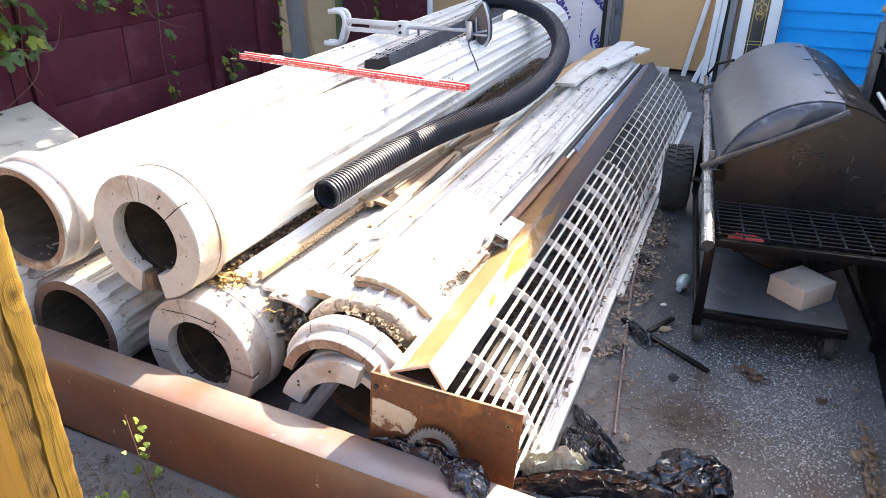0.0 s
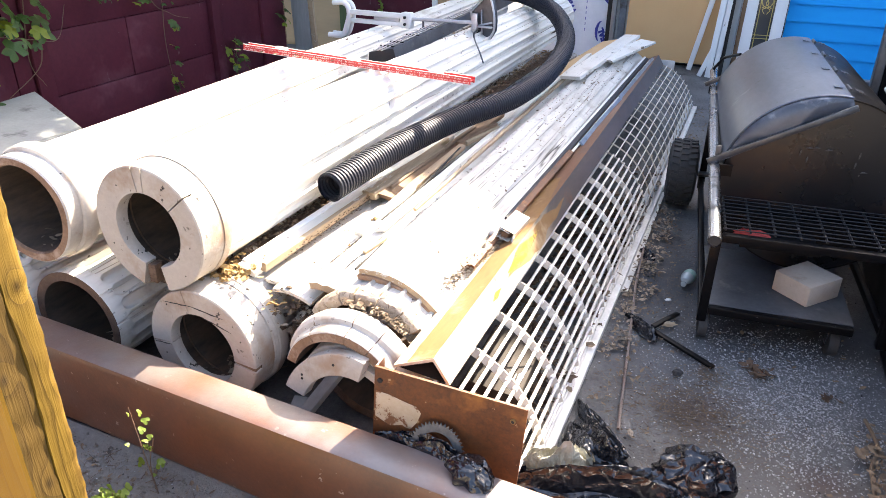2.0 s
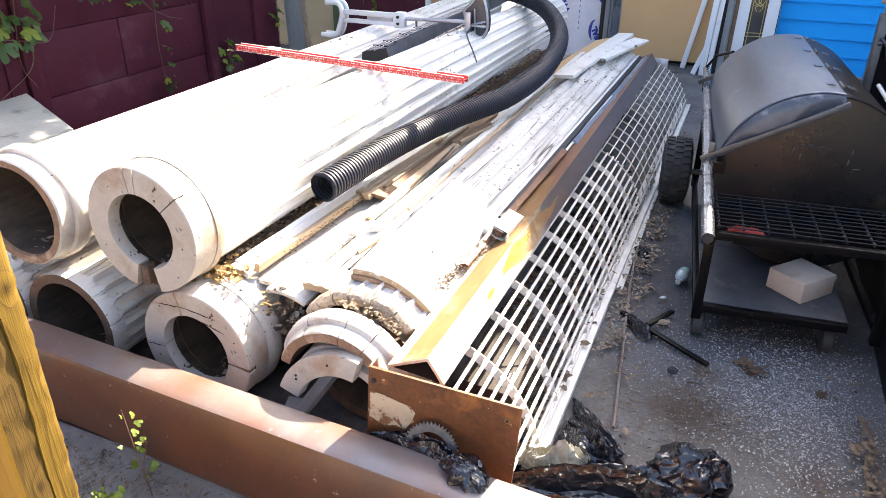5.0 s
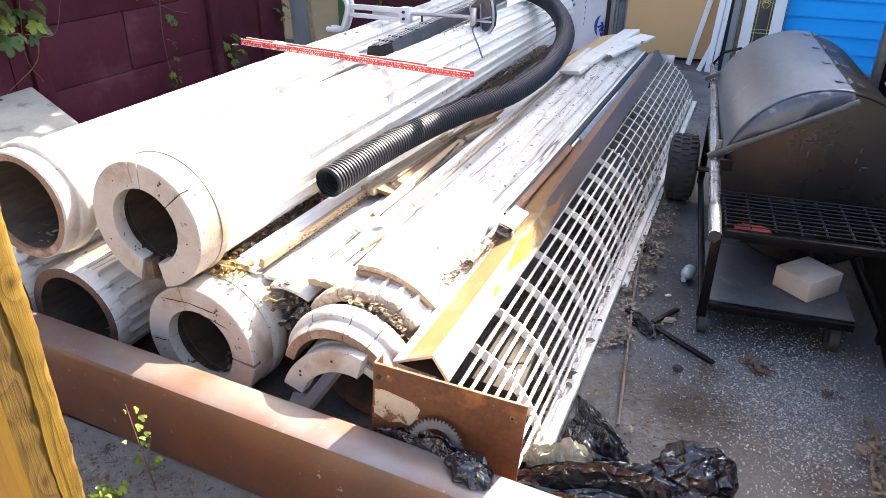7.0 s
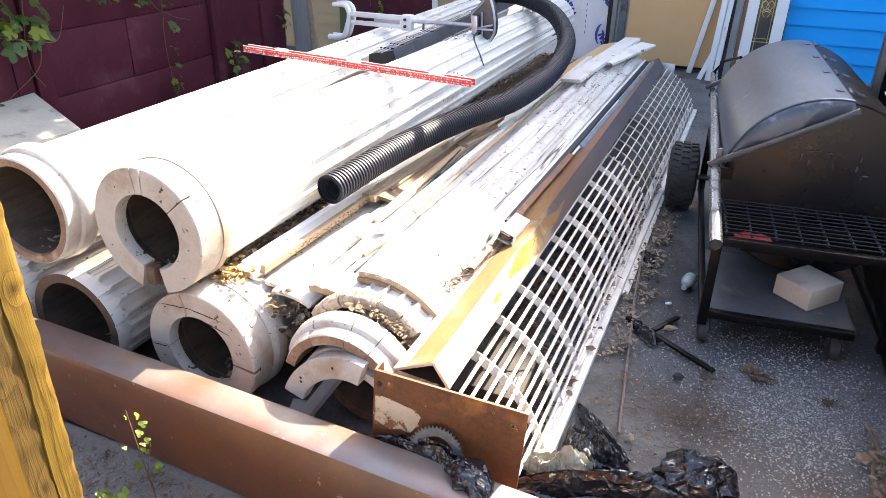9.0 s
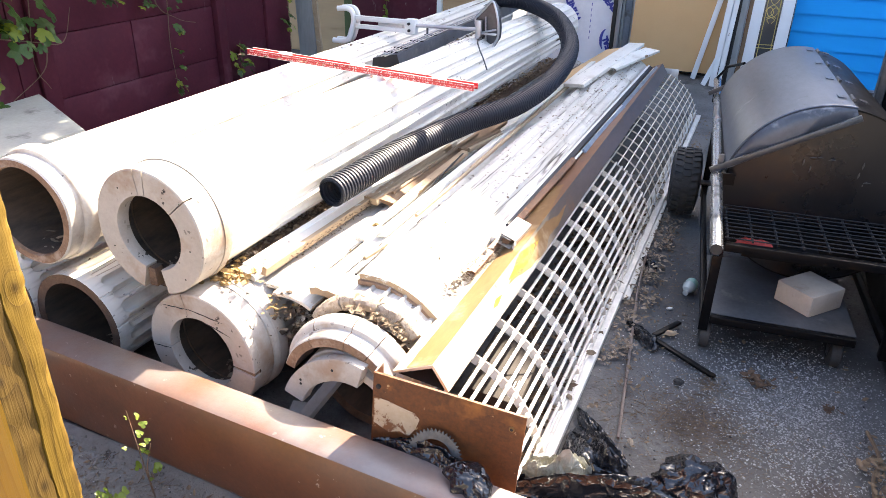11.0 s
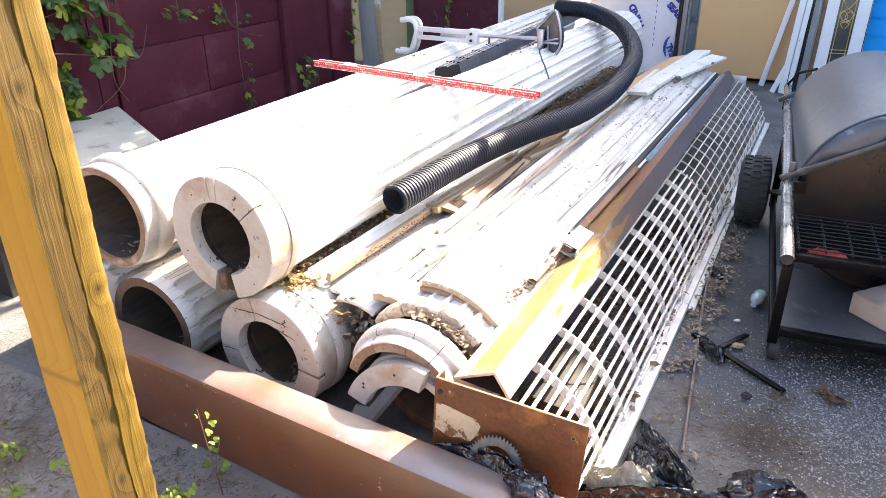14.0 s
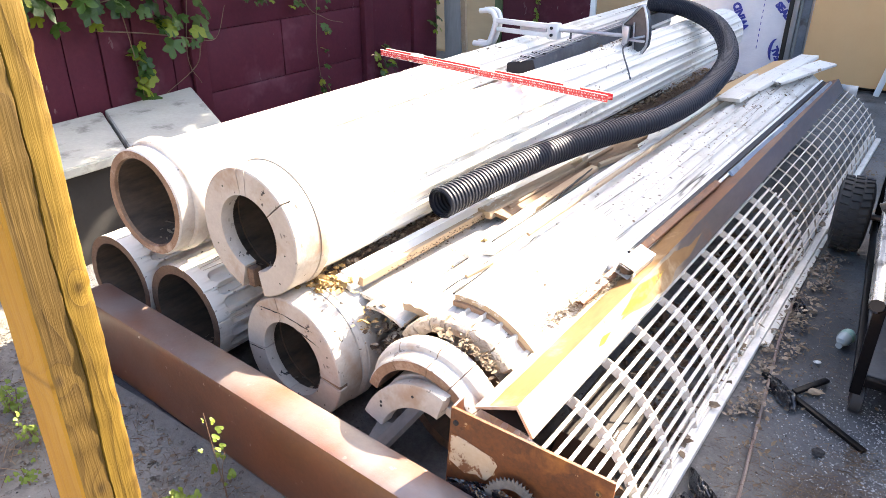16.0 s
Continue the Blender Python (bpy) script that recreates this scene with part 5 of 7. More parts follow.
board("plywood_piece", "tan plywood piece behind the drain pipe", (-1.20, 4.75, 0.46), (-1.12, 6.15, 0.45), 0.15, 0.015, -14, M_MDF)
board("trim_moulding", "white moulding at the far end of the pile", (-1.10, 4.9, 0.485), (-1.03, 6.1, 0.475), 0.05, 0.02, -8, M_SHELL)
board("trim_moulding", "stepped white moulding edge beside the upper column", (-1.458, 1.72, 0.452), (-1.43, 3.30, 0.446), 0.022, 0.014, 12, M_BOARDWHITE)
board("wood_stick", "thick split tan stick with a broken end under the drain pipe", (-1.372, 2.412, 0.442), (-1.318, 3.05, 0.452), 0.032, 0.032, 4, M_TAN)
board("wood_stick", "tan wooden stick with a square broken end beside the drain pipe", (-1.337, 2.404, 0.444), (-1.292, 3.02, 0.455), 0.028, 0.028, -6, M_TAN)
board("wood_plank", "brown weathered plank lying under the drain pipe", (-1.297, 2.44, 0.440), (-1.262, 3.75, 0.452), 0.062, 0.020, 10, M_PLANK)
board("wood_lath", "dark brown grooved lath on the weathered plank", (-1.302, 2.50, 0.463), (-1.275, 3.40, 0.474), 0.012, 0.010, 8, M_RAW)
board("wood_lath", "split lath, white at one end and bare tan beyond", (-1.226, 2.52, 0.459), (-1.222, 3.09, 0.468), 0.036, 0.018, 6, M_TAN)
board("wood_lath", "white painted lath lying along the staves", (-1.212, 2.06, 0.452), (-1.224, 2.535, 0.459), 0.036, 0.017, 6, M_PAINT)
board("wood_stick", "short grey-brown broken stick end on the pile", (-1.245, 3.10, 0.470), (-1.175, 3.45, 0.480), 0.024, 0.022, 0, M_PLANK)
board("wood_stick", "second short broken stick end on the pile", (-1.222, 3.14, 0.468), (-1.15, 3.42, 0.478), 0.018, 0.018, 12, M_TAN)
board("trim_moulding", "thin tan-edged moulding along the half shell", (-1.070, 2.24, 0.507), (-1.085, 4.6, 0.505), 0.012, 0.010, 0, M_TAN)
board("trim_moulding", "narrow yellowed moulding strip along the half shell", (-1.092, 2.85, 0.494), (-1.103, 4.7, 0.494), 0.013, 0.010, -8, M_TAN)
board("wood_lath", "short tan splinter on the white stave", (-1.118, 1.93, 0.462), (-1.102, 2.06, 0.463), 0.014, 0.009, 0, M_TAN)
# near-black lines drawn along the joints between staves
for near, far, wide in (
        ((-1.225, 1.832, 0.427), (-1.222, 2.068, 0.43), 0.0024),
        ((-1.125, 1.807, 0.463), (-1.122, 2.101, 0.464), 0.0022),
        ((-1.095, 1.829, 0.459), (-1.099, 2.039, 0.46), 0.0036),
        ((-1.188, 2.196, 0.468), (-1.174, 2.465, 0.476), 0.0042),
        ((-1.174, 2.465, 0.476), (-1.208, 3.039, 0.492), 0.0055),
        ((-1.094, 2.297, 0.459), (-1.106, 2.568, 0.462), 0.0016),
        ((-0.981, 2.567, 0.509), (-0.968, 3.031, 0.511), 0.0014),
        ((-0.84, 2.452, 0.48), (-0.816, 3.485, 0.452), 0.0016),
        ((-1.20, 1.75, 0.4555), (-1.20, 3.6, 0.4555), 0.002)):
    bm = bmesh.new()
    run = [Vector(near).lerp(Vector(far), k / 18) for k in range(19)]
    tube(bm, [p + Vector((0.003 * noise.noise((p.y * 9, p.x * 9, 0)), 0, 0)) for p in run], 0.003, 6, radii=[wide * (0.55 + 1.3 * abs(noise.noise((p.y * 11, p.x * 7, 2)))) for p in run])
    single("dark_seam", bm, M_DARK, "dark line in the joint between staves", "dirt")
# strips between shell and angle iron
board("metal_strip", "long white metal strip beside the angle iron", (-0.792, 2.30, 0.438), (-0.772, 5.65, 0.438), 0.022, 0.022, 30, M_WHITE, category="strip", group="metal strips")
board("metal_strip", "black rubber strip beside the angle iron", (-0.773, 2.42, 0.446), (-0.750, 5.6, 0.446), 0.024, 0.016, 30, M_PLASTIC, category="strip", group="metal strips")
board("metal_strip", "thin white channel strip beside the angle iron", (-0.755, 2.30, 0.432), (-0.728, 5.6, 0.434), 0.012, 0.020, 30, M_WHITE, category="strip", group="metal strips")
board("metal_strip", "bent blue-grey flashing beside the angle iron", (-0.722, 3.45, 0.443), (-0.700, 4.4, 0.446), 0.045, 0.004, 42, M_BLUEMETAL, bend=0.01, category="strip", group="metal strips")
board("metal_strip", "blue-grey flashing strip beside the angle iron", (-0.712, 4.42, 0.446), (-0.695, 5.6, 0.45), 0.045, 0.004, 42, M_BLUEMETAL, category="strip", group="metal strips")
board("rusty_bar", "dark red-brown steel bar beside the angle iron", (-0.768, 2.02, 0.437), (-0.745, 3.3, 0.440), 0.03, 0.02, 24, M_PLATE, category="bar", group="metal strips")
# galvanised tube end
t = thing("square_tube", "galvanised square tube end with bent flaps", "tube", (-0.72, 2.28, 0.45))
m = Matrix.Translation((-0.725, 2.255, 0.452)) @ pose(0, 0, 0, 0, 18, -3)
for x0, x1, z0, z1 in ((-0.03, 0.03, 0, 0.003), (-0.03, 0.03, 0.041, 0.044), (-0.03, -0.027, 0.003, 0.041), (0.027, 0.03, 0.003, 0.041)):
    bm = bmesh.new()
    box(bm, x0, x1, 0, 0.16, z0, z1, m=m)
    part("side", bm, M_GALV, t)
bm = bmesh.new()
box(bm, -0.03, 0.012, -0.024, 0, 0.030, 0.0325, m=m @ pose(0, 0, 0, -28, 0, 0))
part("flap", bm, M_GALV, t)
bm = bmesh.new()
box(bm, 0.027, 0.0295, -0.030, 0, 0.003, 0.036, m=m @ pose(0, 0, 0, 0, 0, 24))
part("flap", bm, M_GALV, t)
# dark lump in the mouth, put there for the shade of the hole
bm = bmesh.new()
crumple(bm, m @ Vector((0.0, 0.02, 0.02)), (0.026, 0.02, 0.018), 3.3, 10, 3, 0.4, 0.3)
part("dirt_plug", bm, M_BARK, t, "dark plug standing in for the shade inside the tube")

# broken staves left of the shell
def stave(label, near, far, r, a0, a1, seed, roll=0.0, material=M_SHELL, thick=0.026, end=M_TAN):
    near, far = Vector(near), Vector(far)
    d = far - near
    m = Matrix.Translation(near) @ d.to_track_quat("Y", "Z").to_matrix().to_4x4() @ pose(0, 0, 0, 0, roll, 0)
    t = thing("column_stave", label, "column stave", group="pile of porch columns", m=m)
    bm = bmesh.new()
    barrel(bm, [(y, r, r - thick) for y in stations(0, d.length, 10, [0.03, 0.07, 0.12])], a0, a1, n=24, wobble=0.008, seed=seed, shape=lambda a, y: 0.006 * noise.noise((a * 9, y * 6, seed)) * (1 if y < 0.12 else 0.2))
    part("shell", bm, [material, M_INSIDE, end], t, local=True, smooth=50)
    for a in (a0, a1):
        bm = bmesh.new()
        c, sn = math.cos(radians(a)), math.sin(radians(a))
        tube(bm, [((r - 0.004) * c, y, (r - 0.004) * sn) for y in (0.01, d.length * 0.2, d.length * 0.5, d.length - 0.01)], 0.0045, 6)
        part("split_edge", bm, M_TAN, t, "yellowed split edge", local=True)


stave("broken white stave leaning against the half shell", (-1.265, 1.665, 0.226), (-1.225, 4.6, 0.255), 0.20, 60, 104, 21, thick=0.012, end=M_SHELL)
stave("split white stave with yellowed edge", (-1.152, 1.695, 0.262), (-1.145, 4.8, 0.272), 0.20, 68, 101, 22)
stave("bleached stave between the ground columns", (-1.345, 1.72, 0.212), (-1.31, 4.6, 0.225), 0.20, 62, 108, 23, thick=0.012, end=M_SHELL)

for c, sz, sd in (((-1.20, 1.95, 0.30), (0.07, 0.2, 0.08), 32.0), ((-1.21, 1.78, 0.25), (0.06, 0.06, 0.08), 33.0)):
    bm = bmesh.new()
    crumple(bm, c, sz, sd, 0, 4, 0.2, 0.1, 11)
    single("rotten_wood", bm, M_ROT, "crumbling brown rotten wood between the columns", "debris", smooth=30)
# blue-grey channel in the valley of the upper columns
t = thing("metal_channel", "dark blue-grey folded metal channel lying between the upper columns", "channel", (-1.88, 3.6, 0.72))
def channel(y, x, z):
    cut = 0.11 if y < 3.6 else 0.0
    return [(x - 0.052, y, z), (x - 0.046, y, z + 0.055), (x + 0.040, y + cut, z + 0.062), (x + 0.050, y + cut * 1.2, z - 0.01)]
bm = bmesh.new()
rows = [[bm.verts.new(p) for p in channel(yy, -1.875 - 0.04 * (yy - 3.5), 0.735 + 0.004 * (yy - 3.5))] for yy in (3.48, 4.0, 4.6, 5.3, 6.3)]
for a, b in zip(rows, rows[1:]):
    for i in range(4):
        bm.faces.new((a[i], a[(i + 1) % 4], b[(i + 1) % 4], b[i]))
bm.faces.new(rows[0])
bm.faces.new(rows[-1][::-1])
part("channel", bm, M_CHANNEL, t, smooth=20)
# near-black face over the open end, painted for the shade inside
bm = bmesh.new()
cap = channel(3.48, -1.8742, 0.735)
low = [bm.verts.new(Vector(p) + Vector((0.0, -0.006, 0.0))) for p in cap]
high = [bm.verts.new(Vector(p) + Vector((0.0, -0.002, 0.0))) for p in cap]
bm.faces.new(low)
for i in range(4):
    bm.faces.new((low[i], low[(i + 1) % 4], high[(i + 1) % 4], high[i]))
part("end_cap", bm, M_DARK, t, "near-black face painting the shaded open end of the channel")
for k in range(3):
    bm = bmesh.new()
    x = -1.905 + 0.022 * k
    tube(bm, [(x - 0.04 * (yy - 3.5), yy, 0.799 + 0.004 * (yy - 3.5)) for yy in (3.5, 5.0, 6.28)], 0.0035, 6)
    part("ridge", bm, M_ALU, t)
for yy in (3.62, 3.75, 3.98, 4.2):
    bm = bmesh.new()
    box(bm, -1.925 - 0.04 * (yy - 3.5), -1.84 - 0.04 * (yy - 3.5), yy, yy + 0.008, 0.794, 0.802)
    part("cross_seam", bm, M_DARK, t)

# ---- spirit level ----
t = thing("spirit_level", "red channel spirit level with white markings lying across the upper columns", "level", (-1.78, 3.04, 0.82))
m = Matrix.Translation((-1.785, 3.04, 0.822)) @ pose(0, 0, 0, 0, 0.6, -5.6)
for name, y0, y1, z0, z1, mt in (("face", -0.022, -0.019, 0, 0.027, M_RED), ("back_face", 0.019, 0.022, 0, 0.027, M_RED), ("web", -0.019, 0.019, 0.012, 0.015, M_RED), ("white_edge", -0.0228, -0.0185, 0.027, 0.0285, M_WHITE), ("white_edge", -0.0228, -0.0185, -0.002, 0.0, M_WHITE), ("white_edge", 0.0185, 0.0228, 0.027, 0.0285, M_WHITE)):
    bm = bmesh.new()
    box(bm, -0.655, 0.655, y0, y1, z0, z1, m=m)
    part(name, bm, mt, t)
bm = bmesh.new()
x = -0.645
i = 0
while x < 0.645:
    h = 0.012 if i % 2 else 0.02
    for z0 in (0.003, 0.0155):
        if random.random() < 0.7:
            box(bm, x, x + 0.0018, -0.0230, -0.0222, z0, z0 + h * 0.34, m=m)
    x += 0.0062
    i += 1
tagged(part("tick_marks", bm, M_WHITE, t, "white tick marks"), kind="stuff")
for x in (-0.42, 0.02, 0.47):
    bm = bmesh.new()
    box(bm, x - 0.035, x + 0.035, -0.012, 0.012, 0.0152, 0.036, m=m, bevel=0.004)
    part("vial_block", bm, M_WHITE, t)

# ---- arm with handles ----
t = thing("clamp_arm", "grey metal arm with curved white handles and cast plate", "clamp", (-2.05, 4.25, 0.80))
for z0, z1 in ((0.842, 0.872), (0.792, 0.818)):
    bm = bmesh.new()
    box(bm, -2.47, -2.07, 4.235, 4.265, z0, z1, bevel=0.003)
    part("rail", bm, M_WHITE, t)
bm = bmesh.new()
box(bm, -2.30, -2.12, 4.242, 4.258, 0.820, 0.840)
part("inner_slide", bm, M_ALU, t)
bm = bmesh.new()
box(bm, -2.10, -2.03, 4.222, 4.28, 0.785, 0.88, bevel=0.008)
part("joint_block", bm, M_WHITE, t)
for z in (0.812, 0.853):
    bm = bmesh.new()
    tube(bm, [(-2.068, 4.21, z), (-2.068, 4.224, z)], 0.009, 10)
    part("bolt", bm, M_DARK, t)
bm = bmesh.new()
tube(bm, [(-2.03, 4.25, 0.842), (-1.62, 4.25, 0.852)], 0.011, 10)
part("rod", bm, M_ALU, t)
bm = bmesh.new()
tube(bm, [(-1.955, 4.25, 0.842), (-1.955, 4.25, 0.80), (-1.95, 4.245, 0.785)], 0.007, 8)
part("wing_bolt", bm, M_CASTING, t)
for dy in (0.0, 0.06):
    bm = bmesh.new()
    tube(bm, spline([(-2.60 - 0.0, 4.25 + dy, 0.905), (-2.53, 4.25 + dy, 0.91), (-2.495, 4.25 + dy, 0.89), (-2.485, 4.25 + dy, 0.84), (-2.505, 4.25 + dy, 0.77), (-2.53, 4.25 + dy, 0.715), (-2.57, 4.25 + dy, 0.70), (-2.645, 4.25 + dy, 0.70)], 8), 0.017, 12)
    part("handle", bm, M_WHITE, t, "curved white handle")
bm = bmesh.new()
A = [(-1.638, 0.917), (-1.589, 0.965), (-1.535, 1.02), (-1.512, 0.99), (-1.494, 0.93), (-1.485, 0.87), (-1.488, 0.81), (-1.519, 0.761), (-1.565, 0.702), (-1.595, 0.76), (-1.618, 0.816)]
va = [bm.verts.new((x, 4.262, z)) for x, z in A]
vb = [bm.verts.new((x + 0.01, 4.282, z)) for x, z in A]
bm.faces.new(va)
bm.faces.new(vb[::-1])
for i in range(len(A)):
    bm.faces.new((va[i], va[(i + 1) % len(A)], vb[(i + 1) % len(A)], vb[i]))
plate_c = part("cast_plate", bm, M_CASTING, t, "grey cast bracket with raised rim", smooth=20)
bm = bmesh.new()
ring = spline([Vector((x, 4.25, z)) for x, z in A + A[:1]], 5)
tube(bm, ring, 0.0075, 6)
part("rim", bm, M_ALU, plate_c, "bright worn rim")
bm = bmesh.new()
tube(bm, [(-1.61, 4.25, 0.83), (-1.50, 4.25, 0.86)], 0.006, 6)
tube(bm, [(-1.57, 4.25, 0.93), (-1.56, 4.25, 0.72)], 0.005, 6)
part("web", bm, M_ALU, plate_c)
for z0, z1, x0, x1 in ((0.80, 0.91, -1.62, -1.585), (0.83, 0.84, -1.585, -1.49)):
    bm = bmesh.new()
    box(bm, x0, x1, 4.215, 4.24, z0, z1, bevel=0.003)
    part("rib", bm, M_ALU, t)
bm = bmesh.new()
tube(bm, spline([(-1.58, 4.24, 0.82), (-1.555, 4.09, 0.815), (-1.507, 4.004, 0.782), (-1.469, 3.968, 0.740), (-1.439, 3.955, 0.682)], 6), 0.0045, 8)
part("hook", bm, M_CASTING, t, "thin steel hook")

# ---- smoker ----
SM = Matrix.Translation((0.0, 2.6, 0)) @ pose(0, 0, 0, 0, 0, 5.6)
CX, CZ, CR, CY0, CY1 = 0.345, 0.55, 0.36, 0.375, 1.60
smoker = thing("barbecue_smoker", "large black steel barrel smoker on a wheeled cart", "smoker", m=SM)


def sm_part(name, bm, material, label="", parent=smoker, smooth=35):
    return part(name, bm, material, parent, label, smooth, local=True)


bm = bmesh.new()
barrel(bm, [(CY0, CR, CR - 0.006), (CY1, CR, CR - 0.006)], -210, 82, n=80, mats=(0, 0, 0))
bmesh.ops.translate(bm, vec=(CX, 0, CZ), verts=bm.verts[:])
sm_part("barrel", bm, M_BLACK)
for y, k in ((CY0, -1), (CY1, 1)):
    bm = bmesh.new()
    rows = []
    for j in range(5):
        r = (CR - 0.004) * (1 - j / 4.0) if j < 4 else 0.0
        yy = y + k * 0.012 * math.sin(j / 4 * math.pi / 2) - k * 0.002
        rows.append([bm.verts.new((CX + r * math.cos(2 * math.pi * i / 64), yy, CZ + r * math.sin(2 * math.pi * i / 64))) for i in range(64)] if r else [bm.verts.new((CX, yy, CZ))])
    for a, b in zip(rows, rows[1:]):
        for i in range(64):
            if len(b) == 1:
                bm.faces.new((a[i], a[(i + 1) % 64], b[0]))
            else:
                bm.faces.new((a[i], a[(i + 1) % 64], b[(i + 1) % 64], b[i]))
    sm_part("end_cap", bm, M_CAP, "black end cap with brown heat stains")
bm = bmesh.new()
barrel(bm, [(CY0 - 0.012, CR + 0.009, CR + 0.004), (CY0 + 0.03, CR + 0.009, CR + 0.004), (CY1 + 0.012, CR + 0.009, CR + 0.004)], 83, 168, n=48, mats=(0, 0, 0), wobble=0.003, seed=3)
bmesh.ops.translate(bm, vec=(CX, 0, CZ), verts=bm.verts[:])
lid = sm_part("lid", bm, M_LID, "sun-faded dark grey lid")
bm = bmesh.new()
tube(bm, [(CX + (CR + 0.009) * math.cos(radians(a)), CY0 - 0.012, CZ + (CR + 0.009) * math.sin(radians(a))) for a in range(83, 169, 3)], 0.004, 8)
part("rim", bm, M_LID, lid, local=True)
bm = bmesh.new()
moon = [(CX + (CR + 0.005) * math.cos(radians(a)), CZ + (CR + 0.005) * math.sin(radians(a))) for a in range(83, 169, 3)]
moon = [(0.402, 0.884)] + moon
mx, mz = (moon[0][0] + moon[-1][0]) / 2, (moon[0][1] + moon[-1][1]) / 2
rows = [[bm.verts.new((mx + (x - mx) * f, CY0 - 0.013 - 0.034 * math.sqrt(max(0, 1 - f ** 4)) * (0.25 + 0.75 * min(1, i / 6, (len(moon) - 1 - i) / 6)), mz + (z - mz) * f)) for i, (x, z) in enumerate(moon)] for f in (1.0, 0.985, 0.95, 0.88, 0.75, 0.5, 0.2, 0.02)]
for a, b in zip(rows, rows[1:]):
    for i in range(len(moon) - 1):
        bm.faces.new((a[i], a[i + 1], b[i + 1], b[i]))
part("lid_end", bm, M_LIDEND, lid, "dusty black domed lid end", local=True, smooth=60)
# near-black core makes the open tube end read as shaded
bm = bmesh.new()
tube(bm, [(-0.058, -0.397, 0.615), (-0.02, 2.037, 0.62)], 0.018, 18, caps=True)
sm_part("tube_core", bm, M_DARK)
# slanted flat bars of the lid ends
for y in (CY0 - 0.066, CY1 + 0.014):
    bm = bmesh.new()
    L = 0.545
    box(bm, 0, L, 0, 0.012, -0.012, 0.012, m=Matrix.Translation((-0.075, y, 0.632)) @ pose(0, 0, 0, 0, -28.6, 0), bevel=0.002)
    part("lid_bar", bm, M_CASTING, lid, "worn flat steel bar", local=True)
bm = bmesh.new()
tube(bm, [(-0.058, -0.40, 0.615), (-0.02, 2.04, 0.62)], 0.0205, 18, caps=False)
sm_part("handle_rail", bm, M_TUBE, "worn steel handle tube")
for y in (0.30, 1.62):
    bm = bmesh.new()
    box(bm, -0.05, 0.02, y, y + 0.012, 0.585, 0.63)
    sm_part("rail_bracket", bm, M_BLACK)
bm = bmesh.new()
box(bm, -0.052, -0.030, CY0 - 0.055, CY0 - 0.047, 0.625, 0.70, bevel=0.002)
sm_part("lid_tab", bm, M_CASTING, "short steel tab at the lid corner")
bm = bmesh.new()
tube(bm, [(-0.03, 2.03, 0.625), (0.02, 1.95, 0.72), (0.08, 1.66, 0.80)], 0.008, 8)
sm_part("rear_brace", bm, M_BLACK)
for k in range(4):
    y = CY0 + 0.10 + k * 0.33
    bm = bmesh.new()
    a = radians(82)
    px, pz = CX + (CR + 0.012) * math.cos(a), CZ + (CR + 0.012) * math.sin(a)
    tube(bm, [(px, y, pz), (px, y + 0.075, pz)], 0.0062, 10)
    hinge = sm_part("hinge", bm, M_CASTING, "welded barrel hinge")
    for da in (6, -6):
        bm = bmesh.new()
        a2 = radians(82 + da)
        qx, qz = CX + (CR + 0.013) * math.cos(a2), CZ + (CR + 0.013) * math.sin(a2)
        box(bm, -0.014, 0.014, 0.015, 0.050, -0.003, -0.0005, m=Matrix.Translation((qx, y, qz)) @ pose(0, 0, 0, 0, 90 - math.degrees(a2), 0))
        part("hinge_plate", bm, M_CASTING, hinge, local=True)
# weld marks on the cap
for k, (x, z) in enumerate(((0.285, 0.712), (0.31, 0.714), (0.352, 0.710), (0.257, 0.69), (0.285, 0.665), (0.462, 0.70), (0.455, 0.66), (0.49, 0.635))):
    bm = bmesh.new()
    dx, dz = (0.012, 0.001) if k in (0, 1, 2, 7) else (0.001, 0.012)
    tube(bm, [(x - dx, CY0 - 0.0125, z - dz), (x, CY0 - 0.014, z + 0.002), (x + dx, CY0 - 0.0125, z + dz)], 0.003, 6, radii=[0.0012, 0.0034, 0.0015])
    sm_part("weld_bead", bm, M_CASTING)
# cart frame
for x in (-0.03, 0.60):
    for y in (0.0, 1.45):
        bm = bmesh.new()
        box(bm, x, x + 0.035, y, y + 0.035, 0.09, 0.46, bevel=0.003)
        sm_part("leg", bm, M_BLACK)
for z in (0.125, 0.435):
    for y0, y1, x0, x1 in ((0.0, 0.03, 0.005, 0.60 if z > 0.3 else 0.515), (0.035, 1.45, -0.03, -0.005), (0.035, 1.45, 0.605, 0.63)):
        bm = bmesh.new()
        box(bm, x0, x1, y0, y1, z, z + 0.03, bevel=0.002)
        sm_part("frame_bar", bm, M_BLACK)
bm = bmesh.new()
box(bm, -0.005, 0.520, 0.031, 0.56, 0.140, 0.156, bevel=0.003)
sm_part("bottom_shelf", bm, M_SHELF, "scuffed grey steel bottom shelf")
bm = bmesh.new()
box(bm, 0.006, 0.60, 0.30, 0.312, 0.302, 0.434)
sm_part("front_apron", bm, M_BLACK)
# wire shelf
for i in range(10):
    bm = bmesh.new()
    y = 0.0 + 0.036 * i
    tube(bm, [(0.0, y, 0.492), (0.63, y, 0.492)], 0.0026, 6)
    sm_part("shelf_wire", bm, M_WIRE)
for i in range(8):
    bm = bmesh.new()
    x = 0.01 + 0.085 * i
    tube(bm, [(x, 0.0, 0.486), (x, 0.33, 0.486)], 0.0045, 6)
    sm_part("shelf_crossbar", bm, M_WIRE)
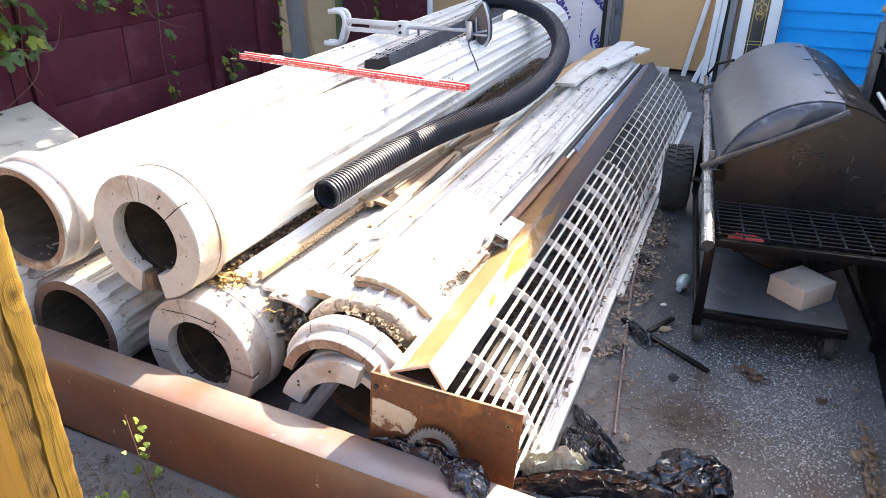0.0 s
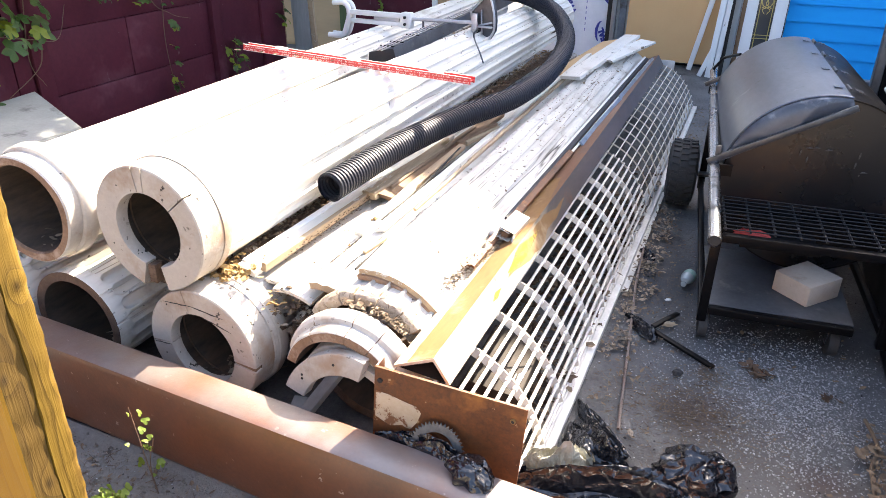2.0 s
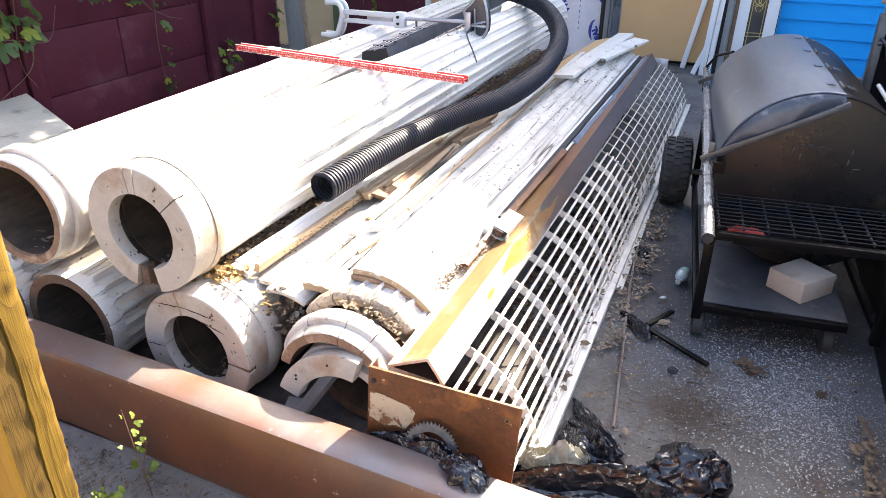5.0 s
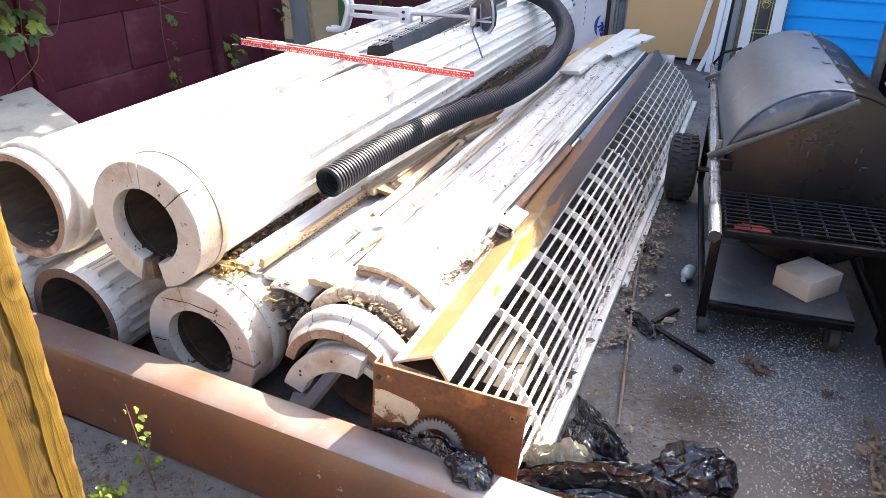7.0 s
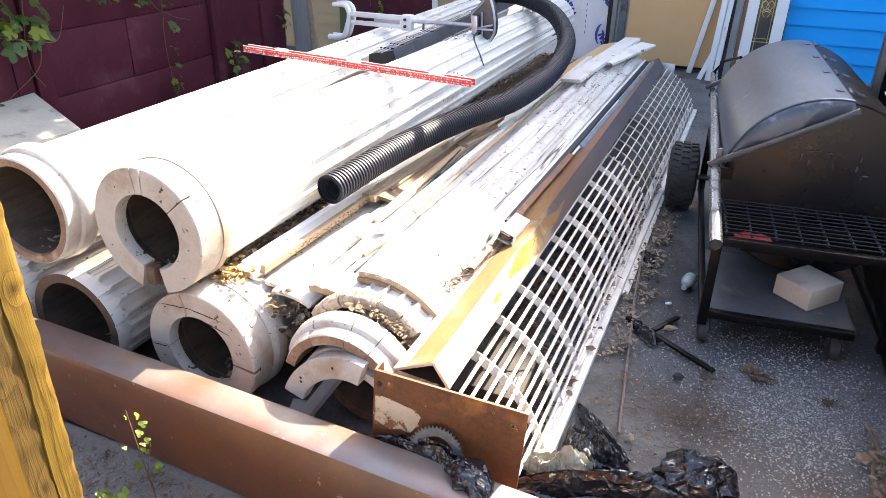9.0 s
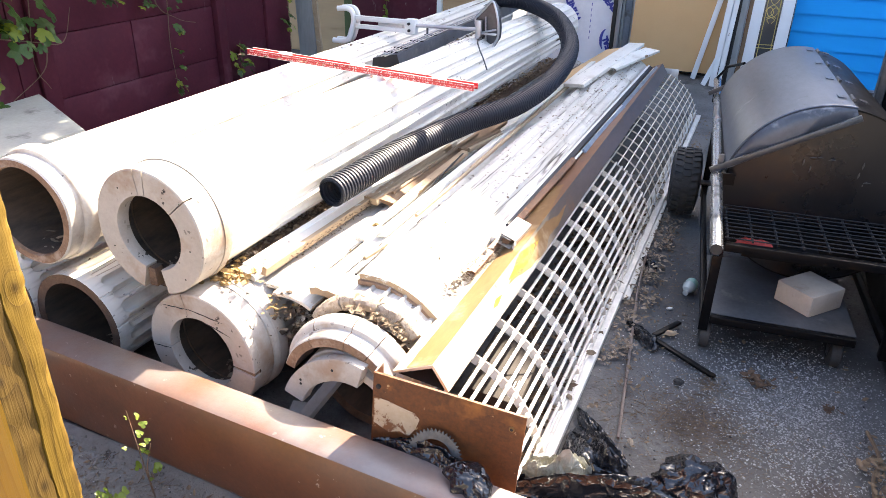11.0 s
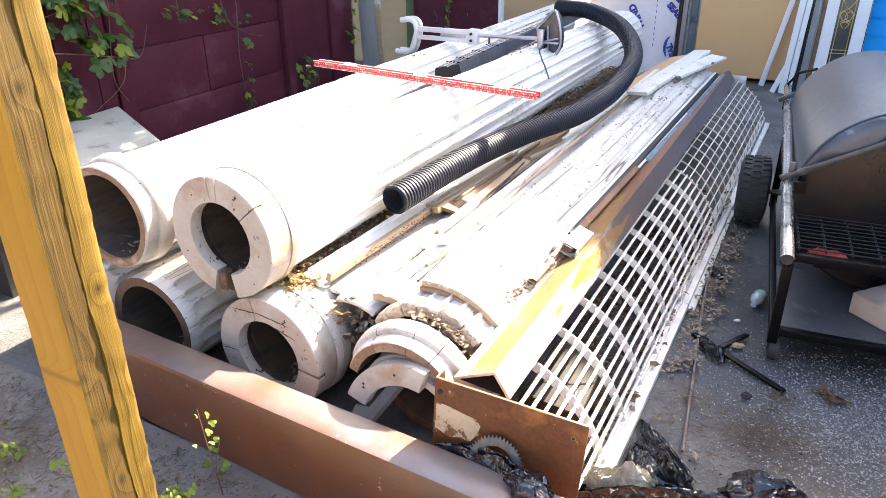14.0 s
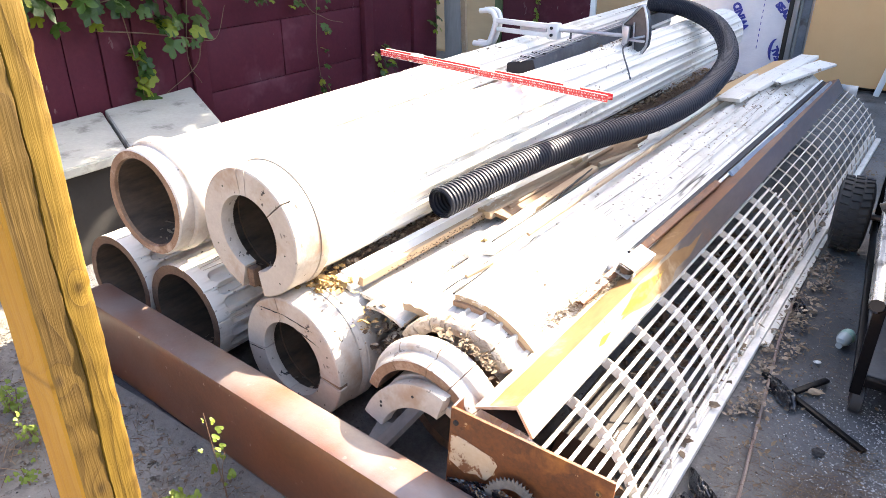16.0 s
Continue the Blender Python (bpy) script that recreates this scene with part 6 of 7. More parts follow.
for x in (-0.012, 0.615):
    bm = bmesh.new()
    box(bm, x - 0.006, x + 0.006, 0.0, 0.34, 0.466, 0.49)
    sm_part("shelf_support", bm, M_BLACK)
# casters
for x, y in ((0.0, 0.05), (0.47, 0.07)):
    bm = bmesh.new()
    tube(bm, [(x - 0.017, y, 0.054), (x + 0.017, y, 0.054)], 0.054, 20)
    cw = sm_part("caster_wheel", bm, M_RUBBER)
    for dx in (-0.024, 0.021):
        bm = bmesh.new()
        vs = [(dx + x, y - 0.034, 0.124), (dx + x, y + 0.044, 0.124), (dx + x, y + 0.014, 0.042), (dx + x, y - 0.014, 0.042)]
        va = [bm.verts.new(v) for v in vs]
        vb = [bm.verts.new((v[0] + 0.003, v[1], v[2])) for v in vs]
        bm.faces.new(va)
        bm.faces.new(vb[::-1])
        for i in range(4):
            bm.faces.new((va[i], va[(i + 1) % 4], vb[(i + 1) % 4], vb[i]))
        part("caster_fork", bm, M_CASTING, cw, local=True)
# big rear wheel with tread
for wx in (-0.125, 0.72):
    WYL, WR, HW = 1.43, 0.178, 0.072
    bm = bmesh.new()
    prof = [(-HW, 0.085), (-HW - 0.006, 0.12), (-HW + 0.002, 0.16), (-HW + 0.02, WR - 0.006), (0, WR), (HW - 0.02, WR - 0.006), (HW - 0.002, 0.16), (HW + 0.006, 0.12), (HW, 0.085)]
    rows = [[bm.verts.new((wx + x, WYL + r * math.cos(a), 0.185 + r * math.sin(a))) for x, r in prof] for a in (2 * math.pi * i / 48 for i in range(48))]
    for i in range(48):
        a, b = rows[i], rows[(i + 1) % 48]
        for j in range(len(prof) - 1):
            bm.faces.new((a[j], a[j + 1], b[j + 1], b[j]))
    wheel = sm_part("wheel", bm, M_RUBBER, "knobbly black rubber tyre")
    for i in range(30):
        for sx in (-0.043, 0.0, 0.043):
            bm = bmesh.new()
            a = 2 * math.pi * (i + (0.5 if sx == 0 else 0)) / 30
            box(bm, -0.018, 0.018, -0.011, 0.011, -0.006, 0.006, m=Matrix.Translation((wx + sx, WYL + (WR + (0.001 if sx == 0 else -0.003)) * math.cos(a), 0.185 + (WR + (0.001 if sx == 0 else -0.003)) * math.sin(a))) @ pose(0, 0, 0, math.degrees(a) - 90, 0, 0) @ pose(0, 0, 0, 0, 0, 14 if sx > 0 else -14 if sx < 0 else 0))
            part("tread_block", bm, M_RUBBER, wheel, local=True)
    bm = bmesh.new()
    tube(bm, [(wx - HW + 0.01, WYL, 0.185), (wx + HW - 0.01, WYL, 0.185)], 0.088, 28)
    part("hub", bm, M_CASTING, wheel, local=True)
bm = bmesh.new()
tube(bm, [(-0.10, 1.43, 0.185), (0.70, 1.43, 0.185)], 0.016, 10)
sm_part("axle", bm, M_CASTING)

bm = bmesh.new()
box(bm, -0.0925, 0.0925, -0.082, 0.082, 0, 0.087, m=Matrix.Translation((0.347, 2.872, 0.157)) @ pose(0, 0, 0, 0, 0, 50), bevel=0.005)
single("stone_block", bm, M_BLOCK, "pale stone block on the smoker shelf", "block")


bm = bmesh.new()
crumple(bm, (0.11, 2.76, 0.405), (0.085, 0.045, 0.035), 5, -30, 3, floor=0.40)
single("red_rag", bm, M_REDCLOTH, "crumpled red rag under the wire shelf", "rag", smooth=40)
bm = bmesh.new()
box(bm, -0.03, 0.25, -0.08, 0.08, 0.39, 0.40, m=Matrix.Translation((0.09, 2.77, 0)) @ pose(0, 0, 0, 0, 0, 5.6))
part("rag_tray", bm, M_BLACK, smoker)

# ---- dark bodies beside the smoker ----
bm = bmesh.new()
box(bm, 0.645, 1.3, 1.7, 4.2, 0, 0.45, bevel=0.01)
single("steel_box", bm, M_BLACK, "low black steel box beside the smoker", "box")
t = thing("trailer_door", "black trailer door with tan edge strip and latch", "door", (0.75, 5.2, 0))
bm = bmesh.new()
box(bm, 0.745, 1.9, 5.2, 5.26, 0.0, 1.9, bevel=0.004)
part("panel", bm, M_BLACK, t)
bm = bmesh.new()
box(bm, 0.705, 0.735, 5.19, 5.23, 0.92, 1.9, bevel=0.004)
part("edge_strip", bm, M_TAN, t, "tan wooden edge strip")
bm = bmesh.new()
box(bm, 0.69, 0.74, 5.185, 5.27, 0.0, 0.915, bevel=0.004)
part("edge_post", bm, M_CASTING, t)
bm = bmesh.new()
tube(bm, [(0.72, 5.17, 0.78), (0.76, 5.15, 0.74), (0.78, 5.15, 0.66)], 0.012, 8)
tube(bm, [(0.71, 5.17, 0.75), (0.79, 5.16, 0.77)], 0.014, 8)
part("latch", bm, M_CASTING, t)
bm = bmesh.new()
tube(bm, [(0.675, 5.17, 1.0), (0.71, 5.17, 1.0)], 0.022, 12)
part("knob", bm, M_TAN, t, "brass-coloured knob")
bm = bmesh.new()
tube(bm, [(0.69, 4.6, 0.62), (0.80, 4.0, 0.50)], 0.012, 8)
part("strut", bm, M_ALU, t)

# ---- black bags ----
def crinkle(bm, line, widths, heights, seed, base=0.004, folds=3.0, n=72, m=30):
    """A crumpled length of plastic film along a line: sharp long folds and creases over a low mound, thin at its hems."""
    pts = spline(line, 24)
    rnd = random.Random(int(seed * 100))
    grid = []
    for i in range(n + 1):
        u = i / n
        f = u * (len(pts) - 1)
        k = min(int(f), len(pts) - 2)
        c, d = pts[k].lerp(pts[k + 1], f - k), (pts[k + 1] - pts[k]).normalized()
        side = Vector((d.y, -d.x, 0)).normalized()
        w, h0 = [float(np.interp(u, [q / (len(a) - 1) for q in range(len(a))], a)) for a in (widths, heights)]
        row = []
        for j in range(m + 1):
            v = 2 * j / m - 1
            q = v * folds + 1.7 * noise.noise((u * 2.4 + seed, v * 0.9, 3.0)) + seed
            tri = abs(q % 2 - 1)
            ridge = 1 - 2.2 * abs(noise.noise((u * 2.6 + seed, v * 2.4 + u * 1.5, 5.0)))
            fine = 1 - 2.4 * abs(noise.noise((u * 5 + seed, v * 5.5 - u * 3, 8.0)))
            h = h0 * (1 - abs(v) ** 2.4) * (0.40 + 0.46 * tri + 0.24 * ridge + 0.11 * fine)
            edge = w * (1 + 0.22 * noise.noise((u * 5 + seed, (1 if v > 0 else -1) * 3.0, 1.0)) + 0.10 * noise.noise((u * 17, v, seed)))
            jit = 0.0016 if 0 < i < n and 0 < j < m else 0.0
            p = c + side * (v * edge + jit * rnd.uniform(-0.5, 0.5)) + d * (jit * rnd.uniform(-1, 1))
            h += h0 * 0.010 * rnd.uniform(-1, 1)
            row.append(bm.verts.new((p.x, p.y, max(c.z + base + 0.006 * tri + 0.003 * fine, c.z + base + h))))
        grid.append(row)
    for a, b in zip(grid, grid[1:]):
        for j in range(m):
            if rnd.random() < 0.5:
                bm.faces.new((a[j], a[j + 1], b[j + 1]))
                bm.faces.new((a[j], b[j + 1], b[j]))
            else:
                bm.faces.new((a[j], a[j + 1], b[j]))
                bm.faces.new((a[j + 1], b[j + 1], b[j]))


def ball(bm, c, size, seed, turn, floor):
    """A balled-up bag: sharp creases running to its knot, flat below."""
    r = bmesh.ops.create_icosphere(bm, subdivisions=5, radius=1)
    m = Matrix.Translation(c) @ pose(0, 0, 0, 0, 0, turn) @ Matrix.Diagonal((*size, 1))
    for v in r["verts"]:
        p = v.co.copy()
        a = math.atan2(p.y + 0.2, p.x - 0.3)
        spoke = 1 - 2.2 * abs(noise.noise((a * 1.9, p.z * 1.1, seed)))
        lump = 1 - 2.0 * abs(noise.noise(p * 1.7 + Vector((seed, 0, 0))))
        fine = 1 - 2.2 * abs(noise.noise(p * 3.4 + Vector((0, seed, 0))))
        v.co = m @ (p * (0.86 + 0.13 * lump + 0.13 * spoke + 0.04 * fine))
        v.co.z = max(v.co.z, floor)


def bag(name, label, pieces, material):
    t = thing(name, label, "bag", pieces[0][1])
    for kind, *a in pieces:
        bm = bmesh.new()
        if kind == "ball":
            ball(bm, *a)
        else:
            crinkle(bm, a[1], a[2], a[3], a[4], *a[5:])
        part("fold", bm, material, t, smooth=38)


bag("plastic_bag", "crumpled shiny black plastic bag on the ground", [
    ("film", (-0.3, 1.55, 0), [(-0.52, 1.47, 0), (-0.38, 1.535, 0), (-0.20, 1.61, 0), (-0.03, 1.665, 0), (0.06, 1.70, 0)], (0.05, 0.07, 0.065, 0.07, 0.03), (0.08, 0.12, 0.13, 0.11, 0.03), 1.3, 0.0, 2.3),
    ("film", (-0.2, 1.5, 0), [(-0.48, 1.40, 0), (-0.28, 1.48, 0), (-0.05, 1.555, 0), (0.16, 1.64, 0)], (0.05, 0.08, 0.09, 0.04), (0.07, 0.10, 0.09, 0.03), 6.1, 0.0, 3.2),
    ("film", (-0.27, 1.83, 0), [(-0.335, 1.90, 0), (-0.27, 1.80, 0), (-0.20, 1.735, 0), (-0.13, 1.72, 0)], (0.02, 0.085, 0.085, 0.03), (0.03, 0.09, 0.12, 0.06), 2.7, 0.0, 2.2),
    ("film", (-0.3, 1.95, 0), [(-0.352, 2.04, 0), (-0.30, 1.96, 0), (-0.22, 1.875, 0), (-0.14, 1.80, 0)], (0.006, 0.030, 0.034, 0.02), (0.010, 0.045, 0.045, 0.03), 4.4, 0.0, 1.4)], M_BAG)
bag("plastic_bag", "balled-up glossy black plastic bag on the ground", [("ball", (0.055, 1.775, 0.035), (0.112, 0.088, 0.098), 3.4, 12, 0.004),
    ("film", (0.0, 1.73, 0), [(-0.10, 1.72, 0), (0.0, 1.70, 0), (0.10, 1.69, 0), (0.17, 1.74, 0)], (0.03, 0.06, 0.05, 0.02), (0.05, 0.07, 0.05, 0.02), 8.2, 0.0, 3.0)], M_BAG)
bag("plastic_sheet", "crumpled grey dusty plastic sheet in the sun", [("film", (-0.35, 1.63, 0), [(-0.45, 1.57, 0), (-0.38, 1.60, 0), (-0.30, 1.645, 0), (-0.235, 1.685, 0)], (0.03, 0.055, 0.055, 0.03), (0.08, 0.155, 0.16, 0.09), 7.1, 0.0, 1.8)], M_FILM)
bag("plastic_bag", "small crumpled dark plastic bag draped over the beam", [
    ("film", (-0.62, 1.325, 0.25), [(-0.77, 1.335, 0.24), (-0.68, 1.336, 0.255), (-0.58, 1.325, 0.275), (-0.52, 1.315, 0.285)], (0.02, 0.026, 0.030, 0.03), (0.03, 0.05, 0.05, 0.03), 9.1, 0.0, 2.0),
    ("ball", (-0.468, 1.278, 0.292), (0.068, 0.050, 0.040), 10.4, -28, 0.25)], M_BAG)
# toothed disc
t = thing("toothed_disc", "grey toothed steel disc leaning on the end plate", "saw blade", (-0.615, 1.40, 0.2))
bm = bmesh.new()
n = 44
out, inn = [], []
for i in range(n * 2):
    a = math.pi * i / n
    r = 0.082 if i % 2 else 0.072
    out.append((r * math.cos(a), r * math.sin(a)))
    inn.append((0.052 * math.cos(a), 0.052 * math.sin(a)))
m = Matrix.Translation((-0.585, 1.330, 0.280)) @ pose(0, 0, 0, -20, 0, 4) @ Matrix.Diagonal((0.955, 0.955, 0.955, 1))
va, vb, vc, vd = [[bm.verts.new(m @ Vector((p[0], y, p[1]))) for p in ring] for ring, y in ((out, 0), (inn, 0), (out, 0.004), (inn, 0.004))]
for i in range(n * 2):
    j = (i + 1) % (n * 2)
    bm.faces.new((va[i], va[j], vb[j], vb[i]))
    bm.faces.new((vc[i], vd[i], vd[j], vc[j]))
    bm.faces.new((va[i], vc[i], vc[j], va[j]))
    bm.faces.new((vb[i], vb[j], vd[j], vd[i]))
part("blade", bm, M_DISC, t)
for x, z in ((-0.761, 0.428), (-0.397, 0.399)):
    bm = bmesh.new()
    yy = 1.3745 + 0.052 * (x + 0.574)
    tube(bm, [(x, yy - 0.0025, z), (x, yy + 0.012, z)], 0.0072, 14)
    part("bolt_hole_rim", bm, M_OCHRE if x > -0.6 else M_DARK, plate)
    bm = bmesh.new()
    tube(bm, [(x, yy - 0.0035, z), (x, yy + 0.010, z)], 0.0042, 12)
    part("bolt_hole", bm, M_DARK, plate)

# ---- things on the ground ----
bm = bmesh.new()
tube(bm, [(x + 0.004 * noise.noise((y * 3, 0, 0)), y, 0.007 + 0.014 * max(0.0, min(1.0, (y - 2.3) / 0.4))) for x, y in ((-0.196, 1.94), (-0.213, 2.1), (-0.236, 2.3), (-0.266, 2.56), (-0.306, 2.9), (-0.322, 3.1), (-0.335, 3.3))], 0.0052, 8)
single("steel_rod", bm, M_RUST, "thin rusty steel rod lying on the concrete", "rod")
t = thing("folding_stand", "black folded metal stand with torn plastic on the ground", "stand", (-0.15, 2.55, 0))
for a, b in (((-0.30, 2.66, 0.008), (0.062, 2.415, 0.008)), ((-0.185, 2.60, 0.012), (-0.105, 2.745, 0.012))):
    bm = bmesh.new()
    d = Vector(b) - Vector(a)
    box(bm, -0.011, 0.011, 0, d.length, 0, 0.012, m=Matrix.Translation(a) @ d.to_track_quat("Y", "Z").to_matrix().to_4x4(), bevel=0.002)
    part("bar", bm, M_BLACK, t)
bm = bmesh.new()
crinkle(bm, [(-0.285, 2.655, 0), (-0.235, 2.60, 0), (-0.19, 2.55, 0), (-0.165, 2.50, 0)], (0.012, 0.030, 0.036, 0.012), (0.02, 0.040, 0.040, 0.015), 13.1, 0.004, 1.8, 40, 18)
part("torn_plastic", bm, M_BAG, t, smooth=38)
bm = bmesh.new()
crinkle(bm, [(-0.345, 3.30, 0), (-0.300, 3.24, 0), (-0.285, 3.17, 0)], (0.012, 0.032, 0.015), (0.015, 0.040, 0.02), 14.7, 0.004, 1.6, 30, 16)
single("plastic_scrap", bm, M_BAG, "torn blue-black plastic scrap in the leaves", "scrap", smooth=38)
t = thing("plastic_bottle", "crushed clear green-labelled plastic bottle on the ground", "bottle", (-0.112, 3.05, 0))
bm = bmesh.new()
tube(bm, [(-0.092, 3.095, 0.030), (-0.093, 3.091, 0.031), (-0.099, 3.070, 0.031), (-0.106, 3.042, 0.030), (-0.109, 3.030, 0.026), (-0.111, 3.022, 0.018), (-0.114, 3.010, 0.018)], 0.03, 16, radii=[0.024, 0.028, 0.029, 0.027, 0.021, 0.012, 0.0125])
part("body", bm, M_CLEAR, t)
bm = bmesh.new()
tube(bm, [(-0.0945, 3.086, 0.031), (-0.103, 3.054, 0.031)], 0.0296, 16, caps=False)
part("label_band", bm, M_GREENLABEL, t)
for nm, lab, c, sz, mt in (("orange_chunk", "orange-brown brick chip on the ground", (-0.13, 2.655, 0.012), (0.035, 0.014, 0.012), M_TAN), ("dark_stone", "dark wet stone on the ground", (-0.055, 2.33, 0.012), (0.02, 0.016, 0.014), M_DARK), ("white_scrap", "small white paper scrap on the ground", (-0.157, 2.86, 0.008), (0.015, 0.008, 0.008), M_WHITE), ("white_scrap", "torn white scrap beside the rusty rod", (-0.155, 1.935, 0.01), (0.011, 0.020, 0.005), M_PALELEAF)):
    bm = bmesh.new()
    crumple(bm, c, sz, c[0] * 30, 20, 3)
    single(nm, bm, mt, lab, "debris", smooth=40)


def scatter(name, label, category, spots, size, material, seed, kind="leaf"):
    """Many small loose bits as one mesh. spots: (x, y, z)."""
    rnd = random.Random(seed)
    verts, faces = [], []
    for x, y, z in spots:
        s = size * (0.4 + 1.3 * rnd.random() ** 1.6)
        m = Matrix.Translation((x, y, z)) @ pose(0, 0, 0, rnd.uniform(-25, 25), rnd.uniform(-25, 25), rnd.uniform(0, 360))
        b = len(verts)
        if kind == "leaf":
            w, c = rnd.uniform(0.2, 0.42), rnd.uniform(-0.15, 0.35)
            pts = [(-0.5, 0, 0), (-0.15, w, c * 0.4), (-0.1, 0, 0), (-0.15, -w, c * 0.4), (0.3, w * 0.7, c), (0.35, 0, c * 0.5), (0.3, -w * 0.7, c), (0.62, 0, c * 0.9)]
            fc = [(0, 2, 1), (0, 3, 2), (1, 2, 5, 4), (2, 3, 6, 5), (4, 5, 7), (5, 6, 7)]
        elif kind == "twig":
            pts = [(-1.2, 0.05, 0), (-1.2, -0.05, 0), (-1.2, 0, 0.09), (1.2, 0.1, 0.02), (1.2, 0.03, 0.02), (1.2, 0.06, 0.1)]
            fc = [(0, 1, 2), (3, 5, 4), (0, 3, 4, 1), (1, 4, 5, 2), (2, 5, 3, 0)]
        else:
            pts = [(rnd.uniform(0.3, 0.6), 0, 0), (0, rnd.uniform(0.25, 0.6), 0.05), (-rnd.uniform(0.3, 0.6), 0.05, 0), (0, -rnd.uniform(0.25, 0.6), 0), (0.05, 0, rnd.uniform(0.15, 0.4)), (0, 0, -0.2)]
            fc = [(0, 1, 4), (1, 2, 4), (2, 3, 4), (3, 0, 4), (1, 0, 5), (2, 1, 5), (3, 2, 5), (0, 3, 5)]
        verts += [m @ (Vector(p) * s) for p in pts]
        faces += [tuple(b + i for i in f) for f in fc]
    me = bpy.data.meshes.new(name)
    me.from_pydata(verts, [], faces)
    me.materials.append(material)
    return tagged(new(name, me), label, category, kind="stuff")


R = random.Random(5)
def spot(x, y, sx, sy, z=0.005, sz=0.006):
    xx, yy = R.gauss(x, sx), R.gauss(y, sy)
    return xx, yy, z + abs(R.gauss(0, sz))
def on_ground(p):
    return -0.352 < p[0] or p[1] < 1.2
spots = [spot(-0.26 - 0.02 * (y - 2.2), y, 0.075, 0.3) for y in [2.0 + 0.0045 * i for i in range(900)]]
spots += [spot(R.uniform(-0.3, 0.6), R.uniform(1.6, 4.5), 0.1, 0.2) for _ in range(220)] + [spot(-1.5, 0.9, 0.5, 0.25) for _ in range(200)]
scatter("leaf_litter", "dry brown leaves littering the concrete", "leaf litter", [p for p in spots if on_ground(p)], 0.0145, M_DEAD, 1)
scatter("leaf_litter", "thick dry leaves along the rail of the grate", "leaf litter", [p for c in [(R.gauss(-0.29 - 0.012 * (yy - 3), 0.045), yy + R.gauss(0, 0.05)) for yy in [2.42 + 0.023 * i for i in range(80)]] for p in [spot(c[0], c[1], 0.020, 0.026, 0.004, 0.014) for _ in range(R.randrange(5, 24))] if on_ground(p) and not (-0.45 < p[0] < -0.14 and 3.85 < p[1] < 4.25)], 0.017, M_PALELEAF, 41)
scatter("twig_litter", "dry twigs and straw littering the concrete", "twig litter", [p for p in [spot(-0.18, 2.6, 0.14, 0.8) for _ in range(1800)] + [spot(0.05, 2.05, 0.18, 0.18) for _ in range(1300)] if on_ground(p)], 0.0075, M_DEAD, 2, "twig")
spots = [spot(0.36, 2.30, 0.17, 0.22, 0.0, 0.003) for _ in range(7600)] + [spot(0.10, 2.50, 0.22, 0.18, 0.0, 0.003) for _ in range(1800)] + [spot(0.0, 2.3, 0.5, 0.9, 0.0, 0.003) for _ in range(900)]
spots += [(R.uniform(-2.6, -1.1), R.uniform(0.6, 1.18), 0.003) for _ in range(700)]
spots += [spot(R.uniform(-0.1, 0.62), R.uniform(1.75, 2.75), 0.03, 0.03, 0.0, 0.002) for _ in range(1500)]
scatter("gravel", "pale gravel and grit scattered on the concrete", "gravel", [p for p in spots if on_ground(p)], 0.0060, M_STONE, 3, "stone")
scatter("rubble", "pale crumbled concrete rubble before the beam", "rubble", [(R.uniform(-2.8, -1.0), 1.2 - abs(R.gauss(0, 0.25)), 0.006) for _ in range(1500)], 0.012, M_PALECON, 33, "stone")
scatter("twig_litter", "dry twigs and crumbs before the beam", "twig litter", [(R.uniform(-2.8, -1.0), 1.19 - abs(R.gauss(0, 0.3)), 0.008) for _ in range(900)], 0.012, M_BARK, 35, "twig")
scatter("leaf_litter", "dry leaf bits on the pale concrete", "leaf litter", [(R.uniform(-2.8, -1.0), 1.2 - abs(R.gauss(0, 0.3)), 0.01) for _ in range(420)], 0.014, M_DEAD, 34)
scatter("grit", "dark grit and ash scattered on the concrete", "grit", [p for p in [spot(0.1, 2.3, 0.4, 0.7, 0.0, 0.002) for _ in range(700)] + [(R.uniform(-2.6, -1.1), R.uniform(0.6, 1.18), 0.002) for _ in range(300)] if on_ground(p)], 0.007, M_DARK, 4, "stone")
scatter("leaf_heap", "heap of dry leaves between shell and angle iron", "leaf litter", [spot(-0.782 + 0.10 * (y - 1.88), y, 0.014, 0.03, 0.432, 0.016) for y in [1.85 + 0.0007 * i for i in range(640)]], 0.009, M_DEAD, 5, "twig")
scatter("leaf_heap", "pale dry leaves on the heap beside the angle iron", "leaf litter", [spot(-0.782 + 0.10 * (y - 1.88), y, 0.012, 0.03, 0.440, 0.014) for y in [1.87 + 0.0028 * i for i in range(130)]], 0.013, M_PALELEAF, 15)
heap = [(-0.952 + (0.214 + 0.012 * R.random()) * math.cos(a), R.gauss(1.600, 0.012), 0.262 + (0.214 + 0.016 * R.random()) * math.sin(a)) for a in [R.gauss(1.18, 0.34) for _ in range(260)]]
scatter("leaf_heap", "dry brown leaves caught behind the broken collar", "leaf litter", [p for p in heap[::2] if p[0] < -0.78], 0.016, M_DEAD, 6)
scatter("leaf_heap", "pale splinters and leaves caught behind the broken collar", "leaf litter", [(x + 0.006, y - 0.006, z + 0.004) for x, y, z in heap[::4] if x < -0.79], 0.010, M_PALELEAF, 16, "twig")
scatter("bark_chunks", "brown bark chunks in the gap beside the upper column", "bark", [spot(-1.515, y, 0.016, 0.05, 0.440, 0.006) for y in [1.70 + 0.005 * i for i in range(780)]], 0.02, M_RAW, 7, "stone")
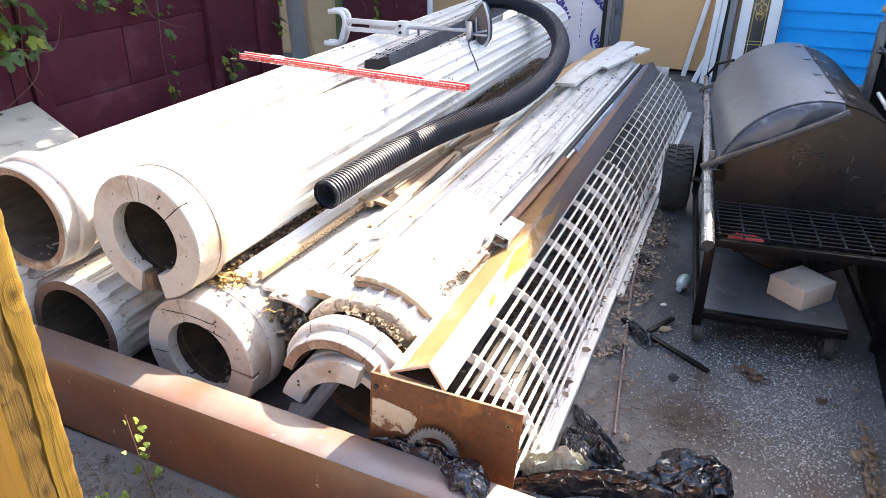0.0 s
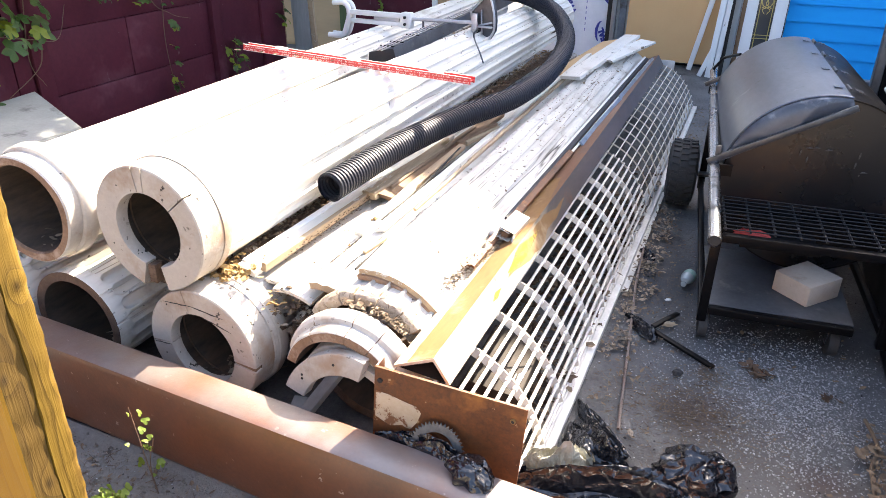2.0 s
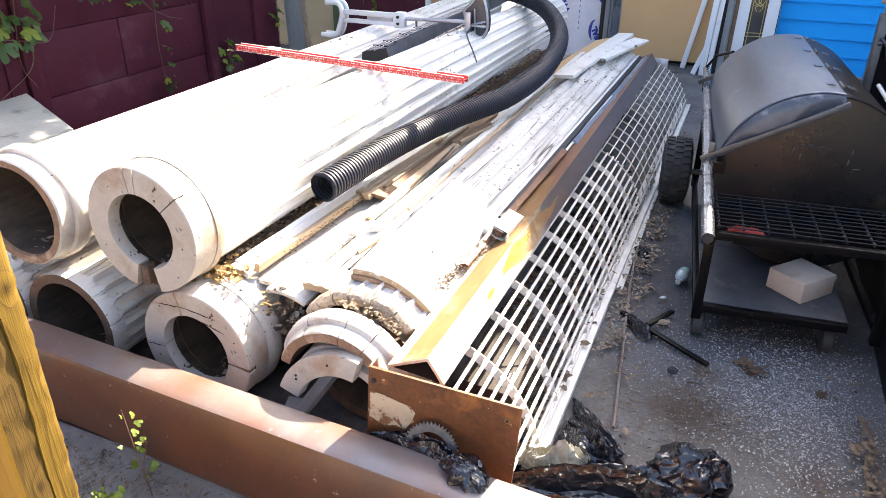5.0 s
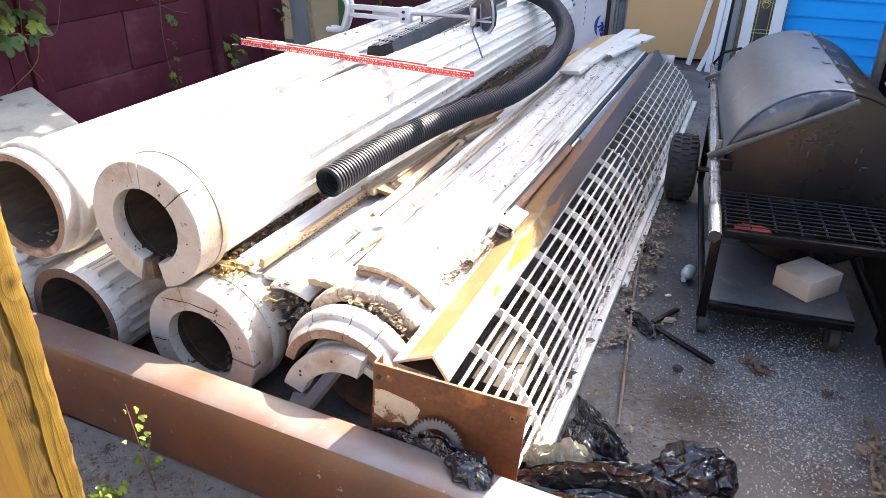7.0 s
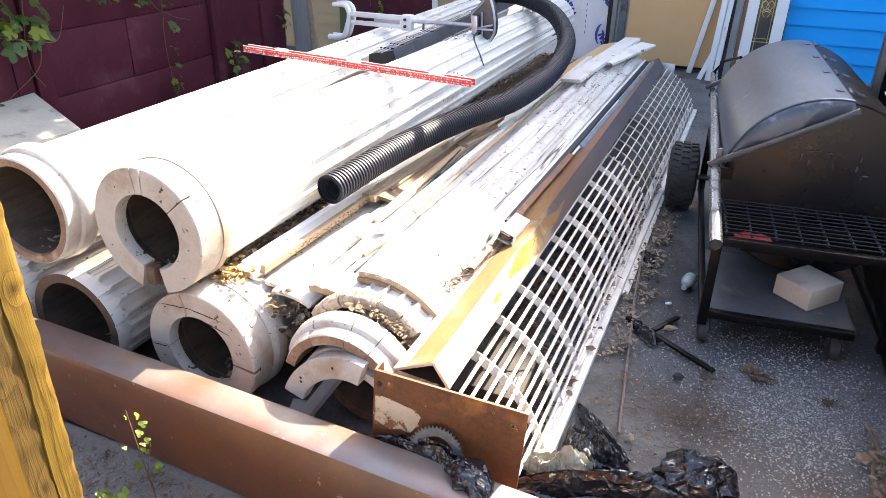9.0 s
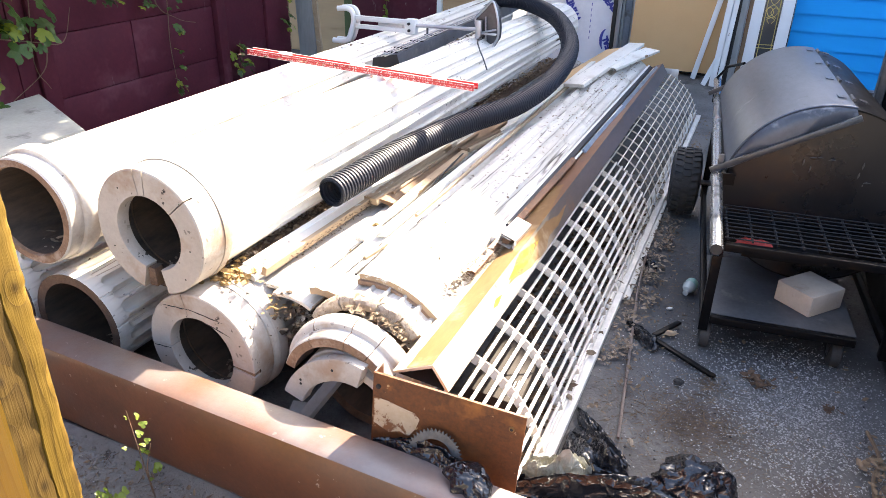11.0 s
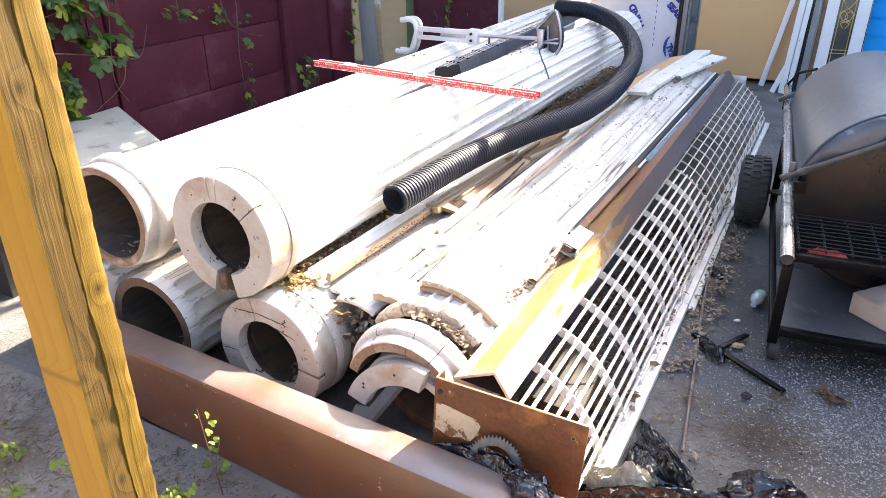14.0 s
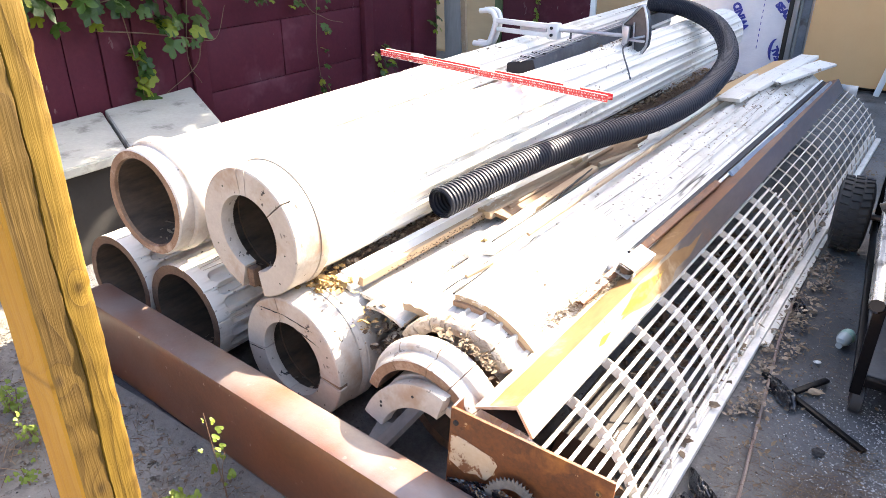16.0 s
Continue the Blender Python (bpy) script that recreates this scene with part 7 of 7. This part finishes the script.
scatter("leaf_litter", "brown leaf crumbs filling the gap beside the upper column", "leaf litter", [spot(-1.51 + 0.02 * (y - 2), y, 0.014, 0.05, 0.444, 0.008) for y in [1.8 + 0.0026 * i for i in range(1500)]], 0.013, M_BARK, 71)
scatter("bark_chunks", "brown bark and trash under the rod grate", "bark", [(R.uniform(-0.74, -0.40), R.uniform(1.5, 3.9), 0.01 + 0.05 * R.random() ** 2) for _ in range(900)], 0.035, M_BARK, 72, "stone")
scatter("leaf_litter", "dry leaves caught under the rod grate", "leaf litter", [(R.uniform(-0.74, -0.38), R.uniform(1.5, 4.4), 0.02 + 0.05 * R.random()) for _ in range(500)], 0.028, M_DEAD, 73)
scatter("leaf_litter", "pale scraps caught under the rod grate", "leaf litter", [(R.uniform(-0.70, -0.38), R.uniform(1.5, 5.6), 0.03 + 0.06 * R.random()) for _ in range(160)], 0.03, M_PALELEAF, 74)
scatter("leaf_heap", "yellow-brown dry leaves at the column joint", "leaf litter", [spot(-1.49 + 0.03 * R.random(), 1.62 + 0.22 * R.random() ** 1.5, 0.03, 0.02, 0.440, 0.012) for _ in range(60)], 0.020, M_PALELEAF, 75)
scatter("bark_chunks", "brown dirt beside the white moulding", "bark", [spot(-1.362 + 0.02 * R.random(), y, 0.012, 0.05, 0.452, 0.004) for y in [1.86 + 0.0018 * i for i in range(360)]], 0.006, M_BARK, 76, "stone")
scatter("bark_chunks", "splinters and dirt between the column staves", "bark", [spot(-1.24, y, 0.05, 0.05, 0.36, 0.035) for y in [1.62 + 0.0026 * i for i in range(190)]], 0.018, M_ROT, 8, "stone")
scatter("bark_chunks", "brown rotten wood crumbs in the hollow between the columns", "bark", [spot(-1.205, 1.70, 0.035, 0.035, 0.26, 0.05) for _ in range(160)], 0.026, M_ROT, 85, "stone")
scatter("bark_chunks", "tan splintered wood bits in the hollow between the columns", "bark", [spot(-1.215, 1.69, 0.035, 0.03, 0.31, 0.035) for _ in range(50)], 0.024, M_TORN, 86, "leaf")
scatter("splinters", "pale splinters between the column staves", "splinters", [spot(-1.23, y, 0.05, 0.05, 0.38, 0.03) for y in [1.62 + 0.008 * i for i in range(60)]], 0.014, M_TAN, 18, "twig")
scatter("leaf_bits", "dark leaf bits on the upper columns", "leaf litter", [(R.gauss(-1.62, 0.03), R.uniform(3.8, 4.5), 0.829 - 0.01 * R.random()) for _ in range(90)] + [(R.gauss(-2.2, 0.02), R.uniform(3.0, 5.5), 0.787) for _ in range(14)] + [(R.uniform(-2.45, -1.15), 3.02 + R.gauss(0, 0.006), 0.84) for _ in range(60)], 0.016, M_DEAD, 9)
scatter("leaf_bits", "small leaf flecks on the shell", "leaf litter", [(-0.955 + 0.205 * math.cos(a), R.uniform(1.9, 5.2), 0.335 + 0.205 * math.sin(a)) for a in [R.uniform(0.9, 1.9) for _ in range(170)]], 0.010, M_DEAD, 10)
scatter("paint_flakes", "grey paint flakes and grit on the column shells", "paint flakes", [(-0.955 + 0.203 * math.cos(a), R.uniform(2.6, 5.6), 0.338 + 0.203 * math.sin(a)) for a in [R.uniform(0.9, 1.95) for _ in range(420)]] + [(R.uniform(-1.28, -1.12), R.uniform(2.2, 4.6), 0.487) for _ in range(160)], 0.008, M_PALELEAF, 61)
scatter("leaf_bits", "dark flecks and twigs on the far boards", "leaf litter", [(R.uniform(-1.0, -0.76), R.uniform(4.3, 5.9), 0.532) for _ in range(60)], 0.02, M_DEAD, 11)
scatter("leaf_litter", "dark leaf debris lying inside the hollow columns", "leaf litter", [(cx + R.gauss(0, 0.05), R.uniform(1.52, 2.1), cz + 0.004 * R.random()) for cx, cz in ((-2.155, 0.468), (-1.62, 0.485), (-1.487, 0.085), (-2.045, 0.050), (-2.45, 0.055)) for _ in range(90)], 0.022, M_PALELEAF, 81)
scatter("leaf_litter", "black charred leaf clump on the concrete", "leaf litter", [spot(0.214, 2.453, 0.025, 0.02, 0.006, 0.008) for _ in range(60)] + [spot(0.441, 2.395, 0.012, 0.012, 0.004, 0.005) for _ in range(22)], 0.02, M_BARK, 82)
scatter("twig_litter", "brown root fibres and dirt on the concrete", "twig litter", [spot(0.0, 2.12, 0.11, 0.09, 0.003, 0.004) for _ in range(900)] + [spot(0.05, 2.36, 0.035, 0.03, 0.004, 0.006) for _ in range(160)], 0.011, M_DEAD, 83, "twig")
scatter("wood_crumbs", "golden crumbled wood at the column joint", "wood crumbs", [spot(-1.475, 1.655, 0.030, 0.028, 0.440, 0.014) for _ in range(120)], 0.026, M_GOLD, 12, "stone")
scatter("splinters", "golden torn wood fibres at the column joint", "splinters", [spot(-1.455, 1.66, 0.040, 0.028, 0.450, 0.014) for _ in range(60)], 0.024, M_GOLD, 87, "leaf")
scatter("splinters", "golden splinters beside the collar of the cracked column", "splinters", [spot(-1.275, 1.64, 0.020, 0.035, 0.375, 0.02) for _ in range(22)], 0.020, M_GOLD, 88, "leaf")
scatter("paint_flakes", "yellowed wood bits along the white lath", "paint flakes", [spot(-1.20 - 0.01 * R.random(), y, 0.008, 0.01, 0.470, 0.003) for y in (2.16, 2.17, 2.18, 2.20, 2.21, 2.30, 2.31, 1.94, 1.95)], 0.016, M_GOLD, 89, "stone")

# ---- vine and weeds ----
def leaf_mesh(seed, lobes=5):
    rnd = random.Random(seed)
    bm = bmesh.new()
    c = bm.verts.new((0, 0, 0))
    ring = []
    n = lobes * 4 + 1
    for i in range(n):
        a = radians(-165 + 330 * i / (n - 1))
        lobe = abs(math.cos(lobes * 0.5 * a * 360 / 330)) ** 2.2
        r = (0.80 + 0.36 * lobe) * rnd.uniform(0.93, 1.07) * (1.12 if abs(a) < 0.5 else 0.92)
        ring.append(bm.verts.new((r * math.sin(a) * 0.95, r * math.cos(a), -0.24 * r * r + 0.10 * abs(math.sin(a * 2.5)) + 0.05 * rnd.random())))
    for a, b in zip(ring, ring[1:]):
        bm.faces.new((c, a, b))
    return finish(bm, M_LEAF, 60)


LEAVES = [leaf_mesh(i) for i in range(4)]
LIT_LEAVES = [leaf_mesh(i + 4) for i in range(2)]
for me in LIT_LEAVES:
    me.materials.clear()
    me.materials.append(M_LEAFLIT)
WEED_LEAVES = [leaf_mesh(i + 10, 3) for i in range(3)]
for me in WEED_LEAVES:
    me.materials.clear()
    me.materials.append(M_WEED)


def vine(name, label, stems, leaves_at, size, seed, leaves=LEAVES, thick=0.0042):
    rnd = random.Random(seed)
    t = thing(name, label, "plant", stems[0][0])
    for st in stems:
        bm = bmesh.new()
        pts = spline(st, 6)
        tube(bm, pts, 0.004, 6, radii=[thick * (1 - 0.6 * i / len(pts)) for i in range(len(pts))])
        part("stem", bm, M_STEM, t)
    inv = t.matrix_basis.inverted()
    for p in leaves_at:
        pick = LIT_LEAVES if leaves is LEAVES and rnd.random() < 0.25 else leaves
        ob = new("leaf", pick[rnd.randrange(len(pick))])
        ob.parent = t
        ob.matrix_parent_inverse = inv
        s = size * rnd.uniform(0.5, 1.25)
        ob.matrix_basis = Matrix.Translation(p) @ pose(0, 0, 0, rnd.uniform(20, 75), rnd.uniform(-30, 30), rnd.uniform(40, 150)) @ Matrix.Diagonal((s, s, s, 1))
    return t


V = random.Random(8)
pts = []
for _ in range(240):
    y = V.uniform(1.4, 2.85)
    pts.append((-3.80 + V.uniform(0.02, 0.24), y, 1.28 - abs(V.gauss(0, 0.12))))
pts += [(-3.78 + V.uniform(0, 0.06), 2.55 + 0.03 * V.random(), 0.47 + 0.03 * i) for i in range(12)]
pts += [(-3.80 + V.uniform(0.04, 0.20), V.gauss(2.76, 0.07), V.gauss(0.88, 0.06)) for _ in range(13)] + [(-3.78 + V.uniform(0, 0.12), V.gauss(2.96, 0.02), 1.0 - 0.06 * i) for i in range(4)]
stems = [[(-3.80, 2.3, 1.9), (-3.74, 2.45, 1.15), (-3.76, 2.52, 0.8), (-3.78, 2.56, 0.47)], [(-3.80, 2.9, 1.9), (-3.76, 2.93, 1.2), (-3.78, 2.88, 0.7), (-3.79, 2.96, 0.52)], [(-3.74, 2.3, 0.92), (-3.70, 2.6, 0.87), (-3.74, 2.9, 0.80), (-3.78, 3.1, 0.77), (-3.79, 3.2, 0.95)], [(-3.8, 1.8, 1.1), (-3.7, 2.2, 1.05), (-3.72, 2.6, 1.1), (-3.8, 3.0, 1.2)], [(-3.80, 3.0, 0.75), (-3.81, 2.95, 0.62), (-3.79, 2.7, 0.5)]]
vine("wall_vine", "green leafy vine hanging on the burgundy wall", stems, pts, 0.058, 3)
pts = [(-3.78 + V.uniform(0, 0.05), 4.0 + V.gauss(0, 0.025), V.uniform(0.25, 0.98)) for _ in range(20)] + [(-3.74 + V.uniform(0, 0.12), 3.42 + V.gauss(0, 0.07), 0.96 + V.gauss(0, 0.04)) for _ in range(14)] + [(-3.76, 3.8 + V.gauss(0, 0.04), 0.92 + V.gauss(0, 0.04)) for _ in range(10)]
vine("wall_vine", "thin trailing vine on the burgundy panels", [[(-3.81, 4.02, 2.0), (-3.80, 4.0, 1.0), (-3.81, 3.98, 0.6), (-3.80, 4.0, 0.24)], [(-3.80, 3.4, 1.8), (-3.76, 3.42, 1.2), (-3.74, 3.42, 0.97)], [(-3.8, 3.8, 1.6), (-3.78, 3.85, 0.95), (-3.79, 4.05, 0.78), (-3.8, 4.25, 0.72)]], pts, 0.027, 4)
pts = [(-3.80 + V.uniform(0, 0.06), 4.72 + V.gauss(0, 0.05), V.uniform(0.25, 0.5)) for _ in range(18)] + [(-3.76, 5.38 + V.gauss(0, 0.03), V.uniform(0.5, 1.1)) for _ in range(18)]
vine("wall_vine", "sparse dark vine at the end of the wall", [[(-3.80, 4.7, 0.15), (-3.80, 4.72, 0.52)], [(-3.79, 5.4, 1.6), (-3.78, 5.38, 0.3)]], pts, 0.032, 5)
pts = [(-3.60 + V.gauss(0, 0.015), NY - 0.08, V.uniform(0.3, 0.75)) for _ in range(24)]
vine("door_garland", "yellow leafy garland hanging by the burgundy door", [[(-3.6, NY - 0.07, 1.4), (-3.6, NY - 0.07, 0.3)]], pts, 0.03, 6, WEED_LEAVES)
# unseen tree added behind the burgundy wall, its bough dappling the yard
def crown_leaves(spots, size, seed):
    rnd = random.Random(seed)
    verts, faces = [], []
    for p in spots:
        m = Matrix.Translation(p) @ pose(0, 0, 0, rnd.uniform(-60, 60), rnd.uniform(-60, 60), rnd.uniform(0, 360))
        k = size * rnd.uniform(0.6, 1.3)
        b = len(verts)
        verts += [m @ (Vector(q) * k) for q in ((-0.5, 0, 0), (0, 0.32, 0.06), (0.55, 0, -0.05), (0, -0.32, 0.06))]
        faces += [(b, b + 2, b + 1), (b, b + 3, b + 2)]
    me = bpy.data.meshes.new("crown")
    me.from_pydata(verts, [], faces)
    me.materials.append(M_LEAF)
    return me


tree = thing("tree", "unseen leafy tree added behind the burgundy wall to dapple the slabs", "tree", (-5.2, 6.1, 0))
limbs = [[(-5.2, 6.1, -0.1), (-5.15, 6.1, 1.308), (-5.0, 6.0, 2.358), (-4.7, 5.9, 3.328), (-4.5, 5.9, 4.136)], [(-5.0, 6.0, 2.358), (-4.4, 5.8, 2.924), (-3.6, 5.5, 3.166), (-2.5, 5.2, 3.086)], [(-4.7, 5.9, 3.328), (-4.0, 5.2, 3.49), (-3.4, 4.7, 3.409)], [(-4.4, 5.8, 2.924), (-3.8, 6.3, 3.247), (-3.2, 6.6, 3.328)]]
for i, st in enumerate(limbs):
    bm = bmesh.new()
    pts = spline(st, 8)
    r0 = 0.14 if i == 0 else 0.05
    tube(bm, pts, r0, 10, radii=[r0 * (1 - 0.8 * k / len(pts)) for k in range(len(pts))])
    part("trunk" if i == 0 else "limb", bm, M_STEM, tree)
V2 = random.Random(21)
spots = []
# dense tuft placed so its shadow falls on the slabs
for _ in range(30):
    c = Vector((V2.gauss(-2.62, 0.22), V2.gauss(5.25, 0.28), V2.gauss(2.964, 0.16)))
    spots += [c + Vector((V2.gauss(0, 0.15), V2.gauss(0, 0.15), V2.gauss(0, 0.10))) for _ in range(60)]
for st, n in ((limbs[1], 40), (limbs[2], 34), (limbs[3], 26), (limbs[0][2:], 14)):
    line = spline(st, 8)
    for _ in range(n):
        c = line[V2.randrange(len(line) // 3, len(line))] + Vector((V2.gauss(0, 0.35), V2.gauss(0, 0.35), V2.gauss(0, 0.22)))
        spots += [c + Vector((V2.gauss(0, 0.17), V2.gauss(0, 0.17), V2.gauss(0, 0.10))) for _ in range(46)]
ob = new("crown", crown_leaves(spots, 0.10, 4))
ob.parent = tree
ob.matrix_parent_inverse = tree.matrix_basis.inverted()
# weeds by the beam and post
def weed(label, base, height, n, size, seed):
    rnd = random.Random(seed)
    b = Vector(base)
    stems, at = [], []
    for k in range(max(1, n // 7)):
        d = Vector((rnd.uniform(-0.5, 0.5), rnd.uniform(-0.4, 0.2), 1)).normalized()
        tip = b + d * height * rnd.uniform(0.6, 1)
        stems.append([b, b.lerp(tip, 0.5) + Vector((rnd.uniform(-0.02, 0.02), 0, 0)), tip])
        at += [b.lerp(tip, u) + Vector((rnd.gauss(0, 0.018), rnd.gauss(0, 0.018), 0)) for u in (0.35, 0.5, 0.62, 0.74, 0.84, 0.93, 1)]
    vine("weed", label, stems, at, size, seed, WEED_LEAVES, 0.0020)


weed("thin green weed growing in front of the beam", (-1.375, 1.12, 0), 0.34, 14, 0.0125, 11)
weed("low green weed at the foot of the post", (-1.40, 1.00, 0), 0.12, 84, 0.011, 12)
weed("low green weed on the dusty concrete", (-2.25, 0.95, 0), 0.13, 56, 0.0095, 13)
weed("low weed beside the post", (-1.76, 0.95, 0), 0.2, 14, 0.014, 14)
weed("straggling weed on the pale concrete", (-2.05, 0.93, 0), 0.16, 35, 0.009, 15)
weed("small weed in a crack of the concrete", (-1.90, 0.82, 0), 0.09, 21, 0.009, 16)
scatter("dry_grass", "withered grass and stalks on the pale concrete", "dry grass", [spot(-2.15, 0.93, 0.13, 0.09, 0.01, 0.02) for _ in range(420)], 0.016, M_DEAD, 17, "twig")
bm = bmesh.new()
tube(bm, spline([(0.56, 2.32, 0.0), (0.545, 2.25, 0.05), (0.575, 2.15, 0.03), (0.55, 2.05, 0.02), (0.56, 1.9, 0.0)], 8), 0.006, 7)
single("dry_stalk", bm, M_DEAD, "dry brown plant stalk lying beside the black box", "plant")
scatter("dry_foliage", "withered leaves along the dry stalk", "leaf litter", [spot(0.56, y, 0.025, 0.03, 0.02, 0.02) for y in [1.85 + 0.004 * i for i in range(90)]], 0.022, M_DEAD, 14)
